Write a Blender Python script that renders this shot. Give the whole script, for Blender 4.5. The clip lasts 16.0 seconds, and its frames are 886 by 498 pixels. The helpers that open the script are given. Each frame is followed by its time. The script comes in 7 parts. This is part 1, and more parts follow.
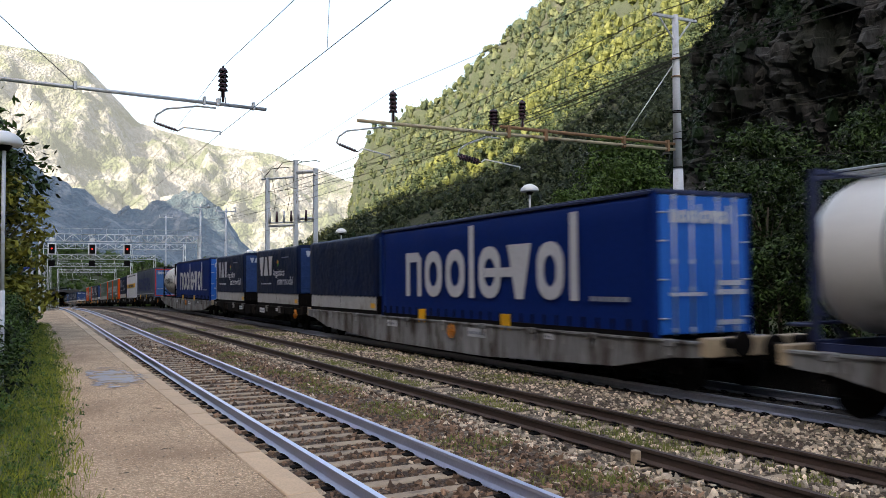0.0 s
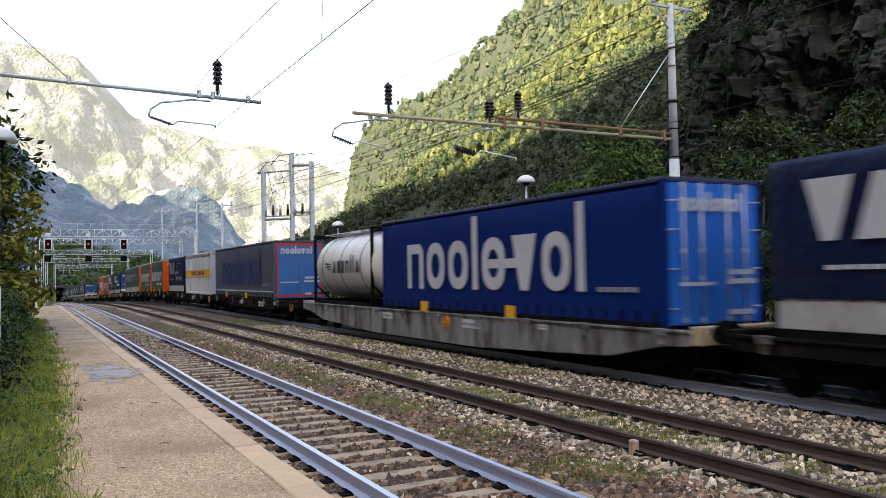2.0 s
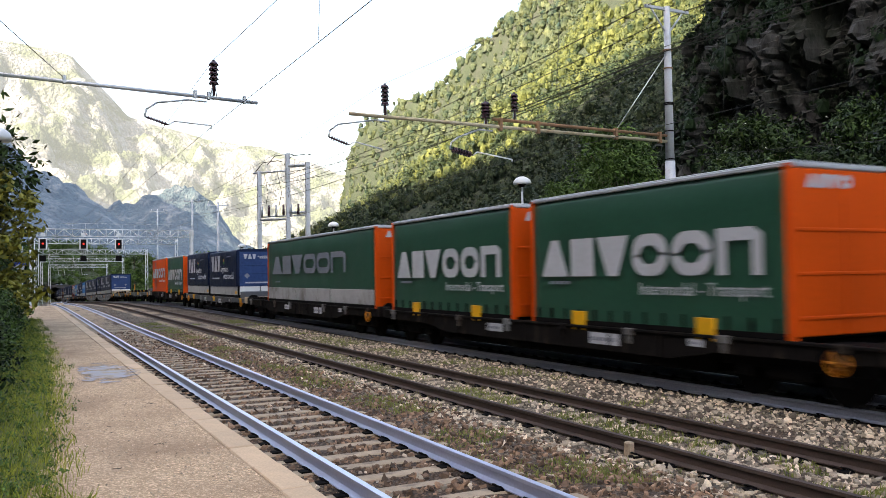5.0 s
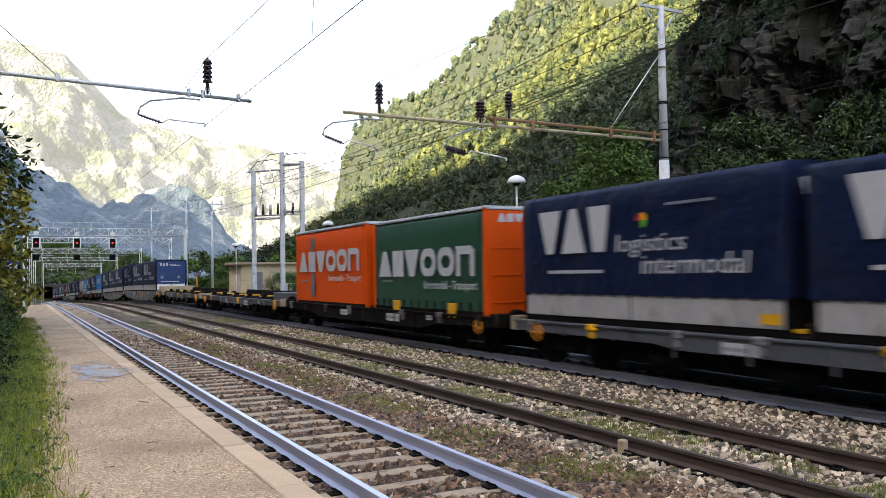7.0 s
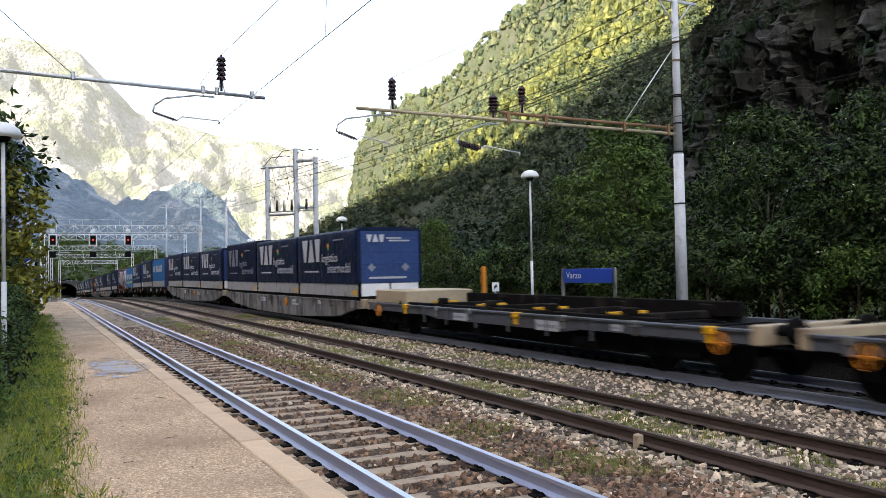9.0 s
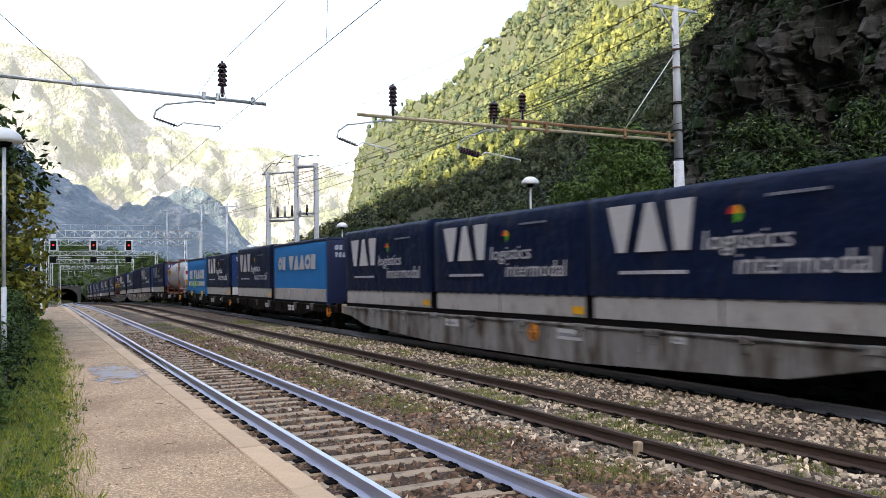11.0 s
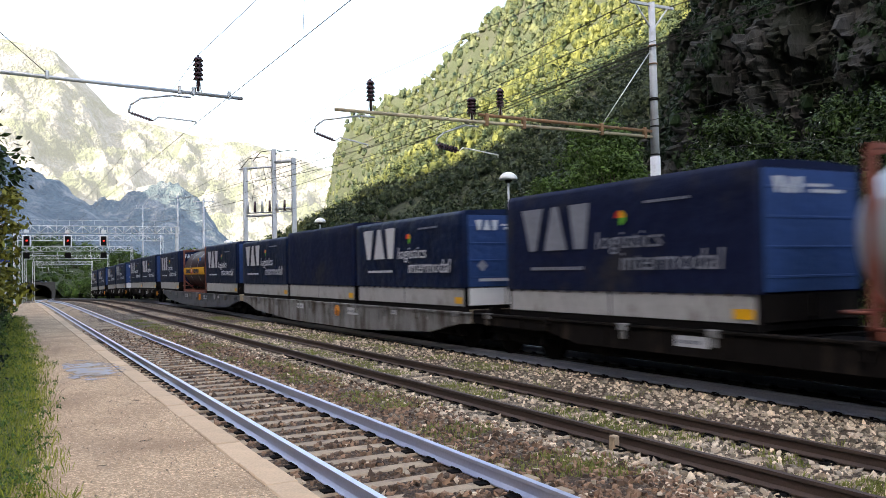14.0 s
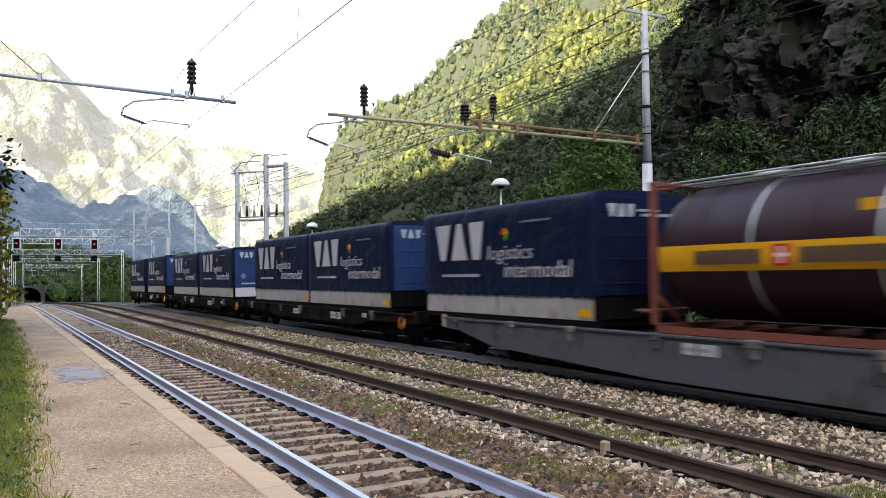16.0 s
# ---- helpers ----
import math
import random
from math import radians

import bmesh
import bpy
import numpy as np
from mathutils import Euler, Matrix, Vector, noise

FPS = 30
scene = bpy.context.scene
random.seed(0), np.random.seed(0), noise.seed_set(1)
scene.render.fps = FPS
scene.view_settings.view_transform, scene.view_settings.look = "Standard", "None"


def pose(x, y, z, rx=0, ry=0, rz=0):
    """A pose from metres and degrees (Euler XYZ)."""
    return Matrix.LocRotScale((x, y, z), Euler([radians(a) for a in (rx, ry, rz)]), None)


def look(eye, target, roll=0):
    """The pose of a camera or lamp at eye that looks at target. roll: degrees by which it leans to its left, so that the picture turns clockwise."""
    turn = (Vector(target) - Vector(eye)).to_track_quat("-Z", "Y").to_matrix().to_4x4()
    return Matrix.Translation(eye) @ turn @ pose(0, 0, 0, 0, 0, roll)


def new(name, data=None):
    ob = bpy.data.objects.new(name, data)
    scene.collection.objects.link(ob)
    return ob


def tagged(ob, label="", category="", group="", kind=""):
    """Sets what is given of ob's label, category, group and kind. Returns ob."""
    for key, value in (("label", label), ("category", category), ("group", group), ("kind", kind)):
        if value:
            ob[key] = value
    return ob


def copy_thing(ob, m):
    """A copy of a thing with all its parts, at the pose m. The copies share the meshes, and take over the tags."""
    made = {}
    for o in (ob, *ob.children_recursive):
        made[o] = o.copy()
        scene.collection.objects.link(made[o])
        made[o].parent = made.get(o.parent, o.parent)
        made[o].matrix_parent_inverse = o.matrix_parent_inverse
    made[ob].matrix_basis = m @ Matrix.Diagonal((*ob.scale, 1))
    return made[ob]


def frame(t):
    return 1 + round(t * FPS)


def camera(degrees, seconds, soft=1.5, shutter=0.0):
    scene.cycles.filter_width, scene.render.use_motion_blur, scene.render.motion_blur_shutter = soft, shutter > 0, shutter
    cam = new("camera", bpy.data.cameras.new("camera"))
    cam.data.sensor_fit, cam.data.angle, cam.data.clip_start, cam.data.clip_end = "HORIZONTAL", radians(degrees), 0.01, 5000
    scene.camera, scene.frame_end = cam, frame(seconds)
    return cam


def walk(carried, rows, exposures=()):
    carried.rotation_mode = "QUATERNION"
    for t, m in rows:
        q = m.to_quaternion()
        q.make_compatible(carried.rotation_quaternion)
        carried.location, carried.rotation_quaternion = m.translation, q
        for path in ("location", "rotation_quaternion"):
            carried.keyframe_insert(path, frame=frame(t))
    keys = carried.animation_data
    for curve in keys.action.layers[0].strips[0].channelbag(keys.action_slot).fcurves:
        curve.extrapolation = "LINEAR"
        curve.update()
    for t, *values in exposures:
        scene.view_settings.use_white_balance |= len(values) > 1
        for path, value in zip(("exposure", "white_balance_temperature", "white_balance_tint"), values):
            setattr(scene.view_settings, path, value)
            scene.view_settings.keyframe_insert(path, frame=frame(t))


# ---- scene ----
# Plan: y runs along the tracks away from the eye, x to the right, z = 0 is the rail head.
EYE = (0.0, 0.0, 2.081)
cam = camera(56.8, 16.0, soft=0.8, shutter=0.28)
# seconds, turn to the right of the track, tilt, lean, and the small sway of the hand
SWAY = [
    (0, 26.78, 2.32, -0.46, -0.009, -0.010, 0.005),
    (0.5, 27.01, 2.04, -0.65, 0.003, -0.006, 0.002),
    (1, 26.91, 1.88, -0.91, 0.006, 0.007, 0.006),
    (1.5, 26.85, 1.84, -0.92, 0.000, 0.003, 0.005),
    (2, 26.98, 1.76, -0.99, 0.004, 0.002, 0.001),
    (2.5, 27.12, 1.78, -0.94, 0.003, -0.002, 0.002),
    (3, 27.16, 1.84, -0.98, 0.004, 0.005, 0.004),
    (3.5, 27.18, 2.08, -0.98, 0.006, 0.005, 0.003),
    (4, 27.14, 1.99, -0.92, 0.004, 0.008, 0.008),
    (6.5, 27.60, 1.74, -0.70, -0.002, -0.002, -0.000),
    (7, 27.65, 1.76, -0.80, 0.010, 0.003, -0.007),
    (7.5, 27.61, 1.74, -1.02, 0.003, -0.004, 0.002),
    (8, 27.14, 1.69, -1.28, 0.004, -0.007, 0.007),
    (8.5, 26.74, 1.59, -1.38, 0.000, 0.000, -0.000),
    (9, 26.71, 1.43, -1.08, -0.007, -0.005, -0.002),
    (11.5, 26.73, 1.96, -0.82, -0.002, -0.008, 0.002),
    (12, 26.95, 2.04, -0.52, -0.019, -0.008, -0.001),
    (12.5, 27.44, 2.01, -0.48, -0.007, -0.007, -0.009),
    (13, 27.79, 1.77, -0.65, -0.004, -0.011, -0.002),
    (13.5, 28.22, 1.61, -0.64, -0.003, -0.008, -0.007),
    (14, 28.18, 1.51, -1.01, 0.007, -0.022, 0.003),
    (14.5, 28.22, 1.50, -0.56, -0.001, -0.011, 0.000),
    (15, 28.18, 1.71, -0.52, -0.001, -0.009, 0.001),
    (15.5, 28.39, 1.90, -0.59, -0.008, -0.017, -0.003),
    (16, 28.76, 1.91, -0.63, -0.011, -0.030, -0.008)]


def sway_row(t, yaw, tilt, lean, dx, dy, dz):
    eye = Vector(EYE) + Vector((dx, dy, dz))
    a, b = radians(yaw), radians(tilt)
    return t, look(eye, eye + 10 * Vector((math.sin(a) * math.cos(b), math.cos(a) * math.cos(b), math.sin(b))), lean)


walk(cam, [sway_row(*r) for r in SWAY], [(0, 1.93, 8000, 12), (1, 2.13, 8000, 12), (4, 2.3, 8000, 12), (8.5, 2.38, 8000, 12), (12, 2.38, 8000, 12), (16, 2.43, 8000, 12)])

# ---- light ----
SUN = Vector((-0.80, -0.24, 0.56)).normalized()
world = bpy.data.worlds.new("world")
scene.world = world
world.use_nodes = True
wn = world.node_tree
sky = wn.nodes.new("ShaderNodeTexSky")
sky.sky_type, sky.sun_disc = "NISHITA", False
sky.sun_elevation = math.asin(SUN.z)
sky.sun_rotation = math.atan2(SUN.x, SUN.y)
sky.air_density, sky.dust_density, sky.ozone_density = 1.0, 3.0, 1.0
wn.nodes["Background"].inputs["Strength"].default_value = 0.15
wn.links.new(sky.outputs["Color"], wn.nodes["Background"].inputs["Color"])
sun_data = bpy.data.lights.new("sun", "SUN")
sun_data.energy, sun_data.angle, sun_data.color = 5.0, radians(0.6), (1.0, 0.96, 0.88)
sun = new("sun", sun_data)
sun.matrix_world = look((0, 0, 300), Vector((0, 0, 300)) - SUN)


# ---- materials ----
def node_material(name):
    m = bpy.data.materials.new(name)
    m.use_nodes = True
    return m, m.node_tree.nodes, m.node_tree.links, m.node_tree.nodes["Principled BSDF"]


def surface(name, colour, rough=0.7, metal=0.0, vary=0.25, scale=6.0, fine=60.0, stain=None, stain_at=0.6, stain_scale=1.2,
            bump=0.3, depth=0.01, spread=0.0, island=0.0, sheen=0.5, stretch=(1, 1, 1)):
    """A weathered surface: colour varied at two scales, stains of another colour, fine relief."""
    m, n, l, b = node_material(name)
    tc = n.new("ShaderNodeTexCoord")
    mp = n.new("ShaderNodeMapping")
    mp.inputs["Scale"].default_value = stretch
    l.new(tc.outputs["Object"], mp.inputs["Vector"])
    big, small = n.new("ShaderNodeTexNoise"), n.new("ShaderNodeTexNoise")
    for tex, sc, det in ((big, scale, 6), (small, fine, 4)):
        tex.inputs["Scale"].default_value, tex.inputs["Detail"].default_value = sc, det
        l.new(mp.outputs["Vector"], tex.inputs["Vector"])
    add = n.new("ShaderNodeMath")
    add.operation = "ADD"
    l.new(big.outputs["Fac"], add.inputs[0])
    l.new(small.outputs["Fac"], add.inputs[1])
    ramp = n.new("ShaderNodeMapRange")
    ramp.inputs["From Min"].default_value, ramp.inputs["From Max"].default_value = 0.6, 1.4
    ramp.inputs["To Min"].default_value, ramp.inputs["To Max"].default_value = 1 - vary, 1 + vary
    l.new(add.outputs[0], ramp.inputs["Value"])
    value = ramp.outputs["Result"]
    for amount, node, out in ((spread, "ShaderNodeObjectInfo", "Random"), (island, "ShaderNodeNewGeometry", "Random Per Island")):
        if amount:
            src, mr, mul = n.new(node), n.new("ShaderNodeMapRange"), n.new("ShaderNodeMath")
            mr.inputs["To Min"].default_value, mr.inputs["To Max"].default_value = 1 - amount, 1 + amount
            mul.operation = "MULTIPLY"
            l.new(src.outputs[out], mr.inputs["Value"])
            l.new(mr.outputs["Result"], mul.inputs[0])
            l.new(value, mul.inputs[1])
            value = mul.outputs[0]
    hsv = n.new("ShaderNodeHueSaturation")
    hsv.inputs["Color"].default_value = (*colour, 1)
    l.new(value, hsv.inputs["Value"])
    out = hsv.outputs["Color"]
    if stain:
        st, sr, mix = n.new("ShaderNodeTexNoise"), n.new("ShaderNodeMapRange"), n.new("ShaderNodeMix")
        st.inputs["Scale"].default_value, st.inputs["Detail"].default_value, st.inputs["Roughness"].default_value = stain_scale, 8, 0.65
        sr.inputs["From Min"].default_value, sr.inputs["From Max"].default_value = stain_at - 0.07, stain_at + 0.07
        mix.data_type = "RGBA"
        l.new(mp.outputs["Vector"], st.inputs["Vector"])
        l.new(st.outputs["Fac"], sr.inputs["Value"])
        l.new(sr.outputs["Result"], mix.inputs["Factor"])
        l.new(out, mix.inputs["A"])
        mix.inputs["B"].default_value = (*stain, 1)
        out = mix.outputs["Result"]
    l.new(out, b.inputs["Base Color"])
    b.inputs["Metallic"].default_value = metal
    b.inputs["Specular IOR Level"].default_value = sheen
    rr = n.new("ShaderNodeMapRange")
    rr.inputs["To Min"].default_value, rr.inputs["To Max"].default_value = max(rough - 0.12, 0.02), min(rough + 0.12, 1)
    l.new(big.outputs["Fac"], rr.inputs["Value"])
    l.new(rr.outputs["Result"], b.inputs["Roughness"])
    if bump:
        bp = n.new("ShaderNodeBump")
        bp.inputs["Strength"].default_value, bp.inputs["Distance"].default_value = bump, depth
        l.new(add.outputs[0], bp.inputs["Height"])
        l.new(bp.outputs["Normal"], b.inputs["Normal"])
    return m


def leaf_material(name, colour, dark, island=0.5, rough=0.55, contrast=0.0):
    m, n, l, b = node_material(name)
    geo, tex, tc = n.new("ShaderNodeNewGeometry"), n.new("ShaderNodeTexNoise"), n.new("ShaderNodeTexCoord")
    tex.inputs["Scale"].default_value = 0.35
    l.new(tc.outputs["Object"], tex.inputs["Vector"])
    mix, add = n.new("ShaderNodeMix"), n.new("ShaderNodeMath")
    mix.data_type = "RGBA"
    add.operation = "MULTIPLY_ADD"
    add.inputs[1].default_value = island
    l.new(geo.outputs["Random Per Island"], add.inputs[0])
    sub = n.new("ShaderNodeMath")
    sub.operation = "SUBTRACT"
    sub.inputs[1].default_value = island * 0.5
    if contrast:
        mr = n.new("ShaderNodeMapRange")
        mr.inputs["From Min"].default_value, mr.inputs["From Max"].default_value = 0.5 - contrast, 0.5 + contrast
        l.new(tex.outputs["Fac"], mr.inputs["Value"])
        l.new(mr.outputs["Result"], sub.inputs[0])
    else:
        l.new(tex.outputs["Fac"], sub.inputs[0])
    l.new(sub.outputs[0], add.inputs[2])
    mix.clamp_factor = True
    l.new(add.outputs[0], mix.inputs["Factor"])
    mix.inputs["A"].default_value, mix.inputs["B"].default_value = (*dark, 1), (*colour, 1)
    l.new(mix.outputs["Result"], b.inputs["Base Color"])
    b.inputs["Roughness"].default_value = rough
    b.inputs["Specular IOR Level"].default_value = 0.12
    return m


def gravel(name, light, dark, brown, scale, depth, brown_at=0.5, bump=1.0, sunk=0.35):
    """Packed stones: each cell of a Voronoi pattern is one stone with its own tone and a sunk joint."""
    m, n, l, b = node_material(name)
    tc, vor, edge, big = n.new("ShaderNodeTexCoord"), n.new("ShaderNodeTexVoronoi"), n.new("ShaderNodeTexVoronoi"), n.new("ShaderNodeTexNoise")
    wob, wmix = n.new("ShaderNodeTexNoise"), n.new("ShaderNodeMix")
    wob.inputs["Scale"].default_value = scale * 0.8
    wmix.data_type, wmix.blend_type = "RGBA", "ADD"
    wmix.inputs["Factor"].default_value = 0.5 / scale
    l.new(tc.outputs["Object"], wob.inputs["Vector"])
    l.new(tc.outputs["Object"], wmix.inputs["A"])
    l.new(wob.outputs["Color"], wmix.inputs["B"])
    edge.feature = "DISTANCE_TO_EDGE"
    for v in (vor, edge):
        v.inputs["Scale"].default_value = scale
        l.new(wmix.outputs["Result"], v.inputs["Vector"])
    big.inputs["Scale"].default_value, big.inputs["Detail"].default_value = 0.6, 7
    l.new(tc.outputs["Object"], big.inputs["Vector"])
    sep = n.new("ShaderNodeSeparateColor")
    l.new(vor.outputs["Color"], sep.inputs["Color"])
    tone = n.new("ShaderNodeMix")
    tone.data_type = "RGBA"
    tone.inputs["A"].default_value, tone.inputs["B"].default_value = (*dark, 1), (*light, 1)
    pw = n.new("ShaderNodeMath")
    pw.operation = "POWER"
    pw.inputs[1].default_value = 1.8
    l.new(sep.outputs["Red"], pw.inputs[0])
    l.new(pw.outputs[0], tone.inputs["Factor"])
    stain, mr = n.new("ShaderNodeMix"), n.new("ShaderNodeMapRange")
    stain.data_type = "RGBA"
    mr.inputs["From Min"].default_value, mr.inputs["From Max"].default_value = brown_at - 0.1, brown_at + 0.1
    mr.inputs["To Max"].default_value = 0.75
    l.new(big.outputs["Fac"], mr.inputs["Value"])
    l.new(mr.outputs["Result"], stain.inputs["Factor"])
    l.new(tone.outputs["Result"], stain.inputs["A"])
    stain.inputs["B"].default_value = (*brown, 1)
    joint = n.new("ShaderNodeMapRange")
    joint.inputs["From Max"].default_value = 0.25
    joint.inputs["To Min"].default_value = sunk
    l.new(edge.outputs["Distance"], joint.inputs["Value"])
    hsv = n.new("ShaderNodeHueSaturation")
    l.new(stain.outputs["Result"], hsv.inputs["Color"])
    l.new(joint.outputs["Result"], hsv.inputs["Value"])
    l.new(hsv.outputs["Color"], b.inputs["Base Color"])
    b.inputs["Roughness"].default_value = 0.9
    bp = n.new("ShaderNodeBump")
    bp.inputs["Strength"].default_value, bp.inputs["Distance"].default_value = bump, depth
    hgt = n.new("ShaderNodeMath")
    hgt.operation = "MULTIPLY_ADD"
    hgt.inputs[1].default_value = 0.8
    l.new(sep.outputs["Green"], hgt.inputs[0])
    l.new(joint.outputs["Result"], hgt.inputs[2])
    l.new(hgt.outputs[0], bp.inputs["Height"])
    l.new(bp.outputs["Normal"], b.inputs["Normal"])
    return m


M = {}
M["ballast"] = gravel("ballast", (0.52, 0.41, 0.29), (0.12, 0.08, 0.052), (0.14, 0.08, 0.048), 20.0, 0.04, 0.50)
M["rust_ballast"] = gravel("rust_stained_ballast", (0.34, 0.215, 0.13), (0.06, 0.036, 0.023), (0.12, 0.065, 0.038), 20.0, 0.04, 0.50)
# Shade under the train, put into the third track's ballast colour.
M["shade_ballast"] = gravel("brake_dust_ballast", (0.09, 0.075, 0.06), (0.016, 0.012, 0.010), (0.03, 0.02, 0.014), 20.0, 0.04, 0.50)
M["stone"] = surface("ballast_stone", (0.45, 0.36, 0.265), 0.9, vary=0.3, scale=8, fine=40, island=0.85)
M["pebble"] = surface("pebble", (0.55, 0.42, 0.30), 0.9, vary=0.2, scale=8, fine=40, island=0.55, bump=0)
M["rust_stone"] = surface("rusty_stone", (0.21, 0.125, 0.078), 0.9, vary=0.3, scale=8, fine=40, island=0.75)
M["steel"] = surface("rail_steel", (0.53, 0.575, 0.72), 0.34, metal=0.65, vary=0.12, scale=2, fine=30, bump=0.05)
M["dull_steel"] = surface("dull_rail_steel", (0.30, 0.33, 0.41), 0.4, metal=0.6, vary=0.2, scale=2, fine=30, bump=0.05)
M["rust"] = surface("rusty_rail", (0.075, 0.05, 0.04), 0.75, metal=0.2, vary=0.35, scale=5, fine=60, bump=0.2)
M["concrete"] = surface("sleeper_concrete", (0.37, 0.275, 0.185), 0.9, vary=0.25, scale=5, fine=50, spread=0.15, stain=(0.2, 0.15, 0.11), stain_at=0.6, stain_scale=3)
# The same under-train shade, put into the third track's sleepers.
M["shade_concrete"] = surface("oily_sleeper_concrete", (0.07, 0.058, 0.048), 0.9, vary=0.3, scale=5, fine=50, spread=0.15)
M["platform"] = gravel("platform_gravel", (0.92, 0.66, 0.43), (0.45, 0.29, 0.17), (0.34, 0.205, 0.12), 50.0, 0.008, 0.57, 0.8, 0.7)
M["coping"] = surface("coping_stone", (0.58, 0.405, 0.26), 0.85, vary=0.2, scale=3, fine=40, spread=0.1, stain=(0.26, 0.2, 0.16), stain_at=0.62)
# Darkness behind the passing train, painted into the far platform's gravel.
M["shade_gravel"] = gravel("sooty_platform_gravel", (0.075, 0.065, 0.055), (0.02, 0.017, 0.015), (0.03, 0.022, 0.017), 40.0, 0.01, 0.5, 0.8, 0.5)
M["earth"] = surface("earth", (0.10, 0.085, 0.05), 0.95, vary=0.4, scale=0.4, fine=6, stain=(0.06, 0.08, 0.025), stain_at=0.5, stain_scale=0.15, bump=0.8, depth=0.05)
M["grass"] = leaf_material("grass_blades", (0.44, 0.43, 0.07), (0.05, 0.105, 0.016), 0.65)
M["weed"] = leaf_material("ballast_weeds", (0.30, 0.31, 0.09), (0.12, 0.15, 0.04))
M["leaf"] = leaf_material("green_leaves", (0.10, 0.16, 0.035), (0.02, 0.045, 0.012))
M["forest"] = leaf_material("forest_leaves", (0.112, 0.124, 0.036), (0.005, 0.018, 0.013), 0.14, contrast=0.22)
# Far copy is bluer and duller: haze and weaker sun put into the colour.
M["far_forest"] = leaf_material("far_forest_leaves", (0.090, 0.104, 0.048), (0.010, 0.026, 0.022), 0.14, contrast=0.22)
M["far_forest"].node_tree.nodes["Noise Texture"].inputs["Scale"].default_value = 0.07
M["forest"].node_tree.nodes["Noise Texture"].inputs["Scale"].default_value = 0.11
# Darker copies of the forest leaves: the slope's shade put into the colour.
M["shaded_leaf"] = leaf_material("dark_woodland_leaves", (0.022, 0.046, 0.018), (0.002, 0.006, 0.004), 0.3)
M["shaded_slope_leaf"] = leaf_material("lower_slope_leaves", (0.048, 0.066, 0.032), (0.006, 0.016, 0.011), 0.4, contrast=0.22)
M["bark"] = surface("bark", (0.09, 0.07, 0.05), 0.95, vary=0.4, scale=6, fine=40, bump=0.8)
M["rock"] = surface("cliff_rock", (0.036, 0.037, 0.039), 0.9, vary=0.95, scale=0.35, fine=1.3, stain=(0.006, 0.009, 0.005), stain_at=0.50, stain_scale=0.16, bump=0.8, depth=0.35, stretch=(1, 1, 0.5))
M["forest_floor"] = surface("wooded_slope_ground", (0.018, 0.028, 0.012), 0.95, vary=0.5, scale=0.05, fine=0.4, stain=(0.028, 0.032, 0.024), stain_at=0.6, stain_scale=0.02, bump=1.0, depth=1.0)
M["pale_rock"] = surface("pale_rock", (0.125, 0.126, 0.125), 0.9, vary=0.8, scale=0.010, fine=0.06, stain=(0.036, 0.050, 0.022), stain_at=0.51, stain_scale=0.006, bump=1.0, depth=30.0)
M["galv"] = surface("galvanised_steel", (0.55, 0.56, 0.58), 0.5, metal=0.5, vary=0.12, scale=3, fine=30, bump=0.05)
M["white"] = surface("white_paint", (0.78, 0.78, 0.78), 0.45, vary=0.06, scale=3, fine=30, bump=0.05)
M["navy"] = surface("navy_tarpaulin", (0.0022, 0.010, 0.042), 0.5, sheen=0.18, vary=0.45, scale=1.1, fine=4, stain=(0.010, 0.014, 0.034), stain_at=0.58, stain_scale=0.7, bump=0.8, depth=0.06)
M["blue"] = surface("blue_curtain", (0.0015, 0.018, 0.130), 0.55, sheen=0.08, vary=0.15, scale=0.8, fine=8, bump=0.25, depth=0.02)
M["doorblue"] = surface("blue_door_paint", (0.004, 0.13, 0.52), 0.4, vary=0.12, scale=1.0, fine=12, bump=0.1)
M["greycurtain"] = surface("grey_curtain", (0.050, 0.066, 0.100), 0.45, vary=0.2, scale=0.7, fine=6, bump=0.3, depth=0.03)
M["green"] = surface("green_curtain", (0.012, 0.07, 0.042), 0.42, vary=0.18, scale=0.8, fine=8, bump=0.25, depth=0.02)
M["orange"] = surface("orange_paint", (0.74, 0.085, 0.006), 0.55, sheen=0.2, vary=0.1, scale=1.0, fine=12, bump=0.1)
M["sky_blue"] = surface("light_blue_curtain", (0.006, 0.165, 0.46), 0.5, sheen=0.15, vary=0.1, scale=0.8, fine=8, bump=0.2, depth=0.02)
M["panel"] = surface("grey_drop_side", (0.37, 0.375, 0.38), 0.5, vary=0.22, scale=1.5, fine=14, stain=(0.17, 0.155, 0.13), stain_at=0.57, stain_scale=1.8, bump=0.15, stretch=(1, 1, 0.5))
M["wagon_grey"] = surface("wagon_grey_paint", (0.215, 0.22, 0.225), 0.7, sheen=0.25, vary=0.4, scale=2.0, fine=12, stain=(0.055, 0.042, 0.034), stain_at=0.54, stain_scale=2.2, bump=0.25, stretch=(1, 1, 0.2))
M["wagon_dark"] = surface("wagon_brown_paint", (0.009, 0.0075, 0.007), 0.85, sheen=0.08, vary=0.4, scale=2.0, fine=12, stain=(0.05, 0.038, 0.03), stain_at=0.62, stain_scale=2.0, bump=0.25, stretch=(1, 1, 0.25))
M["black"] = surface("grimy_black_steel", (0.006, 0.005, 0.005), 0.9, sheen=0.1, vary=0.3, scale=4, fine=20)
M["yellow"] = surface("yellow_paint", (0.75, 0.38, 0.01), 0.5, vary=0.12, scale=4, fine=20, bump=0.05)


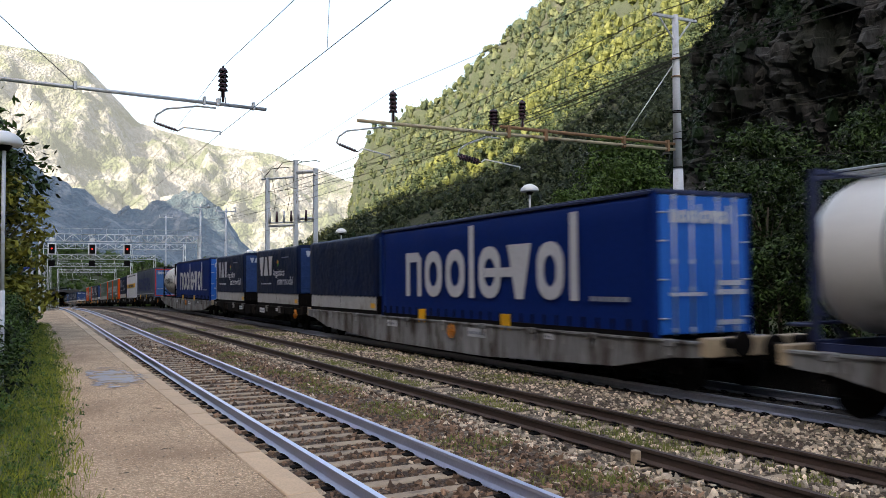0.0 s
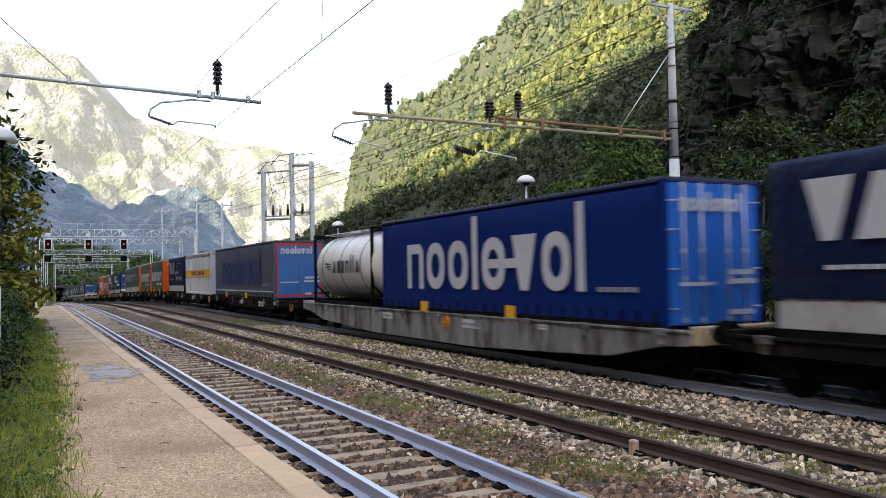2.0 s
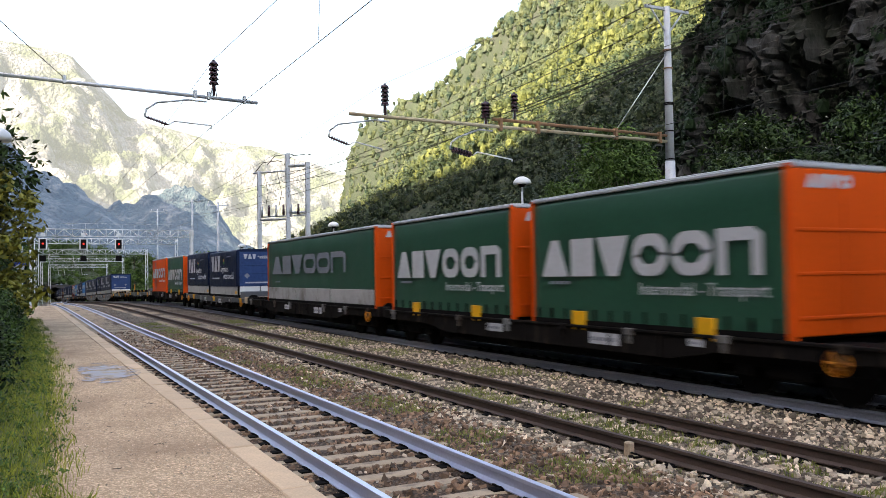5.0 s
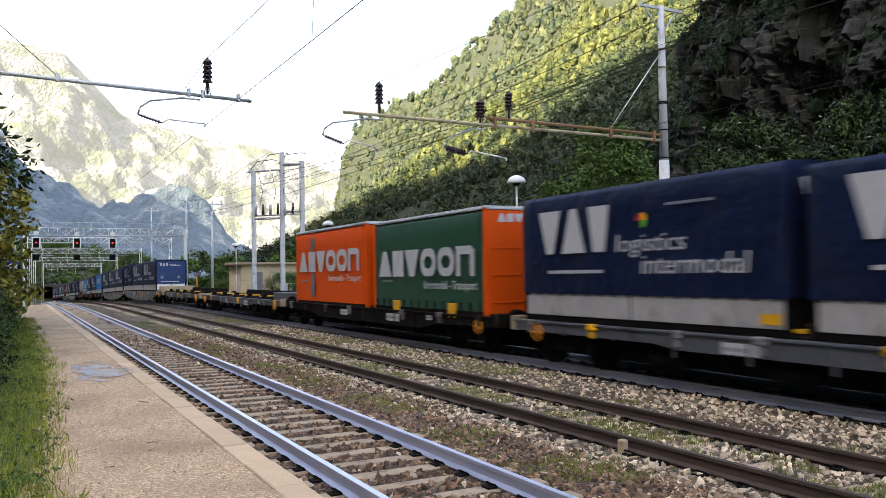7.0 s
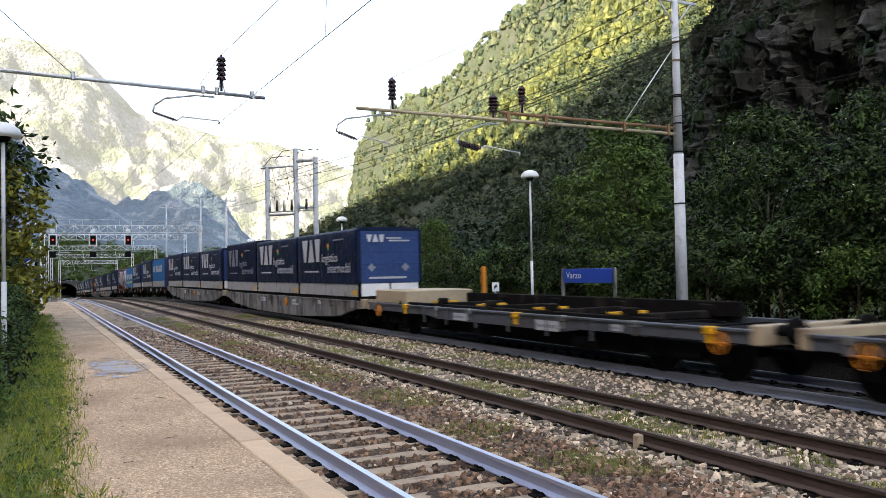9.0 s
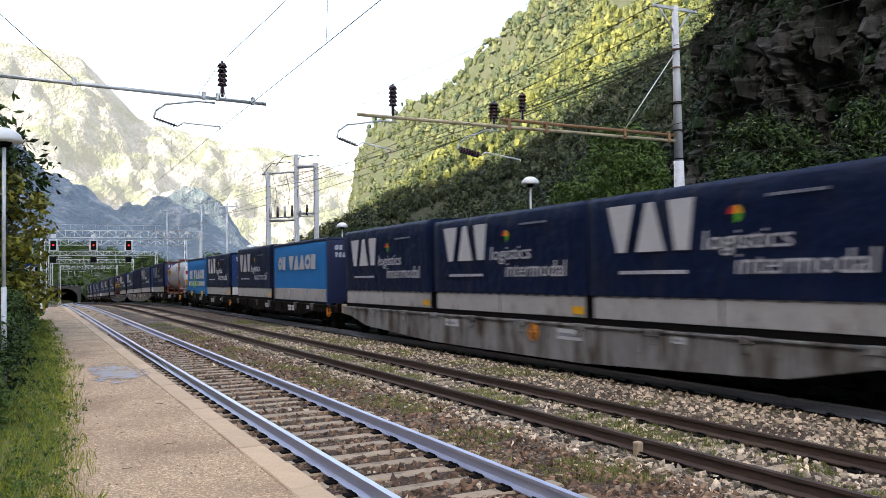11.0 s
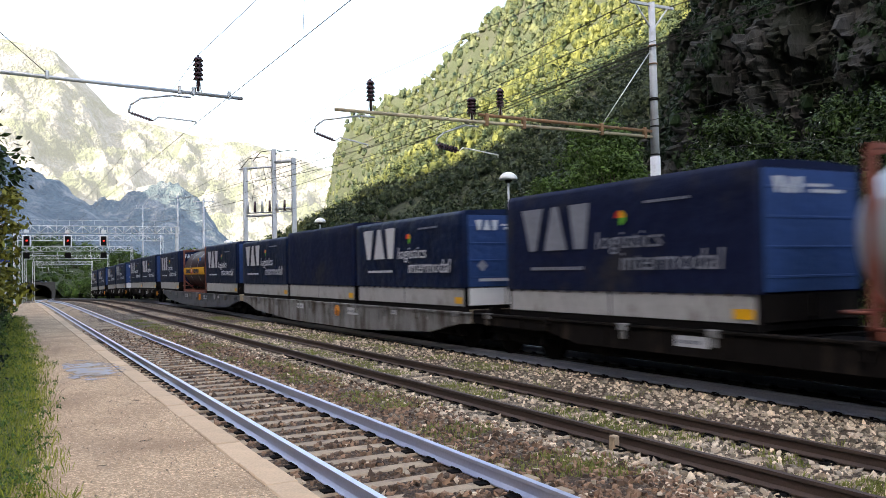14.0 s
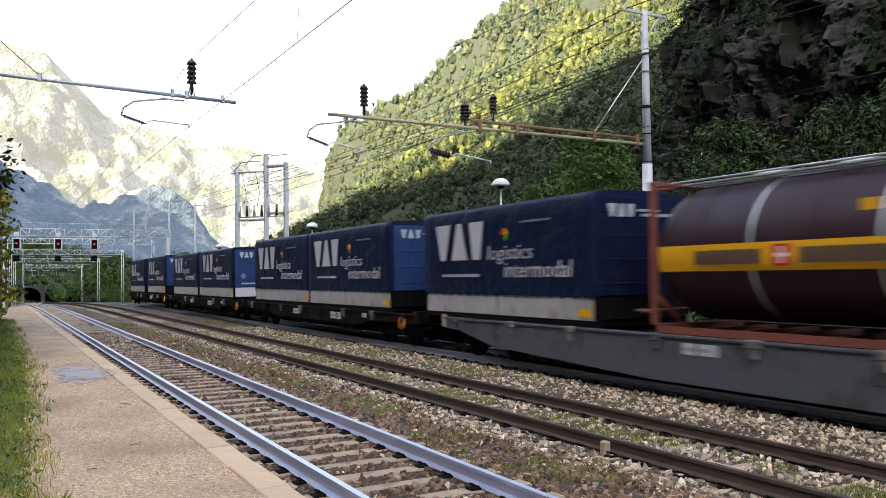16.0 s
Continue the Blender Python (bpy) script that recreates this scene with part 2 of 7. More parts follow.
# ---- mesh helpers ----
def part(name, bm, material, parent=None, label="", smooth=False):
    me = bpy.data.meshes.new(name)
    if smooth:
        for f in bm.faces:
            f.smooth = True
    bm.to_mesh(me)
    bm.free()
    for m in (material if isinstance(material, (list, tuple)) else (material,)):
        me.materials.append(m)
    ob = new(name, me)
    if parent:
        ob.parent = parent
    if label:
        ob["label"] = label
    return ob


def again(ob, m, parent=None):
    """One more piece on the same mesh."""
    o = new(ob.name.split(".")[0], ob.data)
    o.parent = parent or ob.parent
    o.matrix_basis = m
    if "label" in ob:
        o["label"] = ob["label"]
    return o


def box(bm, x0, x1, y0, y1, z0, z1, bevel=0.0, index=0):
    r = bmesh.ops.create_cube(bm, size=1, matrix=Matrix.Translation(((x0 + x1) / 2, (y0 + y1) / 2, (z0 + z1) / 2)) @ Matrix.Diagonal((x1 - x0, y1 - y0, z1 - z0, 1)))
    faces = {f for v in r["verts"] for f in v.link_faces}
    if bevel:
        edges = {e for v in r["verts"] for e in v.link_edges}
        made = bmesh.ops.bevel(bm, geom=list(edges), offset=bevel, segments=1, affect="EDGES")
        faces = {f for f in faces if f.is_valid} | set(made["faces"])
    for f in faces:
        f.material_index = index
    return bm


def rod(bm, a, b, r, r2=None, seg=10, index=0):
    a, b = Vector(a), Vector(b)
    d = b - a
    m = Matrix.Translation((a + b) / 2) @ d.to_track_quat("Z", "Y").to_matrix().to_4x4()
    res = bmesh.ops.create_cone(bm, cap_ends=True, segments=seg, radius1=r, radius2=r if r2 is None else r2, depth=d.length, matrix=m)
    for f in {f for v in res["verts"] for f in v.link_faces}:
        f.material_index = index
        f.smooth = len(f.verts) == 4
    return bm


def sweep(bm, line, section, closed=True):
    """A section (x, z pairs) carried along a line of points, kept upright."""
    rings = []
    for i, p in enumerate(line):
        a, b = Vector(line[max(i - 1, 0)]), Vector(line[min(i + 1, len(line) - 1)])
        d = (b - a).normalized()
        side = d.cross(Vector((0, 0, 1))).normalized()
        rings.append([bm.verts.new(Vector(p) + side * sx + Vector((0, 0, sz))) for sx, sz in section])
    n = len(section)
    for r0, r1 in zip(rings, rings[1:]):
        for i in range(n if closed else n - 1):
            bm.faces.new((r0[i], r0[(i + 1) % n], r1[(i + 1) % n], r1[i]))
    if closed:
        bm.faces.new(rings[0][::-1])
        bm.faces.new(rings[-1])
    bmesh.ops.recalc_face_normals(bm, faces=bm.faces)
    return bm


def thing(name, label, category, group="", kind="", at=None):
    ob = new(name)
    ob.empty_display_size = 0.2
    if at is not None:
        ob.matrix_basis = at
    return tagged(ob, label, category, group, kind)


def smooth_step(a, b, v):
    u = min(max((v - a) / (b - a), 0.0), 1.0)
    return u * u * (3 - 2 * u)


# ---- lie of the land ----
def grade(y):
    """Height of the rails: level through the station, then falling to the tunnel."""
    if y < 60:
        return 0.0
    if y < 100:
        return -0.022 * (y - 60) ** 2 / 80
    return -0.44 - 0.022 * (y - 100)


TRACKS = {"1": 3.83, "2": 7.63, "3": 11.9}
TUNNEL_Y = 300.0


def track_x(k, y):
    x = TRACKS[k]
    if k == "1":
        x += 6.0 * smooth_step(95, 235, y)
    if k == "2":
        x += 2.2 * smooth_step(120, 235, y)
    return x


# ---- ground and tracks ----
def ground():
    xs = [-6000, -2000, -600, -200, -80, -40, -20, -10, -5, -2, 0.2, 2.0, 14, 17, 22, 30, 40, 80, 200, 600, 2000, 6000]
    ys = [-6000, -1500, -400, -100, -40, -15, 0, 10, 20, 30, 40, 50, 60, 70, 80, 90, 100, 120, 150, 200, 300, 500, 900, 2000, 4500, 9000]
    bm = bmesh.new()
    grid = [[bm.verts.new((x, y, max(grade(y), -18) - (0.42 if 1.2 < x < 14.5 else 0.36))) for x in xs] for y in ys]
    for r0, r1 in zip(grid, grid[1:]):
        for i in range(len(xs) - 1):
            bm.faces.new((r0[i], r0[i + 1], r1[i + 1], r1[i]))
    tagged(part("ground", bm, M["earth"]), "bare earth and rough grass of the valley floor", "ground", kind="structure")


def ballast_z(x, y):
    z = -0.215 + 0.030 * noise.noise((x * 1.7, y * 1.7, 0)) + 0.02 * noise.noise((x * 5, y * 5, 3))
    near = min(abs(x - c) for c in TRACKS.values())
    return z + 0.024 * (1 - smooth_step(1.1, 1.5, abs(x - TRACKS["1"]))) + 0.03 * smooth_step(1.5, 1.9, near) + 0.014 * smooth_step(5.2, 6.2, x)


def ballast_bed():
    bm = bmesh.new()
    ys = [-12 + 0.25 * i for i in range(210)] + [40.5 + 2.5 * i for i in range(105)]
    xs = [1.9 + 0.25 * i for i in range(47)]
    rows = []
    for y in ys:
        row = []
        for x in xs:
            z = ballast_z(x, y)
            row.append(bm.verts.new((x + 4.0 * smooth_step(95, 235, y) * (1 - (x - 1.9) / 11.6), y, z + grade(y))))
        rows.append(row)
    for r0, r1 in zip(rows, rows[1:]):
        for i in range(len(xs) - 1):
            bm.faces.new((r0[i], r0[i + 1], r1[i + 1], r1[i]))
    bm.faces.ensure_lookup_table()
    for f in bm.faces:
        c = f.calc_center_median()
        # the strip under the train gets the painted shade
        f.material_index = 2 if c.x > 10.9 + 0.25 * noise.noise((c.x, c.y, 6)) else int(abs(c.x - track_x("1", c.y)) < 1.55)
    tagged(part("ballast", bm, [M["ballast"], M["rust_ballast"], M["shade_ballast"]], smooth=True), "brown and grey crushed stone ballast with rust stains", "ballast", kind="structure")


def loose_stones():
    """Single stones on the ballast where the eye stands nearest."""
    rng = np.random.default_rng(4)
    base = bmesh.new()
    bmesh.ops.create_cone(base, cap_ends=True, cap_tris=True, segments=4, radius1=1.1, radius2=0.8, depth=1.5)
    bmesh.ops.triangulate(base, faces=base.faces)
    v0 = np.array([v.co[:] for v in base.verts])
    f0 = np.array([[v.index for v in f.verts] for f in base.faces])
    base.free()
    for name, mat, n, light in (("ballast_stones", M["stone"], 28000, True), ("rusty_ballast_stones", M["rust_stone"], 15000, False)):
        y = 5.0 + 33 * rng.random(n) ** 1.7
        x = 2.75 + rng.random(n) * 8.2
        if not light:
            x = 2.85 + rng.random(n) * 3.6
        off1 = np.abs(x - TRACKS["1"])
        keep = (np.abs(off1 - 0.75) > 0.12) & (np.abs(np.abs(x - TRACKS["2"]) - 0.75) > 0.12) & (np.abs(np.abs(x - TRACKS["3"]) - 0.75) > 0.12)
        keep &= ~((off1 < 1.28) & (np.abs((y / 0.6) % 1 - 0.5) < 0.24))
        keep &= ~((np.abs(x - TRACKS["2"]) < 0.66) & (np.abs(((y - 0.2) / 0.6) % 1 - 0.0) < 0.2) & (rng.random(n) < 0.8))
        if light:
            keep &= ~((off1 < 2.2) & (rng.random(n) < 0.9))
        x, y = x[keep], y[keep]
        n = len(x)
        r = 0.017 + 0.032 * rng.random(n) ** 2.0
        shape = v0[None] * (0.65 + 0.7 * rng.random((n, len(v0), 1)))
        shape *= np.stack([0.8 + 0.5 * rng.random(n), 0.8 + 0.5 * rng.random(n), 0.5 + 0.4 * rng.random(n)], 1)[:, None]
        turn = rng.random(n) * 6.28
        ca, sa = np.cos(turn)[:, None], np.sin(turn)[:, None]
        tip = 0.5 * rng.normal(size=n)[:, None]
        shape = np.stack([shape[..., 0] * ca - shape[..., 1] * sa, shape[..., 0] * sa + shape[..., 1] * ca, shape[..., 2] + tip * shape[..., 0]], 2)
        pts = shape * r[:, None, None] + np.stack([x, y, np.array([ballast_z(u, v) for u, v in zip(x, y)]) + 0.012 * rng.random(n)], 1)[:, None]
        faces = (f0[None] + np.arange(n)[:, None, None] * len(v0)).reshape(-1, 3)
        me = bpy.data.meshes.new(name)
        me.from_pydata(pts.reshape(-1, 3).tolist(), [], faces.tolist())
        me.materials.append(mat)
        tagged(new(name, me), "loose angular ballast stones between the rails", "stones", kind="stuff")


RAIL = [(-0.036, 0.0), (0.036, 0.0), (0.036, -0.035), (0.010, -0.05), (0.009, -0.135), (0.075, -0.158), (0.075, -0.172),
        (-0.075, -0.172), (-0.075, -0.158), (-0.009, -0.135), (-0.010, -0.05), (-0.036, -0.035)]


SLEEPER_PHASE = {"1": 0.286, "2": 0.2, "3": 0.3}


def sleeper_mesh():
    bm = bmesh.new()
    box(bm, -1.3, 1.3, -0.12, 0.12, -0.36, -0.178, 0.02)
    for v in bm.verts:
        if v.co.z > -0.25 and abs(v.co.x) < 0.45:
            v.co.z -= 0.02
    return bm


def clip_mesh():
    """A bent spring clip on its plate."""
    bm = bmesh.new()
    pts = [(0, -0.05, -0.165), (0.03, -0.06, -0.14), (0.07, -0.05, -0.125), (0.08, 0, -0.12), (0.07, 0.05, -0.125), (0.03, 0.06, -0.14), (0, 0.05, -0.165)]
    for a, b in zip(pts, pts[1:]):
        rod(bm, a, b, 0.011, seg=5)
    box(bm, -0.01, 0.12, -0.07, 0.07, -0.178, -0.158)
    return bm


def track(k):
    shiny = k != "2"
    home = thing("track_" + k, "railway track with shiny steel rails on concrete sleepers" if shiny else "siding track with brown rusty rails on concrete sleepers", "railway track", kind="structure")
    for side in (-0.7525, 0.7525):
        bm = bmesh.new()
        ys = [-15] + [60 + 8 * i for i in range(30)]
        sweep(bm, [(track_x(k, y) + side, y, grade(y)) for y in ys], RAIL)
        part("rail", bm, M["rust"] if not shiny else M["steel"] if k == "1" else M["dull_steel"], home)
    near, far = [], []
    y = -6.0 + SLEEPER_PHASE[k]
    while y < TUNNEL_Y - 10:
        (near if y < 80 else far).append(y)
        y += 0.6
    sleeper_mat = M["shade_concrete"] if k == "3" else M["concrete"]
    first = part("sleeper", sleeper_mesh(), sleeper_mat, home)
    clip = part("clip", clip_mesh(), M["black"], first)
    low = 0.0 if k == "1" else -0.018
    first.matrix_basis = pose(track_x(k, near[0]), near[0], low)
    spots = [pose(s, 0, 0, 0, 0, r) for s, r in ((-0.83, 180), (-0.675, 0), (0.675, 180), (0.83, 0))]
    clip.matrix_basis = spots[0]
    for y in near[1:]:
        sl = again(first, pose(track_x(k, y), y, grade(y) + low, 0, 0, random.uniform(-0.6, 0.6)), home)
        if 5 < y < 32:
            for m in (spots if k == "1" else spots[::2] if y < 22 else []):
                again(clip, m, sl)
    bm = bmesh.new()
    for y in far:
        x = track_x(k, y)
        box(bm, x - 1.3, x + 1.3, y - 0.12, y + 0.12, grade(y) - 0.36, grade(y) - 0.188)
    tagged(part("far_sleepers", bm, sleeper_mat, home), kind="stuff")


PLAT, EDGE = 0.25, 2.285


def platform_near():
    home = thing("platform_1", "low gravel platform with pale stone edging and damp patches", "platform", kind="structure")
    bm = bmesh.new()
    ys = [-8 + 0.5 * i for i in range(150)]
    rows = []
    for y in ys:
        row = []
        for i in range(9):
            x = -0.6 + (EDGE - 0.305 + 0.6) * i / 8
            dip = 0.02 * math.exp(-((x - 1.6) ** 2 / 0.25 + (y - 17.7) ** 2 / 4.5))
            row.append(bm.verts.new((x, y, PLAT + 0.012 * noise.noise((x, y * 0.8, 1)) - dip)))
        rows.append(row)
    for r0, r1 in zip(rows, rows[1:]):
        for i in range(8):
            bm.faces.new((r0[i], r0[i + 1], r1[i + 1], r1[i]))
    part("gravel_surface", bm, M["platform"], home, smooth=True)
    bm = bmesh.new()
    box(bm, EDGE - 0.12, EDGE - 0.03, -8, 66, -0.4, PLAT - 0.13)
    part("retaining_wall", bm, M["coping"], home)
    bm = bmesh.new()
    box(bm, -0.145, 0.145, 0.008, 0.992, -0.12, 0, 0.012)
    first = part("coping_slab", bm, M["coping"], home)
    y = -8.0
    first.matrix_basis = pose(EDGE - 0.148, y, PLAT + 0.004)
    while y < 65:
        y += 1.0
        again(first, pose(EDGE - 0.148 + random.uniform(-0.008, 0.008), y, PLAT + 0.004 + random.uniform(-0.006, 0.006), 0, 0, random.uniform(-0.3, 0.3)), home)
    # shallow puddle; lilac in its base colour stands in for reflected sky
    m, n, l, b = node_material("puddle_water")
    tc, tex, mix = n.new("ShaderNodeTexCoord"), n.new("ShaderNodeTexNoise"), n.new("ShaderNodeMix")
    tex.inputs["Scale"].default_value, tex.inputs["Detail"].default_value, tex.inputs["Distortion"].default_value = 3.2, 5, 0.8
    mix.data_type = "RGBA"
    mr = n.new("ShaderNodeMapRange")
    mr.inputs["From Min"].default_value, mr.inputs["From Max"].default_value = 0.42, 0.58
    l.new(tc.outputs["Object"], tex.inputs["Vector"])
    l.new(tex.outputs["Fac"], mr.inputs["Value"])
    l.new(mr.outputs["Result"], mix.inputs["Factor"])
    mix.inputs["A"].default_value, mix.inputs["B"].default_value = (0.36, 0.25, 0.16, 1), (0.29, 0.28, 0.35, 1)
    l.new(mix.outputs["Result"], b.inputs["Base Color"])
    b.inputs["Roughness"].default_value = 0.35
    b.inputs["Specular IOR Level"].default_value = 0.2
    # the water thins out to its rim
    off, dist, thin, wet = n.new("ShaderNodeMapping"), n.new("ShaderNodeVectorMath"), n.new("ShaderNodeMapRange"), n.new("ShaderNodeMath")
    off.inputs["Location"].default_value, off.inputs["Scale"].default_value = (-1.50 / 0.68, -17.5 / 2.1, 0), (1 / 0.68, 1 / 2.1, 0)
    dist.operation = "LENGTH"
    l.new(tc.outputs["Object"], off.inputs["Vector"])
    l.new(off.outputs["Vector"], dist.inputs[0])
    wet.operation = "MULTIPLY_ADD"
    wet.inputs[1].default_value = -2.4
    l.new(tex.outputs["Fac"], wet.inputs[0])
    l.new(dist.outputs["Value"], wet.inputs[2])
    thin.inputs["From Min"].default_value, thin.inputs["From Max"].default_value = -0.72, -0.42
    thin.inputs["To Min"].default_value, thin.inputs["To Max"].default_value = 0.8, 0.0
    l.new(wet.outputs[0], thin.inputs["Value"])
    l.new(thin.outputs["Result"], b.inputs["Alpha"])
    bm = bmesh.new()
    for cx, cy, rx, ry, sd in ((1.50, 17.5, 0.60, 2.0, 5),):
        ring = []
        for i in range(48):
            a = 2 * math.pi * i / 48
            r = 1 + 0.42 * noise.noise((math.cos(a) * 1.6, math.sin(a) * 1.6, sd)) + 0.15 * noise.noise((math.cos(a) * 5, math.sin(a) * 5, sd))
            ring.append(bm.verts.new((cx + rx * r * math.cos(a), cy + ry * r * math.sin(a), PLAT + 0.013)))
        bm.faces.new(ring)
    tagged(part("puddle", bm, m), "shallow rain puddle on the gravel platform", "puddle", kind="structure")


def platform_far():
    home = thing("platform_2", "raised island platform with painted shade over its gravel", "platform", kind="structure")
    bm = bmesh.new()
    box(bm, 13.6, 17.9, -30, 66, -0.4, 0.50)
    part("platform_body", bm, M["shade_gravel"], home)
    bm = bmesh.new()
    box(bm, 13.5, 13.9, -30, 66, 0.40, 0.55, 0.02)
    part("edge_slab", bm, M["shade_gravel"], home)


def pebbles():
    rng = np.random.default_rng(6)
    n = 7000
    y, x = 5.5 + 22 * rng.random(n) ** 1.8, -0.1 + 2.1 * rng.random(n) ** 0.8
    r = 0.004 + 0.010 * rng.random(n) ** 3
    base = np.array([(1, 0, 0), (-0.8, 0.3, 0), (0, 1, 0.1), (0.1, -1, 0), (0, 0, 0.8), (0, 0, -0.8)])
    tri = np.array([(0, 2, 4), (2, 1, 4), (1, 3, 4), (3, 0, 4), (2, 0, 5), (1, 2, 5), (3, 1, 5), (0, 3, 5)])
    v = base[None] * (0.7 + 0.6 * rng.random((n, 6, 1))) * r[:, None, None] + np.stack([x, y, np.full(n, PLAT + 0.004)], 1)[:, None]
    me = bpy.data.meshes.new("pebbles")
    me.from_pydata(v.reshape(-1, 3).tolist(), [], (tri[None] + 6 * np.arange(n)[:, None, None]).reshape(-1, 3).tolist())
    me.materials.append(M["pebble"])
    tagged(new("pebbles", me), "small loose pebbles scattered on the platform", "pebbles", kind="stuff")
    for i in range(9):
        x, y, a, h = rng.uniform(0.4, 1.9), rng.uniform(6.5, 13), rng.uniform(0, 6.28), rng.uniform(0.06, 0.16)
        bm = bmesh.new()
        rod(bm, (x, y, PLAT + 0.008), (x + h * math.cos(a), y + h * math.sin(a), PLAT + 0.012), 0.004, 0.002, seg=5)
        rod(bm, (x + h * 0.5 * math.cos(a), y + h * 0.5 * math.sin(a), PLAT + 0.01), (x + h * 0.7 * math.cos(a + 0.6), y + h * 0.7 * math.sin(a + 0.6), PLAT + 0.012), 0.003, 0.001, seg=4)
        tagged(part("twig", bm, M["bark"]), "short dry brown twig on the platform", "twig", "twigs on the platform")


ground()
ballast_bed()
pebbles()
loose_stones()
for key in TRACKS:
    track(key)
platform_near()
platform_far()


# ---- mountains ----
def ramp(pairs, v):
    return float(np.interp(v, [p[0] for p in pairs], [p[1] for p in pairs]))


def fractal(x, y, size, seed=0.0):
    return noise.fractal((x / size, y / size, seed), 0.9, 2.0, 6)


CREST_R = [(-700, 90), (-220, 130), (0, 430), (500, 345), (752, 290), (809, 281), (905, 271), (985, 262), (1144, 258), (1263, 245), (1344, 222), (1404, 170), (1478, 100), (1560, 10), (1750, -12)]


def right_slope(x, y):
    foot = 30 + 0.02 * max(y, 0) + 8 * fractal(x, y, 80, 2) + (0.325 * y - 50) * smooth_step(430, 900, y)
    t = (x - foot) / (max(500, foot + 70) - foot)
    h = ramp(CREST_R, y) * (max(t, 0) ** 1.9 if t < 1 else 1 - 0.25 * (t - 1))
    h += (10 + 26 * min(max(t, 0), 1)) * fractal(x, y, 160, 7) * min(1, max(t, 0) * 6)
    wall = smooth_step(84, 112 + 10 * fractal(y, 0, 30, 3), x) * (1 - smooth_step(44, 86, y - 0.15 * x)) * smooth_step(-400, -120, y)
    h += wall * (62 + 34 * fractal(x, y, 40, 11) + 16 * fractal(x, y, 12, 13))
    return h + grade(min(y, 400)) * 0.6 - 0.5


def heightfield(name, xs, ys, fn, mat, label, category="mountain"):
    verts = [(x, y, fn(x, y)) for y in ys for x in xs]
    n = len(xs)
    faces = [(j * n + i, j * n + i + 1, (j + 1) * n + i + 1, (j + 1) * n + i) for j in range(len(ys) - 1) for i in range(n - 1)]
    me = bpy.data.meshes.new(name)
    me.from_pydata(verts, [], faces)
    me.materials.append(mat)
    for p in me.polygons:
        p.use_smooth = True
    return tagged(new(name, me), label, category, kind="structure")


def spread(a, b, n, power=1.0):
    return [a + (b - a) * (i / (n - 1)) ** power for i in range(n)]


heightfield("mountain_right", spread(22, 900, 150, 1.9), spread(-500, -40, 12) + spread(-20, 1800, 230, 1.8), right_slope, M["forest_floor"],
            "steep wooded mountainside with grey rock walls")

# Out-of-view ridge: crest heights set to shade the station and lower slope.
CREST_L = [(-900, 90), (-480, 140), (-310, 640), (0, 720), (37, 700), (65, 630), (144, 575), (203, 535), (306, 492), (500, 485), (750, 600), (1050, 700), (1300, 720), (1900, 830), (2350, 900), (2700, 300)]


def left_slope(x, y):
    top = -520
    t = (x + 45) / (top + 45)
    h = ramp(CREST_L, y) * (t if 0 <= t < 1 else max(0, 2 - t) if t >= 1 else 0)
    return h * (1 + 0.03 * fractal(x, y, 120, 5)) - 6 + grade(min(y, 400)) * 0.6


heightfield("mountain_left", spread(-1200, -30, 60), spread(-900, 2700, 145), left_slope, M["rock"], "dark left mountain, out of view, shaped to shade the valley floor")


# Crest lines trace the far mountain's shade edge, built as a darker spur.
SPUR_A = [(-420, 420), (-3, 246), (98, 184), (189, 123), (330, 20), (500, -30)]
SPUR_B = [(40, 60), (160, 175), (250, 226), (326, 270), (413, 280), (468, 246), (520, 200), (600, 110), (720, 10), (900, -30)]


def spur(x, y):
    h1 = (ramp(SPUR_A, x) + 16 * fractal(x, 0, 150, 2)) * max(0, 1 - abs(y - 1750) / 520)
    h2 = (ramp(SPUR_B, x) + 30 * fractal(x, 0, 120, 9)) * max(0, 1 - abs(y - 2500) / 520)
    return max(h1, h2, -30) * (1 + 0.22 * fractal(x, y, 110, 4)) - 10


# Dark base colour holds the shade; the blue glow added below is haze.
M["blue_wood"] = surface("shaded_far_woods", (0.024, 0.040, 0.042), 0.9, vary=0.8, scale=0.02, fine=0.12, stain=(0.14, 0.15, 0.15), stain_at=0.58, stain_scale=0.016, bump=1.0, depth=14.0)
heightfield("mountain_spur", spread(-420, 900, 170), spread(1230, 3050, 150), spur, M["blue_wood"], "far slope's shade built as a dark blue wooded spur")

SKYLINE = [(-30, 15), (-6, 15), (0.3, 14.9), (2.9, 14.3), (4.9, 12.4), (6.3, 11.0), (8.4, 10.2), (12, 9.5), (15, 9.2), (18.1, 8.2), (20, 7.4), (24, 7), (40, 6)]


def far_range(x, y):
    turn = math.degrees(math.atan2(x, y))
    r = math.hypot(x, y)
    top = math.tan(radians(ramp(SKYLINE, turn))) * 4600
    u = (r - 2900) / (4600 - 2900)
    h = top * (u ** 1.15 if 0 < u < 1 else 0 if u <= 0 else max(0.0, 1 - 0.8 * (u - 1)))
    ridge = 1 - abs(fractal(x, y, 520, 6)) * 2
    return h * (1 + 0.02 * fractal(x, y, 300, 1)) + (150 * (ridge - 0.6) + 70 * (0.5 - abs(fractal(x, y, 170, 16))) + 25 * fractal(x, y, 60, 17)) * min(1, max(u, 0) * 3) * (1 - smooth_step(0.8, 1.0, u)) - 25


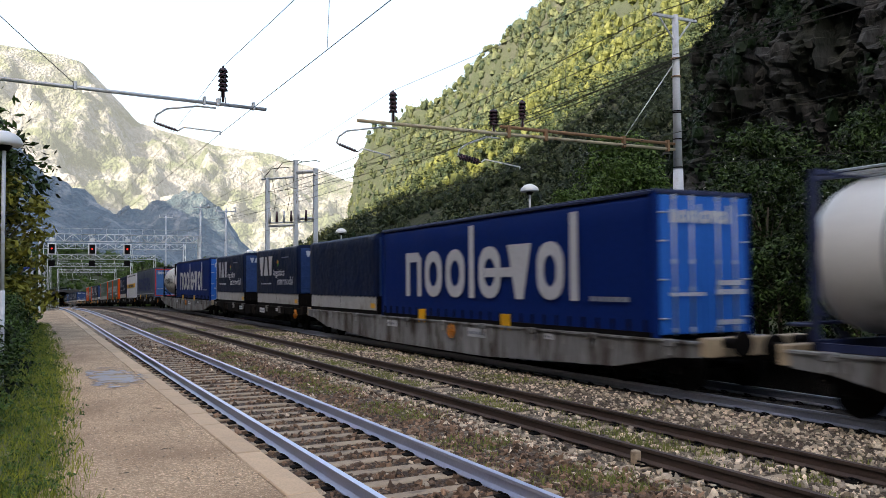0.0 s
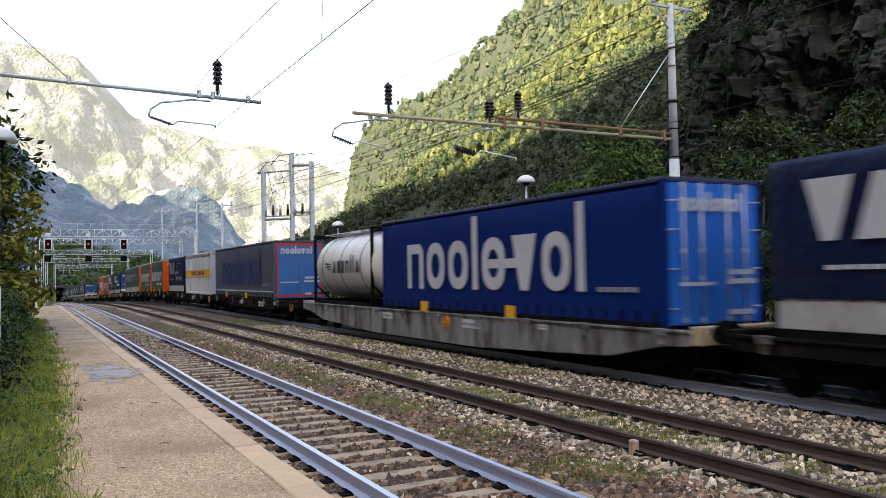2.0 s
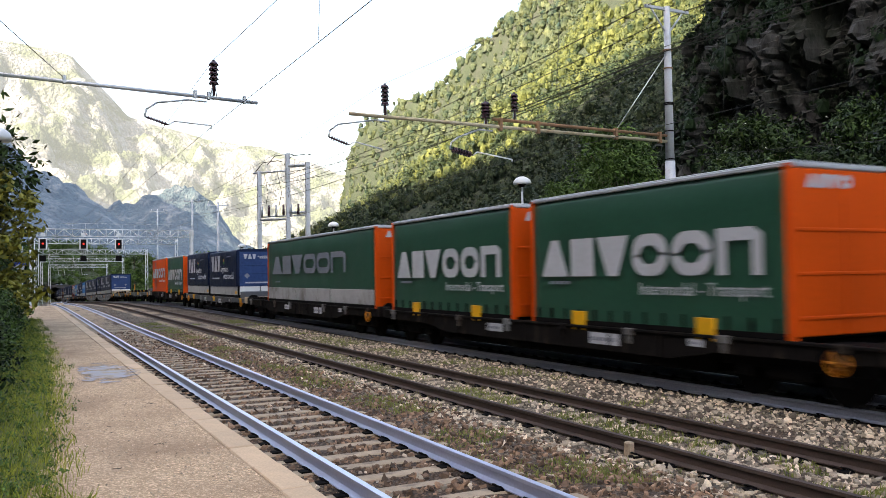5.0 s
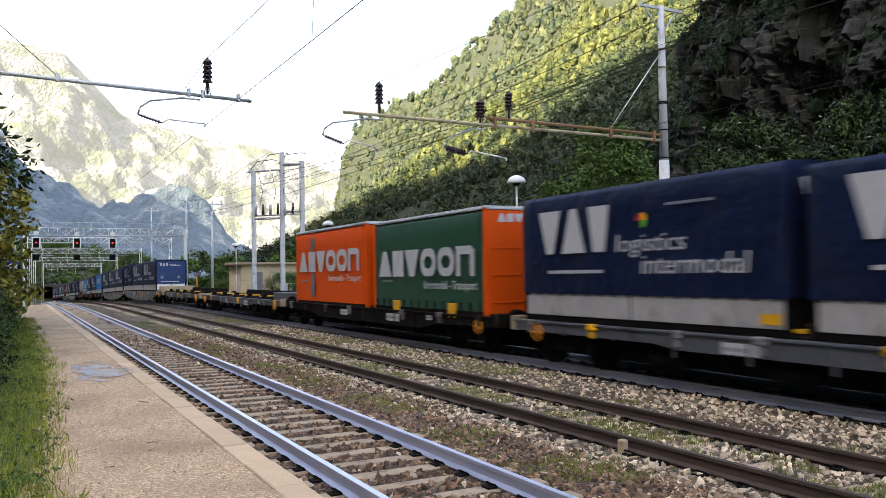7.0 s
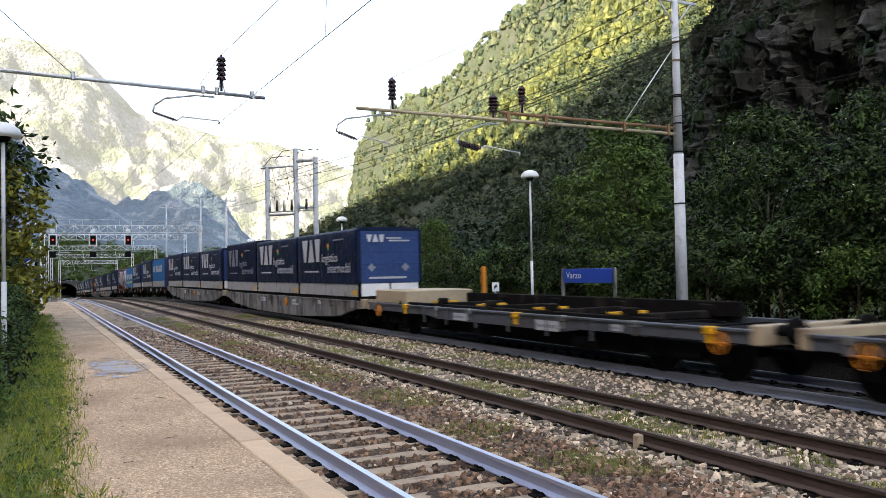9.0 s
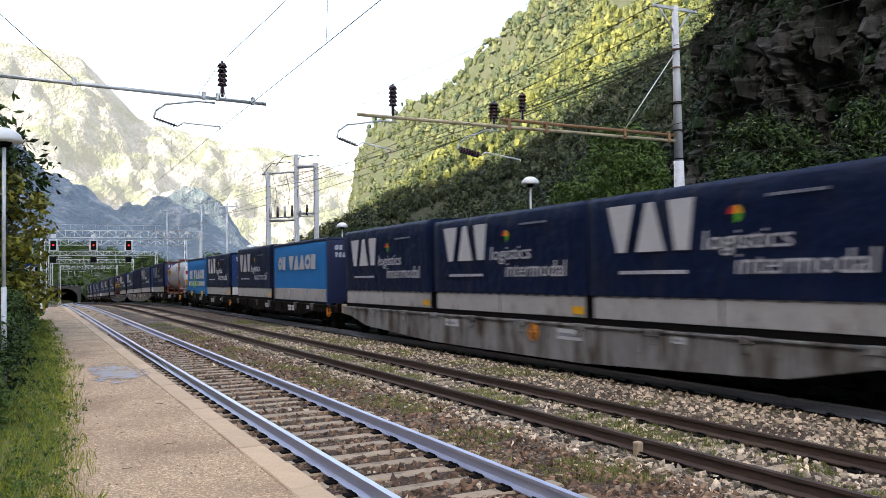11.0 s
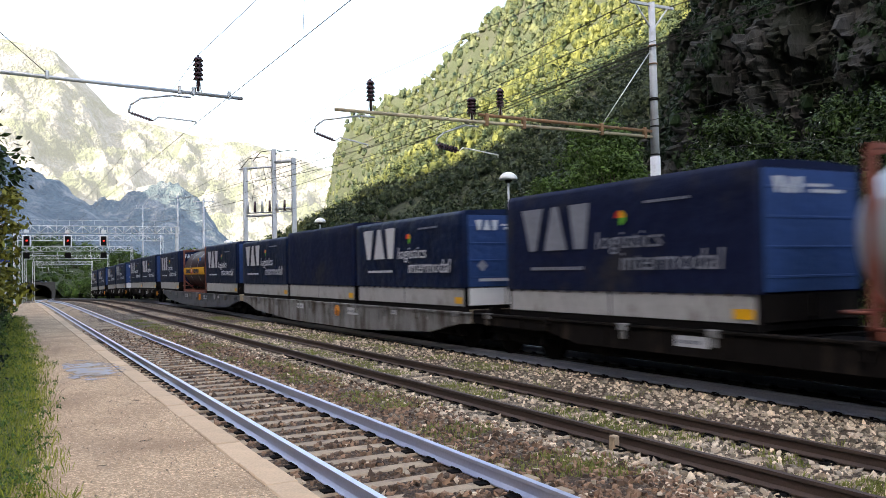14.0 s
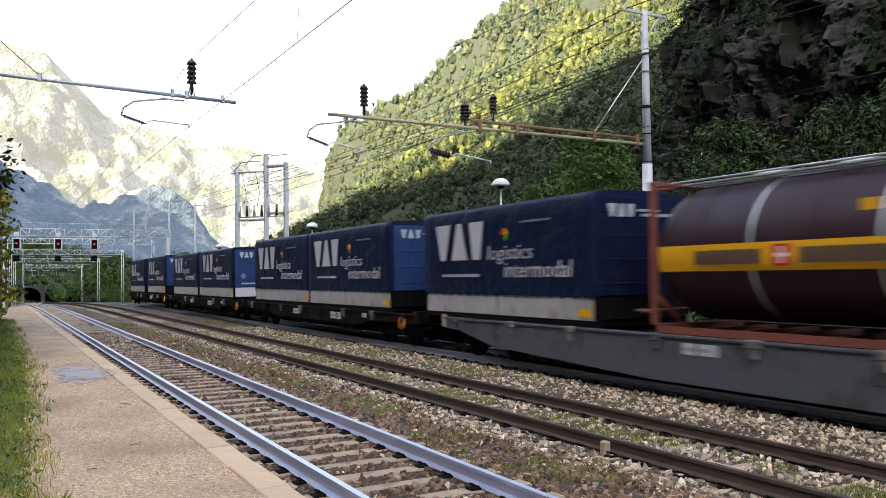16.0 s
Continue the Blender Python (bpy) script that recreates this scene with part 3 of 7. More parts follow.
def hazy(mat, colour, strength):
    """Haze painted as an even glow: daylight scattered by air before a distant backdrop."""
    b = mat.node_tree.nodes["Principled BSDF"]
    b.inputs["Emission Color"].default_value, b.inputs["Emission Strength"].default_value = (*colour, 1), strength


# The haze glow pales the far range and tints the spur blue.
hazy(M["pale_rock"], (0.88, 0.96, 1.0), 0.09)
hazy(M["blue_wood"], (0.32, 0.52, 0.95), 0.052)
heightfield("mountain_far", spread(-1500, 3000, 260), spread(2700, 5200, 170), far_range, M["pale_rock"], "sunlit limestone mountains with green ledges, paled by painted haze")


def crag(u, v):
    """A point of the rock wall above the wood: u along it, v up it, broken by upright cracks and ledges."""
    y = 112 - 100 * u
    z = 2 + 74 * v
    j0, j1 = noise.noise((y / 6, z / 6, 1)), noise.noise((y / 2, z / 2, 2))
    block = 2.6 * noise.cell((y / 3.4 + j0 + 50, z / 8.0 + 0.7 * j0 + 50, 3)) + 1.3 * noise.cell((y / 1.3 + 0.8 * j1 + 90, z / 3.2 + 0.5 * j1 + 90, 5)) + 0.6 * noise.cell((y / 0.7 + j1 + 20, z / 1.1 + j1 + 20, 7))
    ledge = 4.0 * noise.noise((y / 22, z / 12, 9)) + 1.2 * noise.noise((y / 7, z / 3.2, 19))
    x = 70 + 20 * smooth_step(0.35, 0.0, u) + 0.42 * z + 5 * fractal(y, z * 0.4, 40, 8) - block - ledge
    return x, y, z


def rock_wall():
    nu, nv = 230, 180
    verts = [crag(i / (nu - 1), j / (nv - 1)) for j in range(nv) for i in range(nu)]
    faces = [(j * nu + i, j * nu + i + 1, (j + 1) * nu + i + 1, (j + 1) * nu + i) for j in range(nv - 1) for i in range(nu - 1)]
    me = bpy.data.meshes.new("rock_wall")
    me.from_pydata(verts, [], faces)
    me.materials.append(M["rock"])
    tagged(new("rock_wall", me), "dark grey fissured cliff with scrub on its ledges", "cliff", kind="structure")


def crowns(name, spots, k, size, sub, mat, rng, fine, label="mixed green woodland covering the mountainside"):
    """Lumpy tree crowns with loose leaf clumps round them, joined into one wood."""
    core = bmesh.new()
    bmesh.ops.create_icosphere(core, subdivisions=sub, radius=1)
    core_v, core_f = np.array([v.co[:] for v in core.verts]), np.array([[v.index for v in f.verts] for f in core.faces])
    core.free()
    c = np.array(spots)
    n = len(c)
    s = size * (0.55 + 0.9 * rng.random(n) ** 1.5)
    d = rng.normal(size=(n, k, 3))
    d[:, :, 2] = np.abs(d[:, :, 2]) * 1.1 - 0.35
    d /= np.linalg.norm(d, axis=2, keepdims=True)
    tall = 1.0 + 0.9 * rng.random((n, 1, 1)) * np.array([0, 0, 1])

    def lump(v, p0, p1):
        return 1 + 0.22 * np.sin(v[:, :, :1] * 5 + p0) * np.cos(v[:, :, 1:2] * 4 + p1) + 0.14 * np.sin(v[:, :, 2:] * 9 + p1) + 0.09 * np.sin(v[:, :, :1] * 13 + p1) * np.sin(v[:, :, 1:2] * 12 + p0)
    ph0, ph1 = rng.random((n, 1, 1)) * 6, rng.random((n, 1, 1)) * 6
    base = c[:, None] + np.array([0, 0, 0.75]) * s[:, None, None]
    p = base + d * s[:, None, None] * tall * lump(d, ph0, ph1) * (0.76 + 0.28 * rng.random((n, k, 1)))
    nor = d + (0.5 if fine else 0.3) * rng.normal(size=d.shape)
    nor /= np.linalg.norm(nor, axis=2, keepdims=True)
    u = np.cross(nor, rng.normal(size=d.shape))
    u /= np.linalg.norm(u, axis=2, keepdims=True)
    w = np.cross(nor, u)
    q = s[:, None, None] * ((1.45 if fine else 1.0) / math.sqrt(k)) * (0.5 + 0.8 * rng.random((n, k, 1)))
    tri = np.stack([p + u * q, p - 0.5 * u * q + 0.87 * w * q, p - 0.5 * u * q - 0.87 * w * q], 2).reshape(-1, 3)
    cv = np.repeat(core_v[None], n, 0)
    rough = 1 + (0.0 if fine else 0.10) * rng.normal(size=(n, len(core_v), 1))
    cp = (base + cv * s[:, None, None] * tall * lump(cv, ph0, ph1) * rough * (0.5 if fine else 0.66)).reshape(-1, 3)
    cf = (core_f[None] + (np.arange(n) * len(core_v))[:, None, None]).reshape(-1, 3)
    faces = np.arange(len(tri)).reshape(-1, 3).tolist() + (cf + len(tri)).tolist()
    me = bpy.data.meshes.new(name)
    me.from_pydata(np.concatenate([tri, cp]).tolist(), [], faces)
    me.materials.append(mat)
    tagged(new(name, me), label, "forest", kind="stuff")


def forest():
    rng = np.random.default_rng(11)
    # the belts below the shade line take the darkened leaf colours
    for name, n, r0, r1, k, size, sub, mat in (("near_forest", 600, 48, 210, 130, 2.6, 1, "shaded_leaf"), ("slope_forest", 3300, 195, 440, 64, 3.1, 1, "shaded_slope_leaf"), ("middle_forest", 4600, 400, 740, 72, 3.1, 2, "forest"), ("far_forest", 8500, 690, 1750, 34, 5.1, 1, "far_forest")):
        spots = []
        r = np.sqrt(rng.uniform(r0 ** 2, r1 ** 2, n * 3)) if r1 < 500 else np.exp(rng.uniform(math.log(r0), math.log(r1), n * 3))
        a = np.radians(rng.uniform(14, 60, n * 3) if r0 < 100 else rng.uniform(13, 50, n * 3))
        for x, y in zip(r * np.sin(a), r * np.cos(a)):
            if x < 33 or x > 700 or (r0 < 100 and x > 66 and y < 118):
                continue
            z = right_slope(x, y)
            if z < grade(min(y, 400)) * 0.6 - 0.4 and y > 400:
                continue
            spots.append((x, y, z))
            if len(spots) == n:
                break
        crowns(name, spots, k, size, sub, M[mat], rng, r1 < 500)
    spots = []
    while len(spots) < 2300:
        u, v = rng.random(), rng.random()
        x, y, z = crag(u, v)
        if fractal(y, z * 1.3, 15, 23) + 0.5 * (smooth_step(0.20, 0.05, v) + smooth_step(0.45, 0.2, u) * smooth_step(0.8, 0.5, v)) > -0.05:
            spots.append((x + 0.4, y, z - 0.6))
    crowns("cliff_scrub", spots, 50, 1.2, 1, M["shaded_leaf"], rng, True, "dark scrub clinging to the ledges of the cliff")


rock_wall()
forest()


# ---- the train ----
SIDE = Matrix(((0, 0, -1, 0), (-1, 0, 0, 0), (0, 1, 0, 0), (0, 0, 0, 1)))   # drawing plane on the flank that faces the platform
FRONT = Matrix(((1, 0, 0, 0), (0, 0, -1, 0), (0, 1, 0, 0), (0, 0, 0, 1)))   # drawing plane on the end that faces the eye
M["letter"] = surface("pale_lettering", (0.50, 0.52, 0.56), 0.5, vary=0.12, scale=1.5, fine=15, bump=0)
M["letter_dim"] = surface("worn_grey_lettering", (0.20, 0.22, 0.27), 0.5, vary=0.3, scale=1.5, fine=10, bump=0)
M["letter_blue"] = surface("dark_blue_lettering", (0.012, 0.025, 0.14), 0.5, vary=0.15, scale=1.5, fine=12, bump=0)
M["letter_dark"] = surface("dark_lettering", (0.05, 0.045, 0.05), 0.5, vary=0.15, scale=1.5, fine=12, bump=0)
M["letter_green"] = surface("green_lettering", (0.09, 0.42, 0.03), 0.5, vary=0.1, scale=2, fine=12, bump=0)
M["arrow_grey"] = surface("dark_grey_print", (0.13, 0.15, 0.19), 0.5, vary=0.2, scale=3, fine=20, bump=0)
M["red"] = surface("red_paint", (0.55, 0.02, 0.02), 0.5, vary=0.1, scale=3, fine=20, bump=0)
M["white_tank"] = surface("white_tank_paint", (0.72, 0.72, 0.70), 0.32, vary=0.06, scale=0.8, fine=8, stain=(0.42, 0.41, 0.38), stain_at=0.66, bump=0.05)
M["silver_tank"] = surface("silver_tank_cladding", (0.40, 0.42, 0.46), 0.4, metal=0.45, vary=0.1, scale=0.8, fine=8, bump=0.08)
M["brown_tank"] = surface("brown_tank_paint", (0.030, 0.012, 0.016), 0.45, sheen=0.25, vary=0.15, scale=0.8, fine=8, bump=0.05)
M["frame_rust"] = surface("red_brown_frame", (0.20, 0.055, 0.035), 0.65, vary=0.25, scale=3, fine=20)
M["frame_navy"] = surface("navy_frame", (0.012, 0.02, 0.07), 0.5, vary=0.2, scale=3, fine=20)
M["wagon_slate"] = surface("wagon_slate_paint", (0.075, 0.085, 0.105), 0.6, vary=0.2, scale=1.2, fine=10, stain=(0.04, 0.036, 0.034), stain_at=0.6, bump=0.2)
M["beige"] = surface("beige_paint", (0.42, 0.33, 0.22), 0.6, vary=0.15, scale=2, fine=15, stain=(0.25, 0.18, 0.12), stain_at=0.62)
M["tank_foot"] = surface("tan_tank_paint", (0.55, 0.42, 0.24), 0.55, vary=0.15, scale=2, fine=15, bump=0.05)
M["handwheel"] = surface("orange_handwheel", (0.62, 0.22, 0.02), 0.5, vary=0.15, scale=4, fine=20)
M["cream"] = surface("silo_white_paint", (0.54, 0.55, 0.58), 0.45, vary=0.08, scale=1, fine=10, stain=(0.42, 0.42, 0.43), stain_at=0.68, bump=0.05)
M["old_tarp"] = surface("faded_tarpaulin", (0.008, 0.013, 0.040), 0.6, sheen=0.08, vary=0.35, scale=0.8, fine=5, stain=(0.030, 0.030, 0.036), stain_at=0.6, stain_scale=0.5, bump=0.6, depth=0.05)
# Lighter than the flanks: light falling on the ends is put into the colour.
M["lit_end"] = surface("grey_blue_tarpaulin", (0.020, 0.055, 0.165), 0.5, sheen=0.25, vary=0.25, scale=0.9, fine=6, bump=0.5, depth=0.04)
M["mid_blue_door"] = surface("mid_blue_door", (0.02, 0.12, 0.34), 0.42, vary=0.15, scale=0.9, fine=8, bump=0.1)


def shapes(name, polys, material, parent, plane, at, label=""):
    """Flat painted shapes, a few millimetres thick, drawn in (u, v) metres on a plane through a point."""
    bm = bmesh.new()
    for pts in polys:
        if pts and isinstance(pts[0][0], (tuple, list)):          # a ring: outer and inner outline
            outer, inner = pts
            a = [bm.verts.new((u, v, 0.004)) for u, v in outer]
            b = [bm.verts.new((u, v, 0.004)) for u, v in inner]
            for i in range(len(a)):
                j = (i + 1) % len(a)
                bm.faces.new((a[i], a[j], b[j], b[i]))
        else:
            bm.faces.new([bm.verts.new((u, v, 0.004)) for u, v in pts])
    ret = bmesh.ops.extrude_face_region(bm, geom=bm.faces[:])
    for v in [g for g in ret["geom"] if isinstance(g, bmesh.types.BMVert)]:
        v.co.z += 0.004
    bmesh.ops.recalc_face_normals(bm, faces=bm.faces)
    bm.transform(Matrix.Translation(at) @ plane)
    ob = part(name, bm, material, parent, label)
    return tagged(ob, kind="stuff") if len(polys) > 1 else ob


def mark_blocks(polys, material, parent, plane, at):
    """Each block of a large painted mark is a piece of its own."""
    for p in polys:
        shapes("mark_block", [p], material, parent, plane, at)


def rounded(u0, u1, v0, v1, r, seg=4):
    out = []
    for cu, cv, a0 in ((u1 - r, v1 - r, 0), (u0 + r, v1 - r, 90), (u0 + r, v0 + r, 180), (u1 - r, v0 + r, 270)):
        for i in range(seg + 1):
            a = radians(a0 + 90 * i / seg)
            out.append((cu + r * math.cos(a), cv + r * math.sin(a)))
    return out


def marks(code, u, v, h, w, gap, stroke=0.2, slant=0.0):
    """A row of plain blocks that stands in for a painted company mark: o ring, s slab, l tall slab, v and a wedges, n arch, i thin slab, space."""
    out = []
    for c in code:
        cw = w
        if c == "o":
            st = min(stroke, cw * 0.35)
            out.append((rounded(u, u + cw, v, v + h, min(cw, h) * 0.45), rounded(u + st, u + cw - st, v + st, v + h - st, min(cw, h) * 0.45 - st * 0.6)))
        elif c == "n":
            st = min(stroke, cw * 0.35)
            out.append([(u, v), (u + st, v), (u + st, v + h - st), (u + cw - st, v + h - st), (u + cw - st, v), (u + cw, v), (u + cw, v + h * 0.85), (u + cw * 0.8, v + h), (u, v + h)])
        elif c == "l":
            cw = stroke
            out.append([(u, v), (u + cw, v), (u + cw, v + h * 1.45), (u, v + h * 1.45)])
        elif c == "v":
            out.append([(u + cw * 0.34, v), (u + cw * 0.66, v), (u + cw, v + h), (u, v + h)])
        elif c == "a":
            out.append([(u, v), (u + cw, v), (u + cw * 0.64, v + h), (u + cw * 0.36, v + h)])
        elif c == "s":
            cw = w * 0.8
            out.append([(u, v), (u + cw, v), (u + cw, v + h), (u, v + h)])
        elif c == "t":
            out.append([(u + cw * 0.28, v), (u + cw * 0.72, v), (u + cw * 0.92, v + h), (u + cw * 0.08, v + h)])
        elif c == "i":
            cw = stroke
            out.append([(u, v), (u + cw, v), (u + cw, v + h), (u, v + h)])
        else:
            cw = w * 0.5
        u += cw + gap
    if slant:
        def lean(p):
            return (p[0] + slant * (p[1] - v), p[1])
        out = [tuple([lean(q) for q in ring] for ring in p) if isinstance(p[0][0], (tuple, list)) else [lean(q) for q in p] for p in out]
    return out


def bar(u0, u1, v0, v1):
    return [(u0, v0), (u1, v0), (u1, v1), (u0, v1)]


def words(name, text, size, material, parent, plane, at, width=None, shear=0.0):
    cu = bpy.data.curves.new(name, "FONT")
    cu.body, cu.size, cu.extrude, cu.shear, cu.resolution_u = text, size, 0.003, shear, 2
    tmp = new("writing_source", cu)
    me = bpy.data.meshes.new_from_object(tmp)
    bpy.data.objects.remove(tmp)
    wide = max(v.co.x for v in me.vertices)
    me.transform(Matrix.Translation(at) @ plane @ Matrix.Diagonal(((width / wide) if width else 1, 1, 1, 1)) @ Matrix.Translation((0, 0, 0.006)))
    me.materials.clear()
    me.materials.append(material)
    ob = new(name, me)
    ob.parent = parent
    return ob


HALF = 1.26


def tarp_shell(y0, y1, z0, z1, sag, seed, half=HALF):
    """A tarpaulin over hoops: flanks and roof bulge and wrinkle between the ribs."""
    bm = bmesh.new()
    ny = max(8, int((y1 - y0) / 0.3))
    prof = [(-1, 0.0), (-1, 0.2), (-1, 0.4), (-1, 0.6), (-1, 0.8), (-0.995, 0.95), (-0.95, 1.0), (-0.6, 1.012), (-0.2, 1.02), (0.2, 1.02), (0.6, 1.012), (0.95, 1.0), (0.995, 0.95), (1, 0.8), (1, 0.5), (1, 0.0)]
    rings = []
    for j in range(ny + 1):
        y = y0 + (y1 - y0) * j / ny
        ring = []
        for px, pz in prof:
            b = sag * noise.noise((px * 2 + seed, y * 1.1, pz * 2.0)) + 0.35 * sag * noise.noise((px * 4, y * 3.1 + seed, pz * 5))
            b *= min(1, 4 * min(j, ny - j) / ny) * (0.3 + 0.7 * math.sin(math.pi * min(max(pz, 0.05), 0.95)))
            x = px * half + (b if px < 0 else -b) * (1 if abs(px) > 0.9 else 0)
            z = z0 + (z1 - z0) * pz + (b * 0.8 if abs(px) < 0.96 and pz > 0.9 else 0)
            ring.append(bm.verts.new((x, y, z)))
        rings.append(ring)
    for a, b in zip(rings, rings[1:]):
        for i in range(len(prof) - 1):
            bm.faces.new((a[i], a[i + 1], b[i + 1], b[i]))
    for ring in (rings[0], rings[-1]):
        bm.faces.new(ring)
    bmesh.ops.recalc_face_normals(bm, faces=bm.faces)
    for f in bm.faces:
        f.smooth = len(f.verts) == 4
    return bm


def base_frame(home, L, mat, z0=1.0, z1=1.14):
    bm = bmesh.new()
    for x in (-HALF + 0.02, HALF - 0.14):
        box(bm, x, x + 0.12, 0.02, L - 0.02, z0, z1)
    n = int(L / 0.9)
    for i in range(n + 1):
        y = 0.05 + (L - 0.18) * i / n
        box(bm, -HALF + 0.14, HALF - 0.14, y, y + 0.08, z0 + 0.02, z1 - 0.02)
    part("base_frame", bm, mat, home)


def tarp_body(L, top=3.78, tarp="navy", label="", panel="panel", split=2, mark="letter", end="lit_end", seed=1.0, logo=True, ball=True, tail_white=True):
    """A drop-side swap body under a tarpaulin; y = 0 is the end towards the eye."""
    home = thing("swap_body", label, "swap body", "containers on the train")
    base_frame(home, L, M["black"])
    zt = 1.66
    step = (L - 0.16) / split
    for k in range(split):
        for side in (-1, 1):
            bm = bmesh.new()
            x0, x1 = (-HALF, -HALF + 0.05) if side < 0 else (HALF - 0.05, HALF)
            box(bm, x0, x1, 0.08 + step * k + 0.025, 0.08 + step * (k + 1) - 0.025, 1.13, zt, 0.008)
            part("drop_side", bm, M[panel], home)
    for x in (-HALF + 0.01, HALF - 0.11):
        for y in [0.0, L - 0.1] + [0.03 + step * k for k in range(1, split)]:
            bm = bmesh.new()
            box(bm, x, x + 0.1, y, y + 0.1, 1.0, zt + 0.05, 0.01)
            part("corner_post", bm, M["black"], home)
    bm = bmesh.new()
    for a, b in ((-HALF + 0.12, -0.03), (0.03, HALF - 0.12)):
        box(bm, a, b, 0.0, 0.05, 1.15, zt, 0.008)
    part("end_board", bm, M["white"] if tail_white else M["wagon_dark"], home)
    part("tarpaulin", tarp_shell(0.0, L, zt - 0.05, top, 0.045, seed, HALF + 0.022), M[tarp], home)
    bm = bmesh.new()
    box(bm, -HALF + 0.1, HALF - 0.1, -0.02, -0.002, zt - 0.02, top - 0.12, 0.006)
    curtain = part("end_curtain", bm, M[end], home)
    for i in range(4):
        z = zt + 0.2 + (top - zt - 0.55) * i / 3.2
        bm = bmesh.new()
        box(bm, -HALF + 0.16, HALF - 0.16, -0.034, -0.016, z, z + 0.05, 0.008)
        part("strap", bm, M[end], curtain)
    # lacing along the lower hem
    bm = bmesh.new()
    n = int(L / 0.42)
    for i in range(n):
        y = 0.2 + (L - 0.4) * i / (n - 1)
        box(bm, -HALF - 0.034, -HALF - 0.02, y - 0.03, y + 0.03, zt - 0.09, zt - 0.02)
    tagged(part("hem_lacing", bm, M["black"], home), kind="stuff")
    x = -HALF - 0.05
    yellow = shapes("warning_plate", [bar(0, 0.42, 0, 0.17)], M["yellow"], home, SIDE, (-HALF - 0.012, 0.55, 1.2))
    if logo:
        k = L / 7.45
        mark_blocks(marks("vat", 0, 0, 0.95 * k, 0.82 * k, 0.04), M[mark], home, SIDE, (x, L - 0.72 * k, 2.48))
        words("writing", "logistics", 0.50 * k, M[mark], home, SIDE, (x, L - 3.35 * k, 2.46), 1.95 * k, 0.12)
        words("writing", "intermodal", 0.54 * k, M[mark], home, SIDE, (x, L - 4.1 * k, 2.03), 2.65 * k, 0.12)
        shapes("small_marking", [bar(0.02 + 0.24 * i, 0.22 + 0.24 * i, 0, 0.07) for i in range(8)], M[mark], home, SIDE, (x, L - 1.05 * k, 2.05))
        if ball:
            for mat, a0 in (("red", 90), ("yellow", 0), ("letter_green", 270)):
                pts = [(0, 0)] + [(0.15 * math.cos(radians(a0 + 15 * i)), 0.15 * math.sin(radians(a0 + 15 * i))) for i in range(7)]
                shapes("emblem", [pts], M[mat], home, SIDE, (x, L - 4.15 * k, 3.05))
        shapes("small_marking", [bar(0.13 * i, 0.11 + 0.13 * i, 0, 0.05) for i in range(9)], M["letter_dim"], home, SIDE, (x, 2.6, 3.28))
    ex = (-0.95, -0.036, top - 0.52)
    shapes("end_mark", marks("vat", 0, 0, 0.27, 0.23, 0.015, 0.05) + [bar(0.8 + 0.12 * i, 0.9 + 0.12 * i, 0.12, 0.17) for i in range(5)] + [bar(0.9 + 0.12 * i, 1.0 + 0.12 * i, 0.02, 0.08) for i in range(7)],
           M["letter"], home, FRONT, ex)
    if tail_white:
        shapes("end_marking", [bar(0.1 * i, 0.085 + 0.1 * i, 0, 0.08) for i in range(15)], M["letter"], home, FRONT, (-0.85, -0.036, zt + 0.12))
        for u in (-0.85, 0.5):
            shapes("end_plate", [[(u, 0), (u + 0.16, 0.16), (u, 0.32), (u - 0.16, 0.16)]], M["letter_dim"], home, FRONT, (0.1, -0.036, zt + 0.38))
    return home


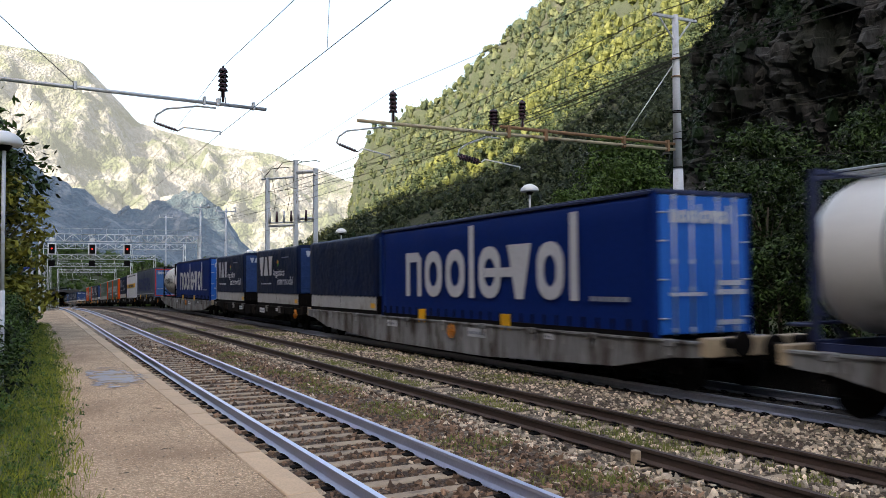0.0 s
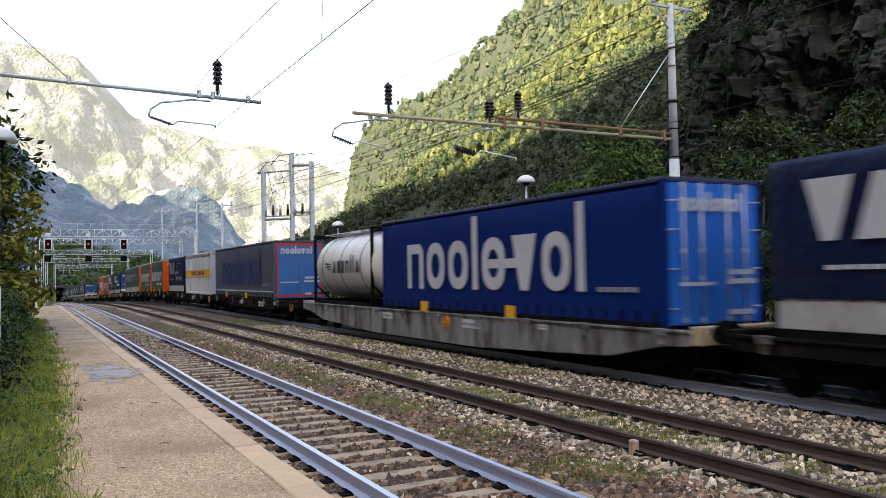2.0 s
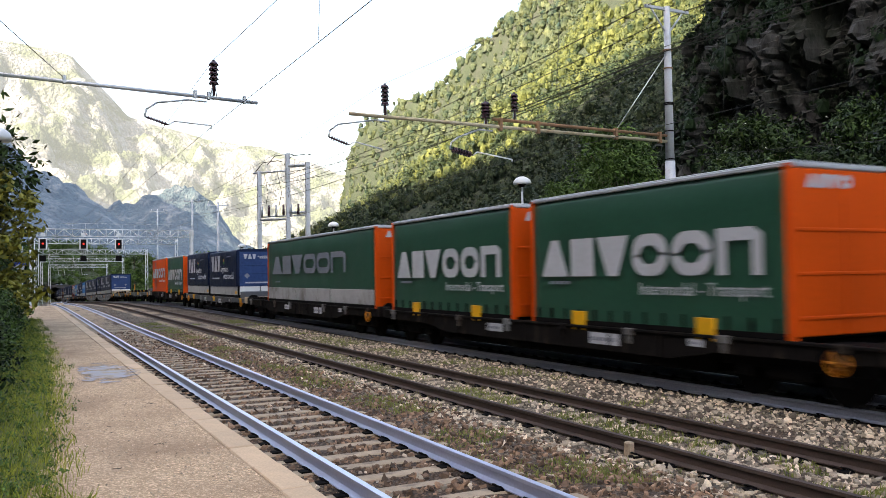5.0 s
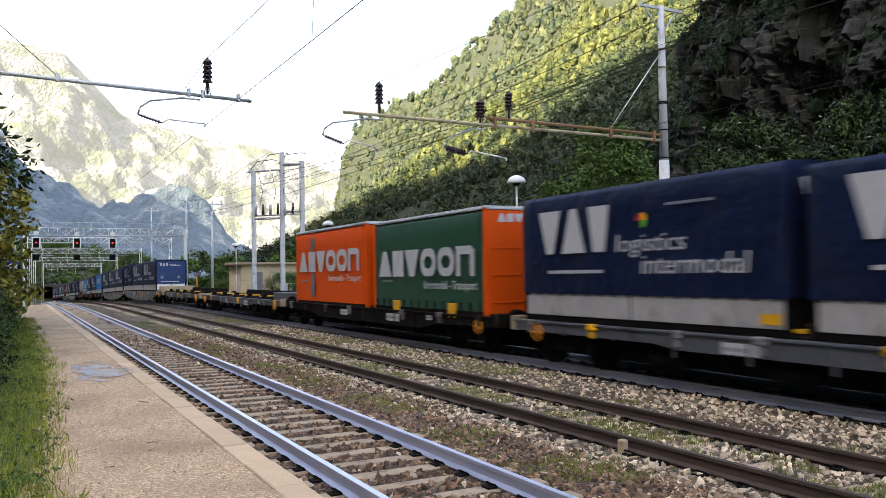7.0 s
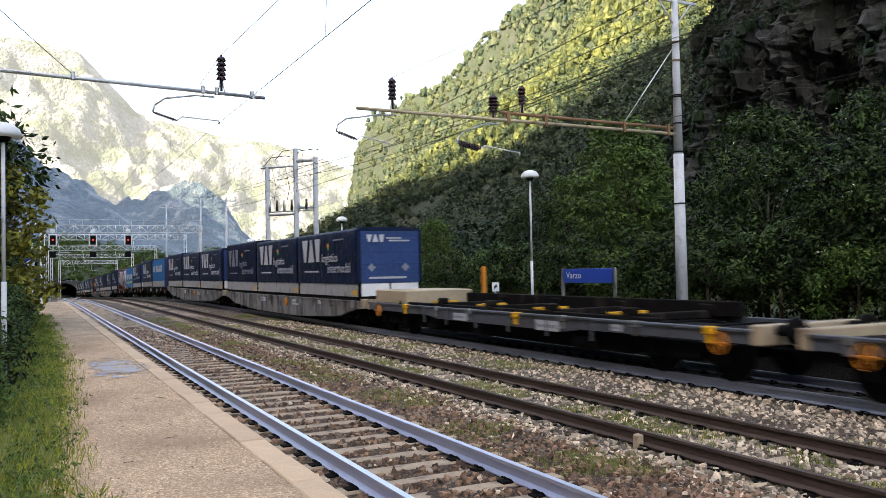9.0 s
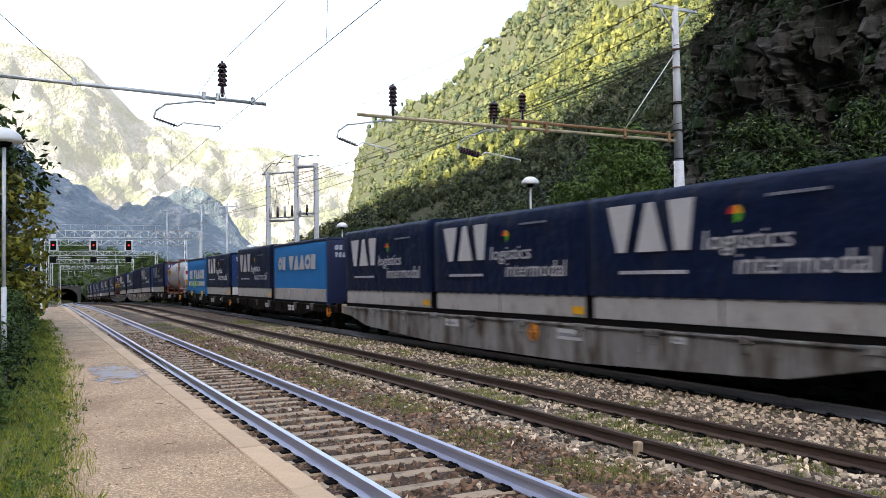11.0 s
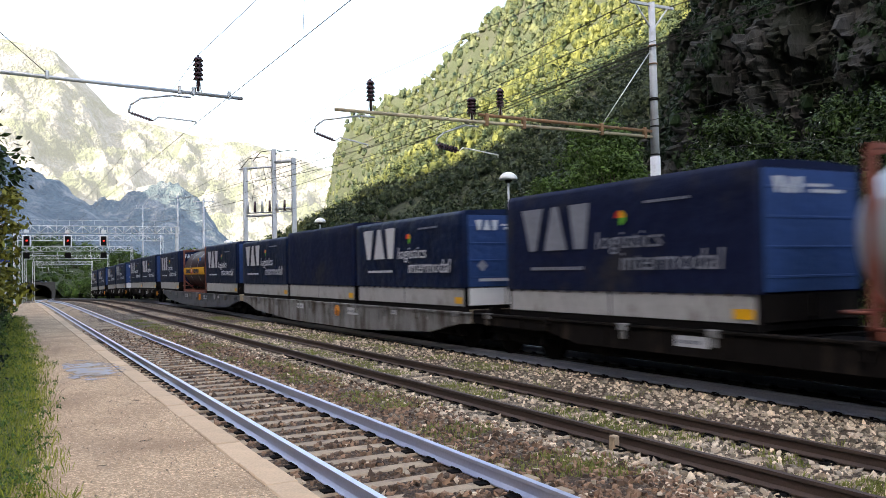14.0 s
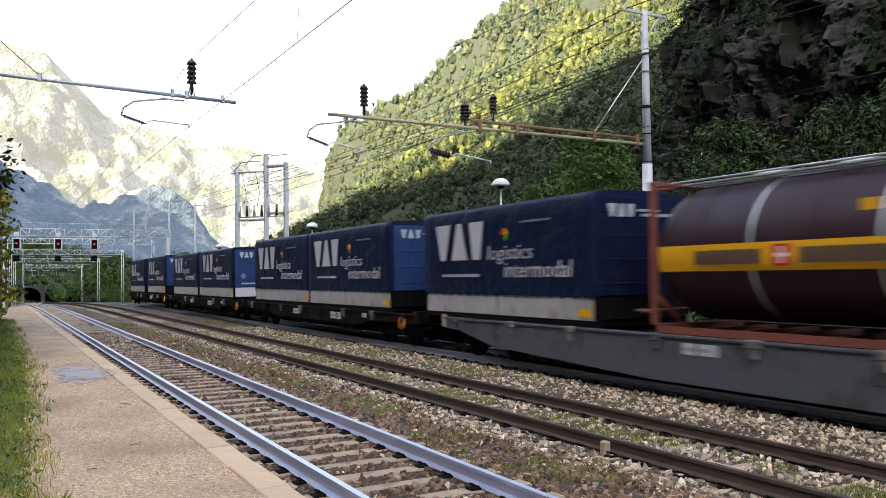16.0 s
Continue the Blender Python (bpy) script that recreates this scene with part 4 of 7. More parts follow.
def curtain_body(L, top, curtain, door, label, roof="galv", seed=2.0, rods=True, bottom=1.02, skirt=True, pocket=(0.33, 0.72), frame_mat=None):
    """A curtain-sided swap body with a door end."""
    home = thing("swap_body", label, "swap body", "containers on the train")
    base_frame(home, L, M["black"], 0.98, bottom + 0.1)
    part("curtain", tarp_shell(0.08, L - 0.05, bottom + 0.06, top - 0.08, 0.016, seed, HALF - 0.012), M[curtain], home)
    bm = bmesh.new()
    box(bm, -HALF, HALF, 0.0, L, top - 0.1, top - 0.03, 0.012)
    box(bm, -HALF + 0.03, HALF - 0.03, 0.03, L - 0.03, top - 0.03, top, 0.01)
    part("roof", bm, M[roof], home)
    for x in (-HALF - 0.004, HALF - 0.116):
        for y in (0.0, L - 0.12):
            bm = bmesh.new()
            box(bm, x, x + 0.12, y, y + 0.12, 0.98, top - 0.04, 0.012)
            part("corner_post", bm, M[frame_mat or curtain], home)
    for a, b in ((-HALF + 0.12, -0.006), (0.006, HALF - 0.12)):
        bm = bmesh.new()
        box(bm, a, b, -0.002, 0.05, bottom + 0.02, top - 0.12, 0.01)
        d = part("door", bm, M[door], home)
        if rods:
            for u in (0.3, 0.7):
                bm = bmesh.new()
                x = a + (b - a) * u
                rod(bm, (x, -0.03, bottom), (x, -0.03, top - 0.1), 0.02, seg=7)
                for z in (bottom + 0.06, bottom + 0.85, 2.4, top - 0.2):
                    box(bm, x - 0.045, x + 0.045, -0.05, -0.003, z, z + 0.09, 0.008)
                part("lock_rod", bm, M["galv"], d)
            bm = bmesh.new()
            edge = -HALF + 0.1 if a < -0.1 else HALF - 0.28
            for z in (1.35, 2.1, 2.85, 3.4):
                rod(bm, (edge, -0.015, z), (edge + 0.2, -0.015, z), 0.018, seg=6)
            part("hinge", bm, M["galv"], d)
    if skirt:
        bm = bmesh.new()
        n = int(L / 0.5)
        for i in range(n):
            y = 0.3 + (L - 0.6) * i / (n - 1)
            box(bm, -HALF - 0.012, -HALF + 0.006, y - 0.03, y + 0.03, bottom + 0.02, bottom + 0.3)
        box(bm, -HALF - 0.008, -HALF + 0.02, 0.12, L - 0.12, bottom - 0.02, bottom + 0.07)
        tagged(part("buckle_strip", bm, M["black"], home), kind="stuff")
    for u in pocket:
        bm = bmesh.new()
        y = L * (1 - u)
        box(bm, -HALF - 0.03, -HALF + 0.02, y - 0.22, y + 0.22, bottom - 0.04, bottom + 0.26, 0.01)
        for dy in (-0.19, 0.15):
            box(bm, -HALF - 0.03, -HALF + 0.0, y + dy, y + dy + 0.04, bottom - 0.14, bottom - 0.02)
        part("lifting_pocket", bm, M["yellow"], home, "yellow lifting pocket")
    return home


def long_blue(label, curtain="blue", mark="letter", door="doorblue", roof="frame_navy", red_edge=False):
    L = 13.6
    h = curtain_body(L, 3.86, curtain, door, label, roof, 3.0, rods=not red_edge, pocket=(0.235, 0.595))
    mark_blocks(marks("noolo", 0, 0, 1.34, 1.13, 0.25, 0.29) + marks("vol", 6.15, 0, 1.34, 1.08, 0.24, 0.29) + [bar(5.0, 6.5, 0.55, 0.78)], M[mark], h, SIDE, (-HALF - 0.03, L - 2.1, 1.66))
    shapes("small_marking", [bar(0.26 * i, 0.22 + 0.26 * i, 0, 0.1) for i in range(5)], M["letter_dim"], h, SIDE, (-HALF - 0.03, 2.0, 1.66))
    shapes("end_mark", marks("noolo", 0, 0, 0.26, 0.2, 0.035, 0.07) + marks("vol", 1.02, 0, 0.26, 0.2, 0.035, 0.07), M["letter"], h, FRONT, (-0.92, -0.055, 3.2), "plain white blocks of a company mark")
    for u, n, z in ((-0.95, 9, 1.78), (0.28, 7, 1.98), (0.24, 8, 1.80), (0.28, 7, 1.2)):
        shapes("end_marking", [bar(0.1 * i, 0.085 + 0.1 * i, 0, 0.07 if n == 9 else 0.1) for i in range(n)], M["letter"], h, FRONT, (u, -0.055, z))
    if red_edge:
        o, i = bar(-1.14, 1.14, 1.12, 3.72), bar(-1.05, 1.05, 1.22, 3.6)
        shapes("red_border", [(o, i)], M["red"], h, FRONT, (0, -0.012, 0))
        bm = bmesh.new()
        box(bm, -HALF - 0.014, -HALF + 0.02, 0.15, L - 0.15, 1.34, 1.39)
        part("pale_hem", bm, M["letter"], h)
    return h


def short_curtain(L, top, curtain, door, label, mark="letter", panel=False, slim_ends=True):
    h = curtain_body(L, top, curtain, door, label, "galv", 5.0, rods=False, frame_mat=door, pocket=() if panel or curtain == "orange" else (0.25, 0.75), skirt=curtain != "orange")
    k = L / 7.4
    x = -HALF - 0.028
    if panel:
        for i in range(3):
            bm = bmesh.new()
            box(bm, -HALF - 0.016, -HALF + 0.02, 0.2 + (L - 0.3) / 3 * i, (L - 0.3) / 3 * (i + 1) + 0.1, 1.1, 1.62, 0.01)
            part("drop_side", bm, M["panel"], h)
    mark_blocks(marks("asvoon", 0, 0, 0.80, 1.0 * k * (1 if L < 9 else 1.6 / k), 0.11, 0.22), M[mark], h, SIDE, (x, L - 0.52 * k, 2.24 if L > 7.5 else 2.02))
    if L < 9:
        words("writing", "Intermodal - Transport", 0.34, M[mark], h, SIDE, (x, L - 3.85 * k, 1.88 if L > 7.5 else 1.66), 3.15 * k)
    shapes("small_marking", [bar(0.16 * i, 0.13 + 0.16 * i, 0, 0.07) for i in range(5)], M["letter_dim"], h, SIDE, (x, L - 0.8 * k, 1.85))
    shapes("end_mark", marks("asvo", 0, 0, 0.22, 0.26, 0.03, 0.07), M["letter"], h, FRONT, (-0.9, -0.012, top - 0.42))
    bm = bmesh.new()
    for z in (1.3, 2.0, 2.7):
        box(bm, -HALF + 0.14, HALF - 0.14, -0.02, 0.0, z, z + 0.06, 0.01)
    part("end_rail", bm, M[door], h)
    return h


def tank_body(L, paint, frame_mat, label, stripe=None, stripe_z=(2.15, 2.5), posts=None, top=3.78, foot=None, ladder=False):
    """A tank swap body: a domed barrel in an open steel frame."""
    h = thing("tank_container", label, "tank container", "containers on the train")
    r, zc = 1.235, 1.22 + 1.235
    bm = bmesh.new()
    prof = [(0.0, 0.02), (0.35, 0.06), (0.7, 0.16), (0.95, 0.32), (1.12, 0.5), (r, 0.8)]
    line = [(a, b) for a, b in prof] + [(a, L - b) for a, b in reversed(prof)]
    seg = 36
    rings = []
    for rad, y in line:
        rings.append([bm.verts.new((max(rad, 0.001) * math.cos(2 * math.pi * i / seg), y, zc + max(rad, 0.001) * math.sin(2 * math.pi * i / seg))) for i in range(seg)])
    for a, b in zip(rings, rings[1:]):
        for i in range(seg):
            bm.faces.new((a[i], a[(i + 1) % seg], b[(i + 1) % seg], b[i]))
    bmesh.ops.recalc_face_normals(bm, faces=bm.faces)
    if foot:
        for f in bm.faces:
            c = f.calc_center_median()
            f.material_index = 0 if c.y > 0.6 else 2 if c.z < zc - 0.42 else 1
    part("barrel", bm, [M[paint], M["white_tank"], M[foot]] if foot else M[paint], h, smooth=True)
    if ladder:
        bm = bmesh.new()
        for x in (-1.02, -0.72):
            rod(bm, (x, 0.25, 1.05), (x, 0.25, 3.35), 0.025, seg=6)
            rod(bm, (x, 0.25, 3.35), (x + 0.1, 0.75, 3.66), 0.025, seg=6)
        for i in range(9):
            rod(bm, (-1.02, 0.25, 1.2 + 0.27 * i), (-0.72, 0.25, 1.2 + 0.27 * i), 0.018, seg=5)
        part("ladder", bm, M["galv"], h, "pale steel ladder on the tank end")
        bm = bmesh.new()
        for a, b in (((-1.15, -0.15, 1.42), (1.15, -0.15, 1.42)), ((-0.2, -0.15, 2.05), (1.15, -0.15, 2.05)), ((1.15, -0.15, 1.0), (1.15, -0.15, 2.05)), ((-0.2, -0.15, 1.0), (-0.2, -0.15, 2.05)), ((-1.15, -0.15, 1.42), (-1.15, posts[0], 1.42)), ((-1.15, -0.15, 1.0), (-1.15, -0.15, 1.42))):
            rod(bm, a, b, 0.022, seg=6)
        box(bm, -0.55, -0.15, -0.05, 0.1, 1.0, 1.5, 0.02)
        part("hand_rail", bm, M["galv"], h)
        bm = bmesh.new()
        for s in (-1, 1):
            rod(bm, (1.1 * s, posts[0], 1.75), (1.1 * s, -0.1, 1.06), 0.05, seg=6)
            rod(bm, (1.1 * s, -0.1, 1.06), (1.1 * s, posts[0], 1.06), 0.05, seg=6)
        rod(bm, (-1.1, -0.1, 1.06), (1.1, -0.1, 1.06), 0.05, seg=6)
        part("front_brace", bm, M[frame_mat], h)
    posts = posts or (0.85, L - 0.85)
    span = posts[1] - posts[0]
    for i in range(1, 6):
        bm = bmesh.new()
        y = posts[0] + span * i / 6
        bmesh.ops.create_cone(bm, cap_ends=False, segments=36, radius1=r + 0.012, radius2=r + 0.012, depth=0.07, matrix=Matrix.Translation((0, y, zc)) @ Euler((radians(90), 0, 0)).to_matrix().to_4x4())
        part("band", bm, M[paint if stripe or ladder else frame_mat] if i % 2 else M[paint if ladder else "galv"], h, smooth=True)
    for y in posts:
        bm = bmesh.new()
        for x in (-HALF + 0.02, HALF - 0.12):
            box(bm, x, x + 0.1, y - 0.06, y + 0.06, 1.0, top, 0.01)
            rod(bm, (x + 0.05, y, top - 0.15), (0, y, top - 0.02), 0.04, seg=6)
            rod(bm, (x + 0.05, y, 1.75), (x * 0.4, y, 1.1), 0.045, seg=6)
        box(bm, -HALF + 0.02, HALF - 0.02, y - 0.05, y + 0.05, top - 0.08, top, 0.01)
        box(bm, -HALF + 0.02, HALF - 0.02, y - 0.06, y + 0.06, 1.0, 1.16, 0.01)
        part("end_frame", bm, M[frame_mat], h)
    bm = bmesh.new()
    for x in (-HALF + 0.04, HALF - 0.14):
        box(bm, x, x + 0.1, posts[0], posts[1], 1.0, 1.12)
    for i in range(9):
        y = posts[0] + span * i / 8
        box(bm, -HALF + 0.1, HALF - 0.1, y - 0.03, y + 0.03, 1.02, 1.1)
    for y in (posts[0] - 0.5, posts[1] + 0.5):
        rod(bm, (-HALF + 0.07, y, 1.38), (HALF - 0.07, y, 1.38), 0.03, seg=6)
        for x in (-HALF + 0.07, HALF - 0.07):
            rod(bm, (x, y, 1.38), (x, posts[0] if y < L / 2 else posts[1], 1.38), 0.03, seg=6)
    part("bottom_frame", bm, M[frame_mat], h)
    bm = bmesh.new()
    for x in (-0.55, -0.28, 0.0, 0.28):
        box(bm, x, x + 0.2, posts[0], posts[1], zc + r + 0.03, zc + r + 0.06)
    rod(bm, (-0.75, posts[0], top - 0.02), (-0.75, posts[1], top - 0.02), 0.02, seg=6)
    for i in range(3):
        y = L * (0.28 + 0.22 * i)
        rod(bm, (0, y, zc + r - 0.05), (0, y, zc + r + 0.16), 0.27, seg=16)
    part("walkway", bm, M["galv"], h)
    if stripe:
        bm = bmesh.new()
        n = 6
        a0, a1 = math.asin((stripe_z[0] - zc) / r), math.asin((stripe_z[1] - zc) / r)
        prev = None
        for i in range(n + 1):
            a = a0 + (a1 - a0) * i / n
            x, z = -(r + 0.03) * math.cos(a), zc + (r + 0.03) * math.sin(a)
            now = (bm.verts.new((x, stripe[1], z)), bm.verts.new((x, stripe[2], z)))
            if prev:
                bm.faces.new((prev[0], prev[1], now[1], now[0]))
            prev = now
        part("painted_band", bm, M[stripe[0]], h)
    return h


def silo_body(L, label):
    """A ribbed white dry-bulk container with an orange band."""
    h = thing("bulk_container", label, "container", "containers on the train")
    base_frame(h, L, M["wagon_grey"])
    top = 3.80
    bm = bmesh.new()
    box(bm, -HALF + 0.05, HALF - 0.05, 0.1, L - 0.05, 1.1, top - 0.05, 0.02)
    part("shell", bm, M["cream"], h)
    bm = bmesh.new()
    box(bm, -HALF - 0.002, HALF + 0.002, 0.0, L, top - 0.12, top, 0.02)
    part("top_rail", bm, M["cream"], h)
    bm = bmesh.new()
    box(bm, -HALF - 0.002, HALF + 0.002, 0.0, L, 1.0, 1.16, 0.02)
    part("bottom_rail", bm, M["cream"], h)
    n = 13
    for i in range(n + 1):
        y = 0.06 + (L - 0.12) * i / n
        for x0, x1 in ((-HALF, -HALF + 0.06), (HALF - 0.06, HALF)):
            bm = bmesh.new()
            box(bm, x0, x1, y - 0.055, y + 0.055, 1.15, top - 0.1, 0.015)
            part("rib", bm, M["cream"], h)
    for i in range(n):
        bm = bmesh.new()
        y = 0.06 + (L - 0.12) * (i + 0.5) / n
        box(bm, -HALF + 0.03, -HALF + 0.06, y - 0.27, y + 0.27, top - 0.3, top - 0.16)
        part("vent_slot", bm, M["black"], h)
    shapes("orange_band", [bar(0, L - 0.3, 0, 0.46)], M["yellow"], h, SIDE, (-HALF - 0.004, L - 0.15, 2.2), "orange painted band")
    shapes("dark_marking", [bar(2.4 + 0.2 * i, 2.56 + 0.2 * i, 0.1, 0.36) for i in range(10) if i not in (4, 8)] + [bar(4.95 + 0.2 * i, 5.11 + 0.2 * i, 0.1, 0.36) for i in range(11) if i != 5], M["letter_dark"], h, SIDE, (-HALF - 0.01, L - 0.15, 2.2))
    shapes("emblem", [bar(4.45, 4.8, 0.06, 0.4)], M["red"], h, SIDE, (-HALF - 0.01, L - 0.15, 2.2))
    shapes("emblem_cross", [bar(4.59, 4.66, 0.11, 0.35), bar(4.5, 4.58, 0.2, 0.27), bar(4.67, 4.75, 0.2, 0.27)], M["white"], h, SIDE, (-HALF - 0.015, L - 0.15, 2.2))
    bm = bmesh.new()
    for x in (-HALF + 0.02, -0.75, -0.25, 0.6, HALF - 0.12):
        box(bm, x, x + 0.09, -0.03, 0.1, 1.0, top, 0.012)
    for i in range(8):
        z = 1.25 + 0.29 * i
        box(bm, -0.72, -0.2, -0.04, 0.02, z, z + 0.05)
    for z in (1.05, top - 0.1):
        box(bm, -HALF, HALF, -0.035, 0.05, z, z + 0.1, 0.01)
    part("end_ladder_frame", bm, M["cream"], h)
    return h


def wheelset(parent, y):
    bm = bmesh.new()
    for x in (-0.75, 0.75):
        rod(bm, (x - 0.07, y, 0.455), (x + 0.07, y, 0.455), 0.46, seg=24)
        rod(bm, (x - 0.09, y, 0.455), (x + 0.09, y, 0.455), 0.16, seg=12)
    rod(bm, (-0.75, y, 0.455), (0.75, y, 0.455), 0.08, seg=8)
    part("wheelset", bm, M["black"], parent)


def bogie(home, y):
    bm = bmesh.new()
    for x in (-1.06, 0.94):
        box(bm, x, x + 0.12, y - 1.35, y + 1.35, 0.5, 0.68, 0.02)
        box(bm, x - 0.01, x + 0.13, y - 0.45, y + 0.45, 0.32, 0.6, 0.05)
        for dy in (-0.9, 0.9):
            box(bm, x - 0.03, x + 0.1, y + dy - 0.16, y + dy + 0.16, 0.32, 0.62, 0.03)
    box(bm, -0.95, 0.95, y - 0.2, y + 0.2, 0.45, 0.8)
    b = part("bogie", bm, M["black"], home)
    for dy in (-0.9, 0.9):
        wheelset(b, y + dy)


def buffers(home, y, d):
    for x in (-0.875, 0.875):
        bm = bmesh.new()
        rod(bm, (x, y, 1.0 - 0.03), (x, y + 0.35 * d, 0.97), 0.09, seg=10)
        rod(bm, (x, y + 0.35 * d, 0.97), (x, y + 0.42 * d, 0.97), 0.21, seg=16)
        part("buffer", bm, M["black"], home)


def hand_wheel(home, y, z=0.72):
    bm = bmesh.new()
    bmesh.ops.create_cone(bm, cap_ends=False, segments=20, radius1=0.2, radius2=0.2, depth=0.05, matrix=Matrix.Translation((-1.31, y, z)) @ Euler((0, radians(90), 0)).to_matrix().to_4x4())
    for i in range(3):
        a = math.pi * i / 3
        rod(bm, (-1.31, y - 0.2 * math.cos(a), z - 0.2 * math.sin(a)), (-1.31, y + 0.2 * math.cos(a), z + 0.2 * math.sin(a)), 0.02, seg=5)
    rod(bm, (-1.33, y, z), (-1.2, y, z), 0.06, seg=8)
    part("hand_wheel", bm, M["handwheel"], home, "orange brake handwheel")


def flank_signs(home, spots, x):
    for y, z, w, hh in spots:
        shapes("sign_plate", [bar(0, w, 0, hh)], M["letter"], home, SIDE, (x, y, z))
        shapes("dark_marking", [bar(0.05 + 0.12 * i, 0.13 + 0.12 * i, hh * 0.3, hh * 0.62) for i in range(int((w - 0.1) / 0.12))], M["letter_dim"], home, SIDE, (x - 0.008, y, z))


def wagon(L, style, label, seed=0, bulk_far=False, dim=False):
    """A container flat; y = 0 is the buffer beam towards the eye."""
    rng = random.Random(seed)
    h = thing("container_wagon", label, "freight wagon", "wagons of the train")
    mat = M["wagon_slate"] if dim else M["wagon_grey"] if style == "belly" else M["wagon_slate"] if style == "pocket" else M["wagon_dark"]
    for s in (-1, 1):
        bm = bmesh.new()
        x0, x1 = (-1.27, -1.15) if s < 0 else (1.15, 1.27)
        if style == "belly":
            pts = [(0.25, 0.98), (L - 0.25, 0.98), (L - 0.25, 0.70), (L - 1.0, 0.66), (L - 2.6, 0.36), (L - 8.0, 0.14), (8.0, 0.14), (2.6, 0.36), (1.0, 0.66), (0.25, 0.70)]
        elif style == "pocket":
            pts = [(0.25, 0.98), (L - 0.25, 0.98), (L - 0.25, 0.74), (L - 5.0, 0.72), (L - 5.6, 0.64), (5.6, 0.64), (5.0, 0.72), (0.25, 0.74)]
        else:
            pts = [(0.25, 0.98), (L - 0.25, 0.98), (L - 0.25, 0.72), (L - 3.4, 0.68), (L - 4.4, 0.50), (4.4, 0.50), (3.4, 0.68), (0.25, 0.72)]
        ends = []
        for x in (x0, x1):
            vs = [bm.verts.new((x, y, z)) for y, z in pts]
            bm.faces.new(vs)
            ends.append(vs)
        for i in range(len(pts)):
            j = (i + 1) % len(pts)
            bm.faces.new((ends[0][i], ends[0][j], ends[1][j], ends[1][i]))
        bmesh.ops.recalc_face_normals(bm, faces=bm.faces)
        xf = -1.31 if s < 0 else 1.15
        box(bm, xf, xf + 0.16, 0.2, L - 0.2, 0.93, 0.985, 0.01)
        y = 1.2
        while y < L - 1:
            box(bm, xf + 0.01, xf + 0.06, y, y + 0.05, 0.5 if 4.5 < y < L - 4.5 else 0.7, 0.94)
            y += 1.45 + 0.3 * rng.random()
        part("side_sill", bm, mat, h)
    bm = bmesh.new()
    y = 0.6
    while y < L - 0.4:
        box(bm, -1.15, 1.15, y, y + 0.14, 0.74, 0.93)
        y += 1.3
    box(bm, -0.3, 0.3, 0.3, L - 0.3, 0.62, 0.9)
    part("underframe", bm, M["black"], h)
    # box added between the bogies to stop daylight passing under the wagon
    bm = bmesh.new()
    box(bm, -0.98, 0.98, 3.7, L - 3.7, 0.28, 0.78, 0.03)
    part("brake_gear", bm, M["black"], h)
    for y in (4.6, L / 2 + 0.4, L - 5.6):
        bm = bmesh.new()
        rod(bm, (-0.99, y, 0.42), (-0.99, y + 0.9, 0.42), 0.14, seg=10)
        part("air_tank", bm, M["black"], h)
    for y0, d in ((0.0, -1), (L, 1)):
        bm = bmesh.new()
        box(bm, -1.26, 1.26, min(y0, y0 - 0.25 * d), max(y0, y0 - 0.25 * d), 0.72, 1.06, 0.02)
        part("end_beam", bm, M["beige"] if style != "skel" else mat, h)
        buffers(h, y0, d)
    bogie(h, 2.0)
    bogie(h, L - 2.0)
    n = int(L / 2.2)
    for i in range(n):
        y = 1.0 + (L - 2.0) * i / (n - 1) + rng.uniform(-0.2, 0.2)
        bm = bmesh.new()
        box(bm, -1.36, -1.2, y - 0.12, y + 0.12, 0.86, 1.0, 0.015)
        box(bm, -1.345, -1.25, y - 0.05, y + 0.05, 0.7, 0.87, 0.01)
        part("locking_bracket", bm, M["wagon_grey"] if i % 3 else M["yellow"] if style == "pocket" else mat, h)
    hand_wheel(h, 0.42 * L if style == "belly" else 0.9)
    flank_signs(h, [(L * 0.62, 0.66, 0.8, 0.2), (L * 0.38, 0.62, 0.95, 0.24), (L * 0.22, 0.76, 0.35, 0.14)], -1.272)
    if style == "pocket":
        # empty deck with cross beams, folded stands and an end bulkhead
        for s in (-1, 1):
            bm = bmesh.new()
            box(bm, 1.08 * s - 0.08, 1.08 * s + 0.08, 2.6, L - 2.6, 0.98, 1.06 if s < 0 else 1.30, 0.015)
            part("deck_rail", bm, M["wagon_dark"], h)
        for u in (0.2, 0.36, 0.52, 0.68, 0.84):
            bm = bmesh.new()
            box(bm, -1.2, 1.2, L * u - 0.12, L * u + 0.12, 0.94, 1.1, 0.02)
            for x in (-1.15, 0.95):
                box(bm, x, x + 0.2, L * u - 0.2, L * u + 0.2, 1.08, 1.24, 0.03)
            part("deck_beam", bm, M["wagon_dark"], h)
            bm = bmesh.new()
            box(bm, -1.18, -0.45, L * u + 0.2, L * u + 0.34, 1.08, 1.15, 0.01)
            box(bm, -1.16, -1.02, L * u + 0.2, L * u + 0.6, 1.08, 1.13, 0.01)
            part("folded_stand", bm, M["yellow"], h)
        bm = bmesh.new()
        y = L - 3.3 if bulk_far else 0.35
        box(bm, -1.2, 1.2, y, y + (2.6 if bulk_far else 1.1), 0.98, 1.42 if bulk_far else 1.34, 0.03)
        part("end_bulkhead", bm, M["beige"] if bulk_far else M["wagon_slate"], h)
        bm = bmesh.new()
        y = L - 4.2 if bulk_far else 0.15
        box(bm, 1.12, 1.24, y, y + 0.14, 1.0, 2.15, 0.015)
        part("marker_post", bm, M["handwheel"], h, "orange folding stanchion")
        hand_wheel(h, L - 1.2)
    return h


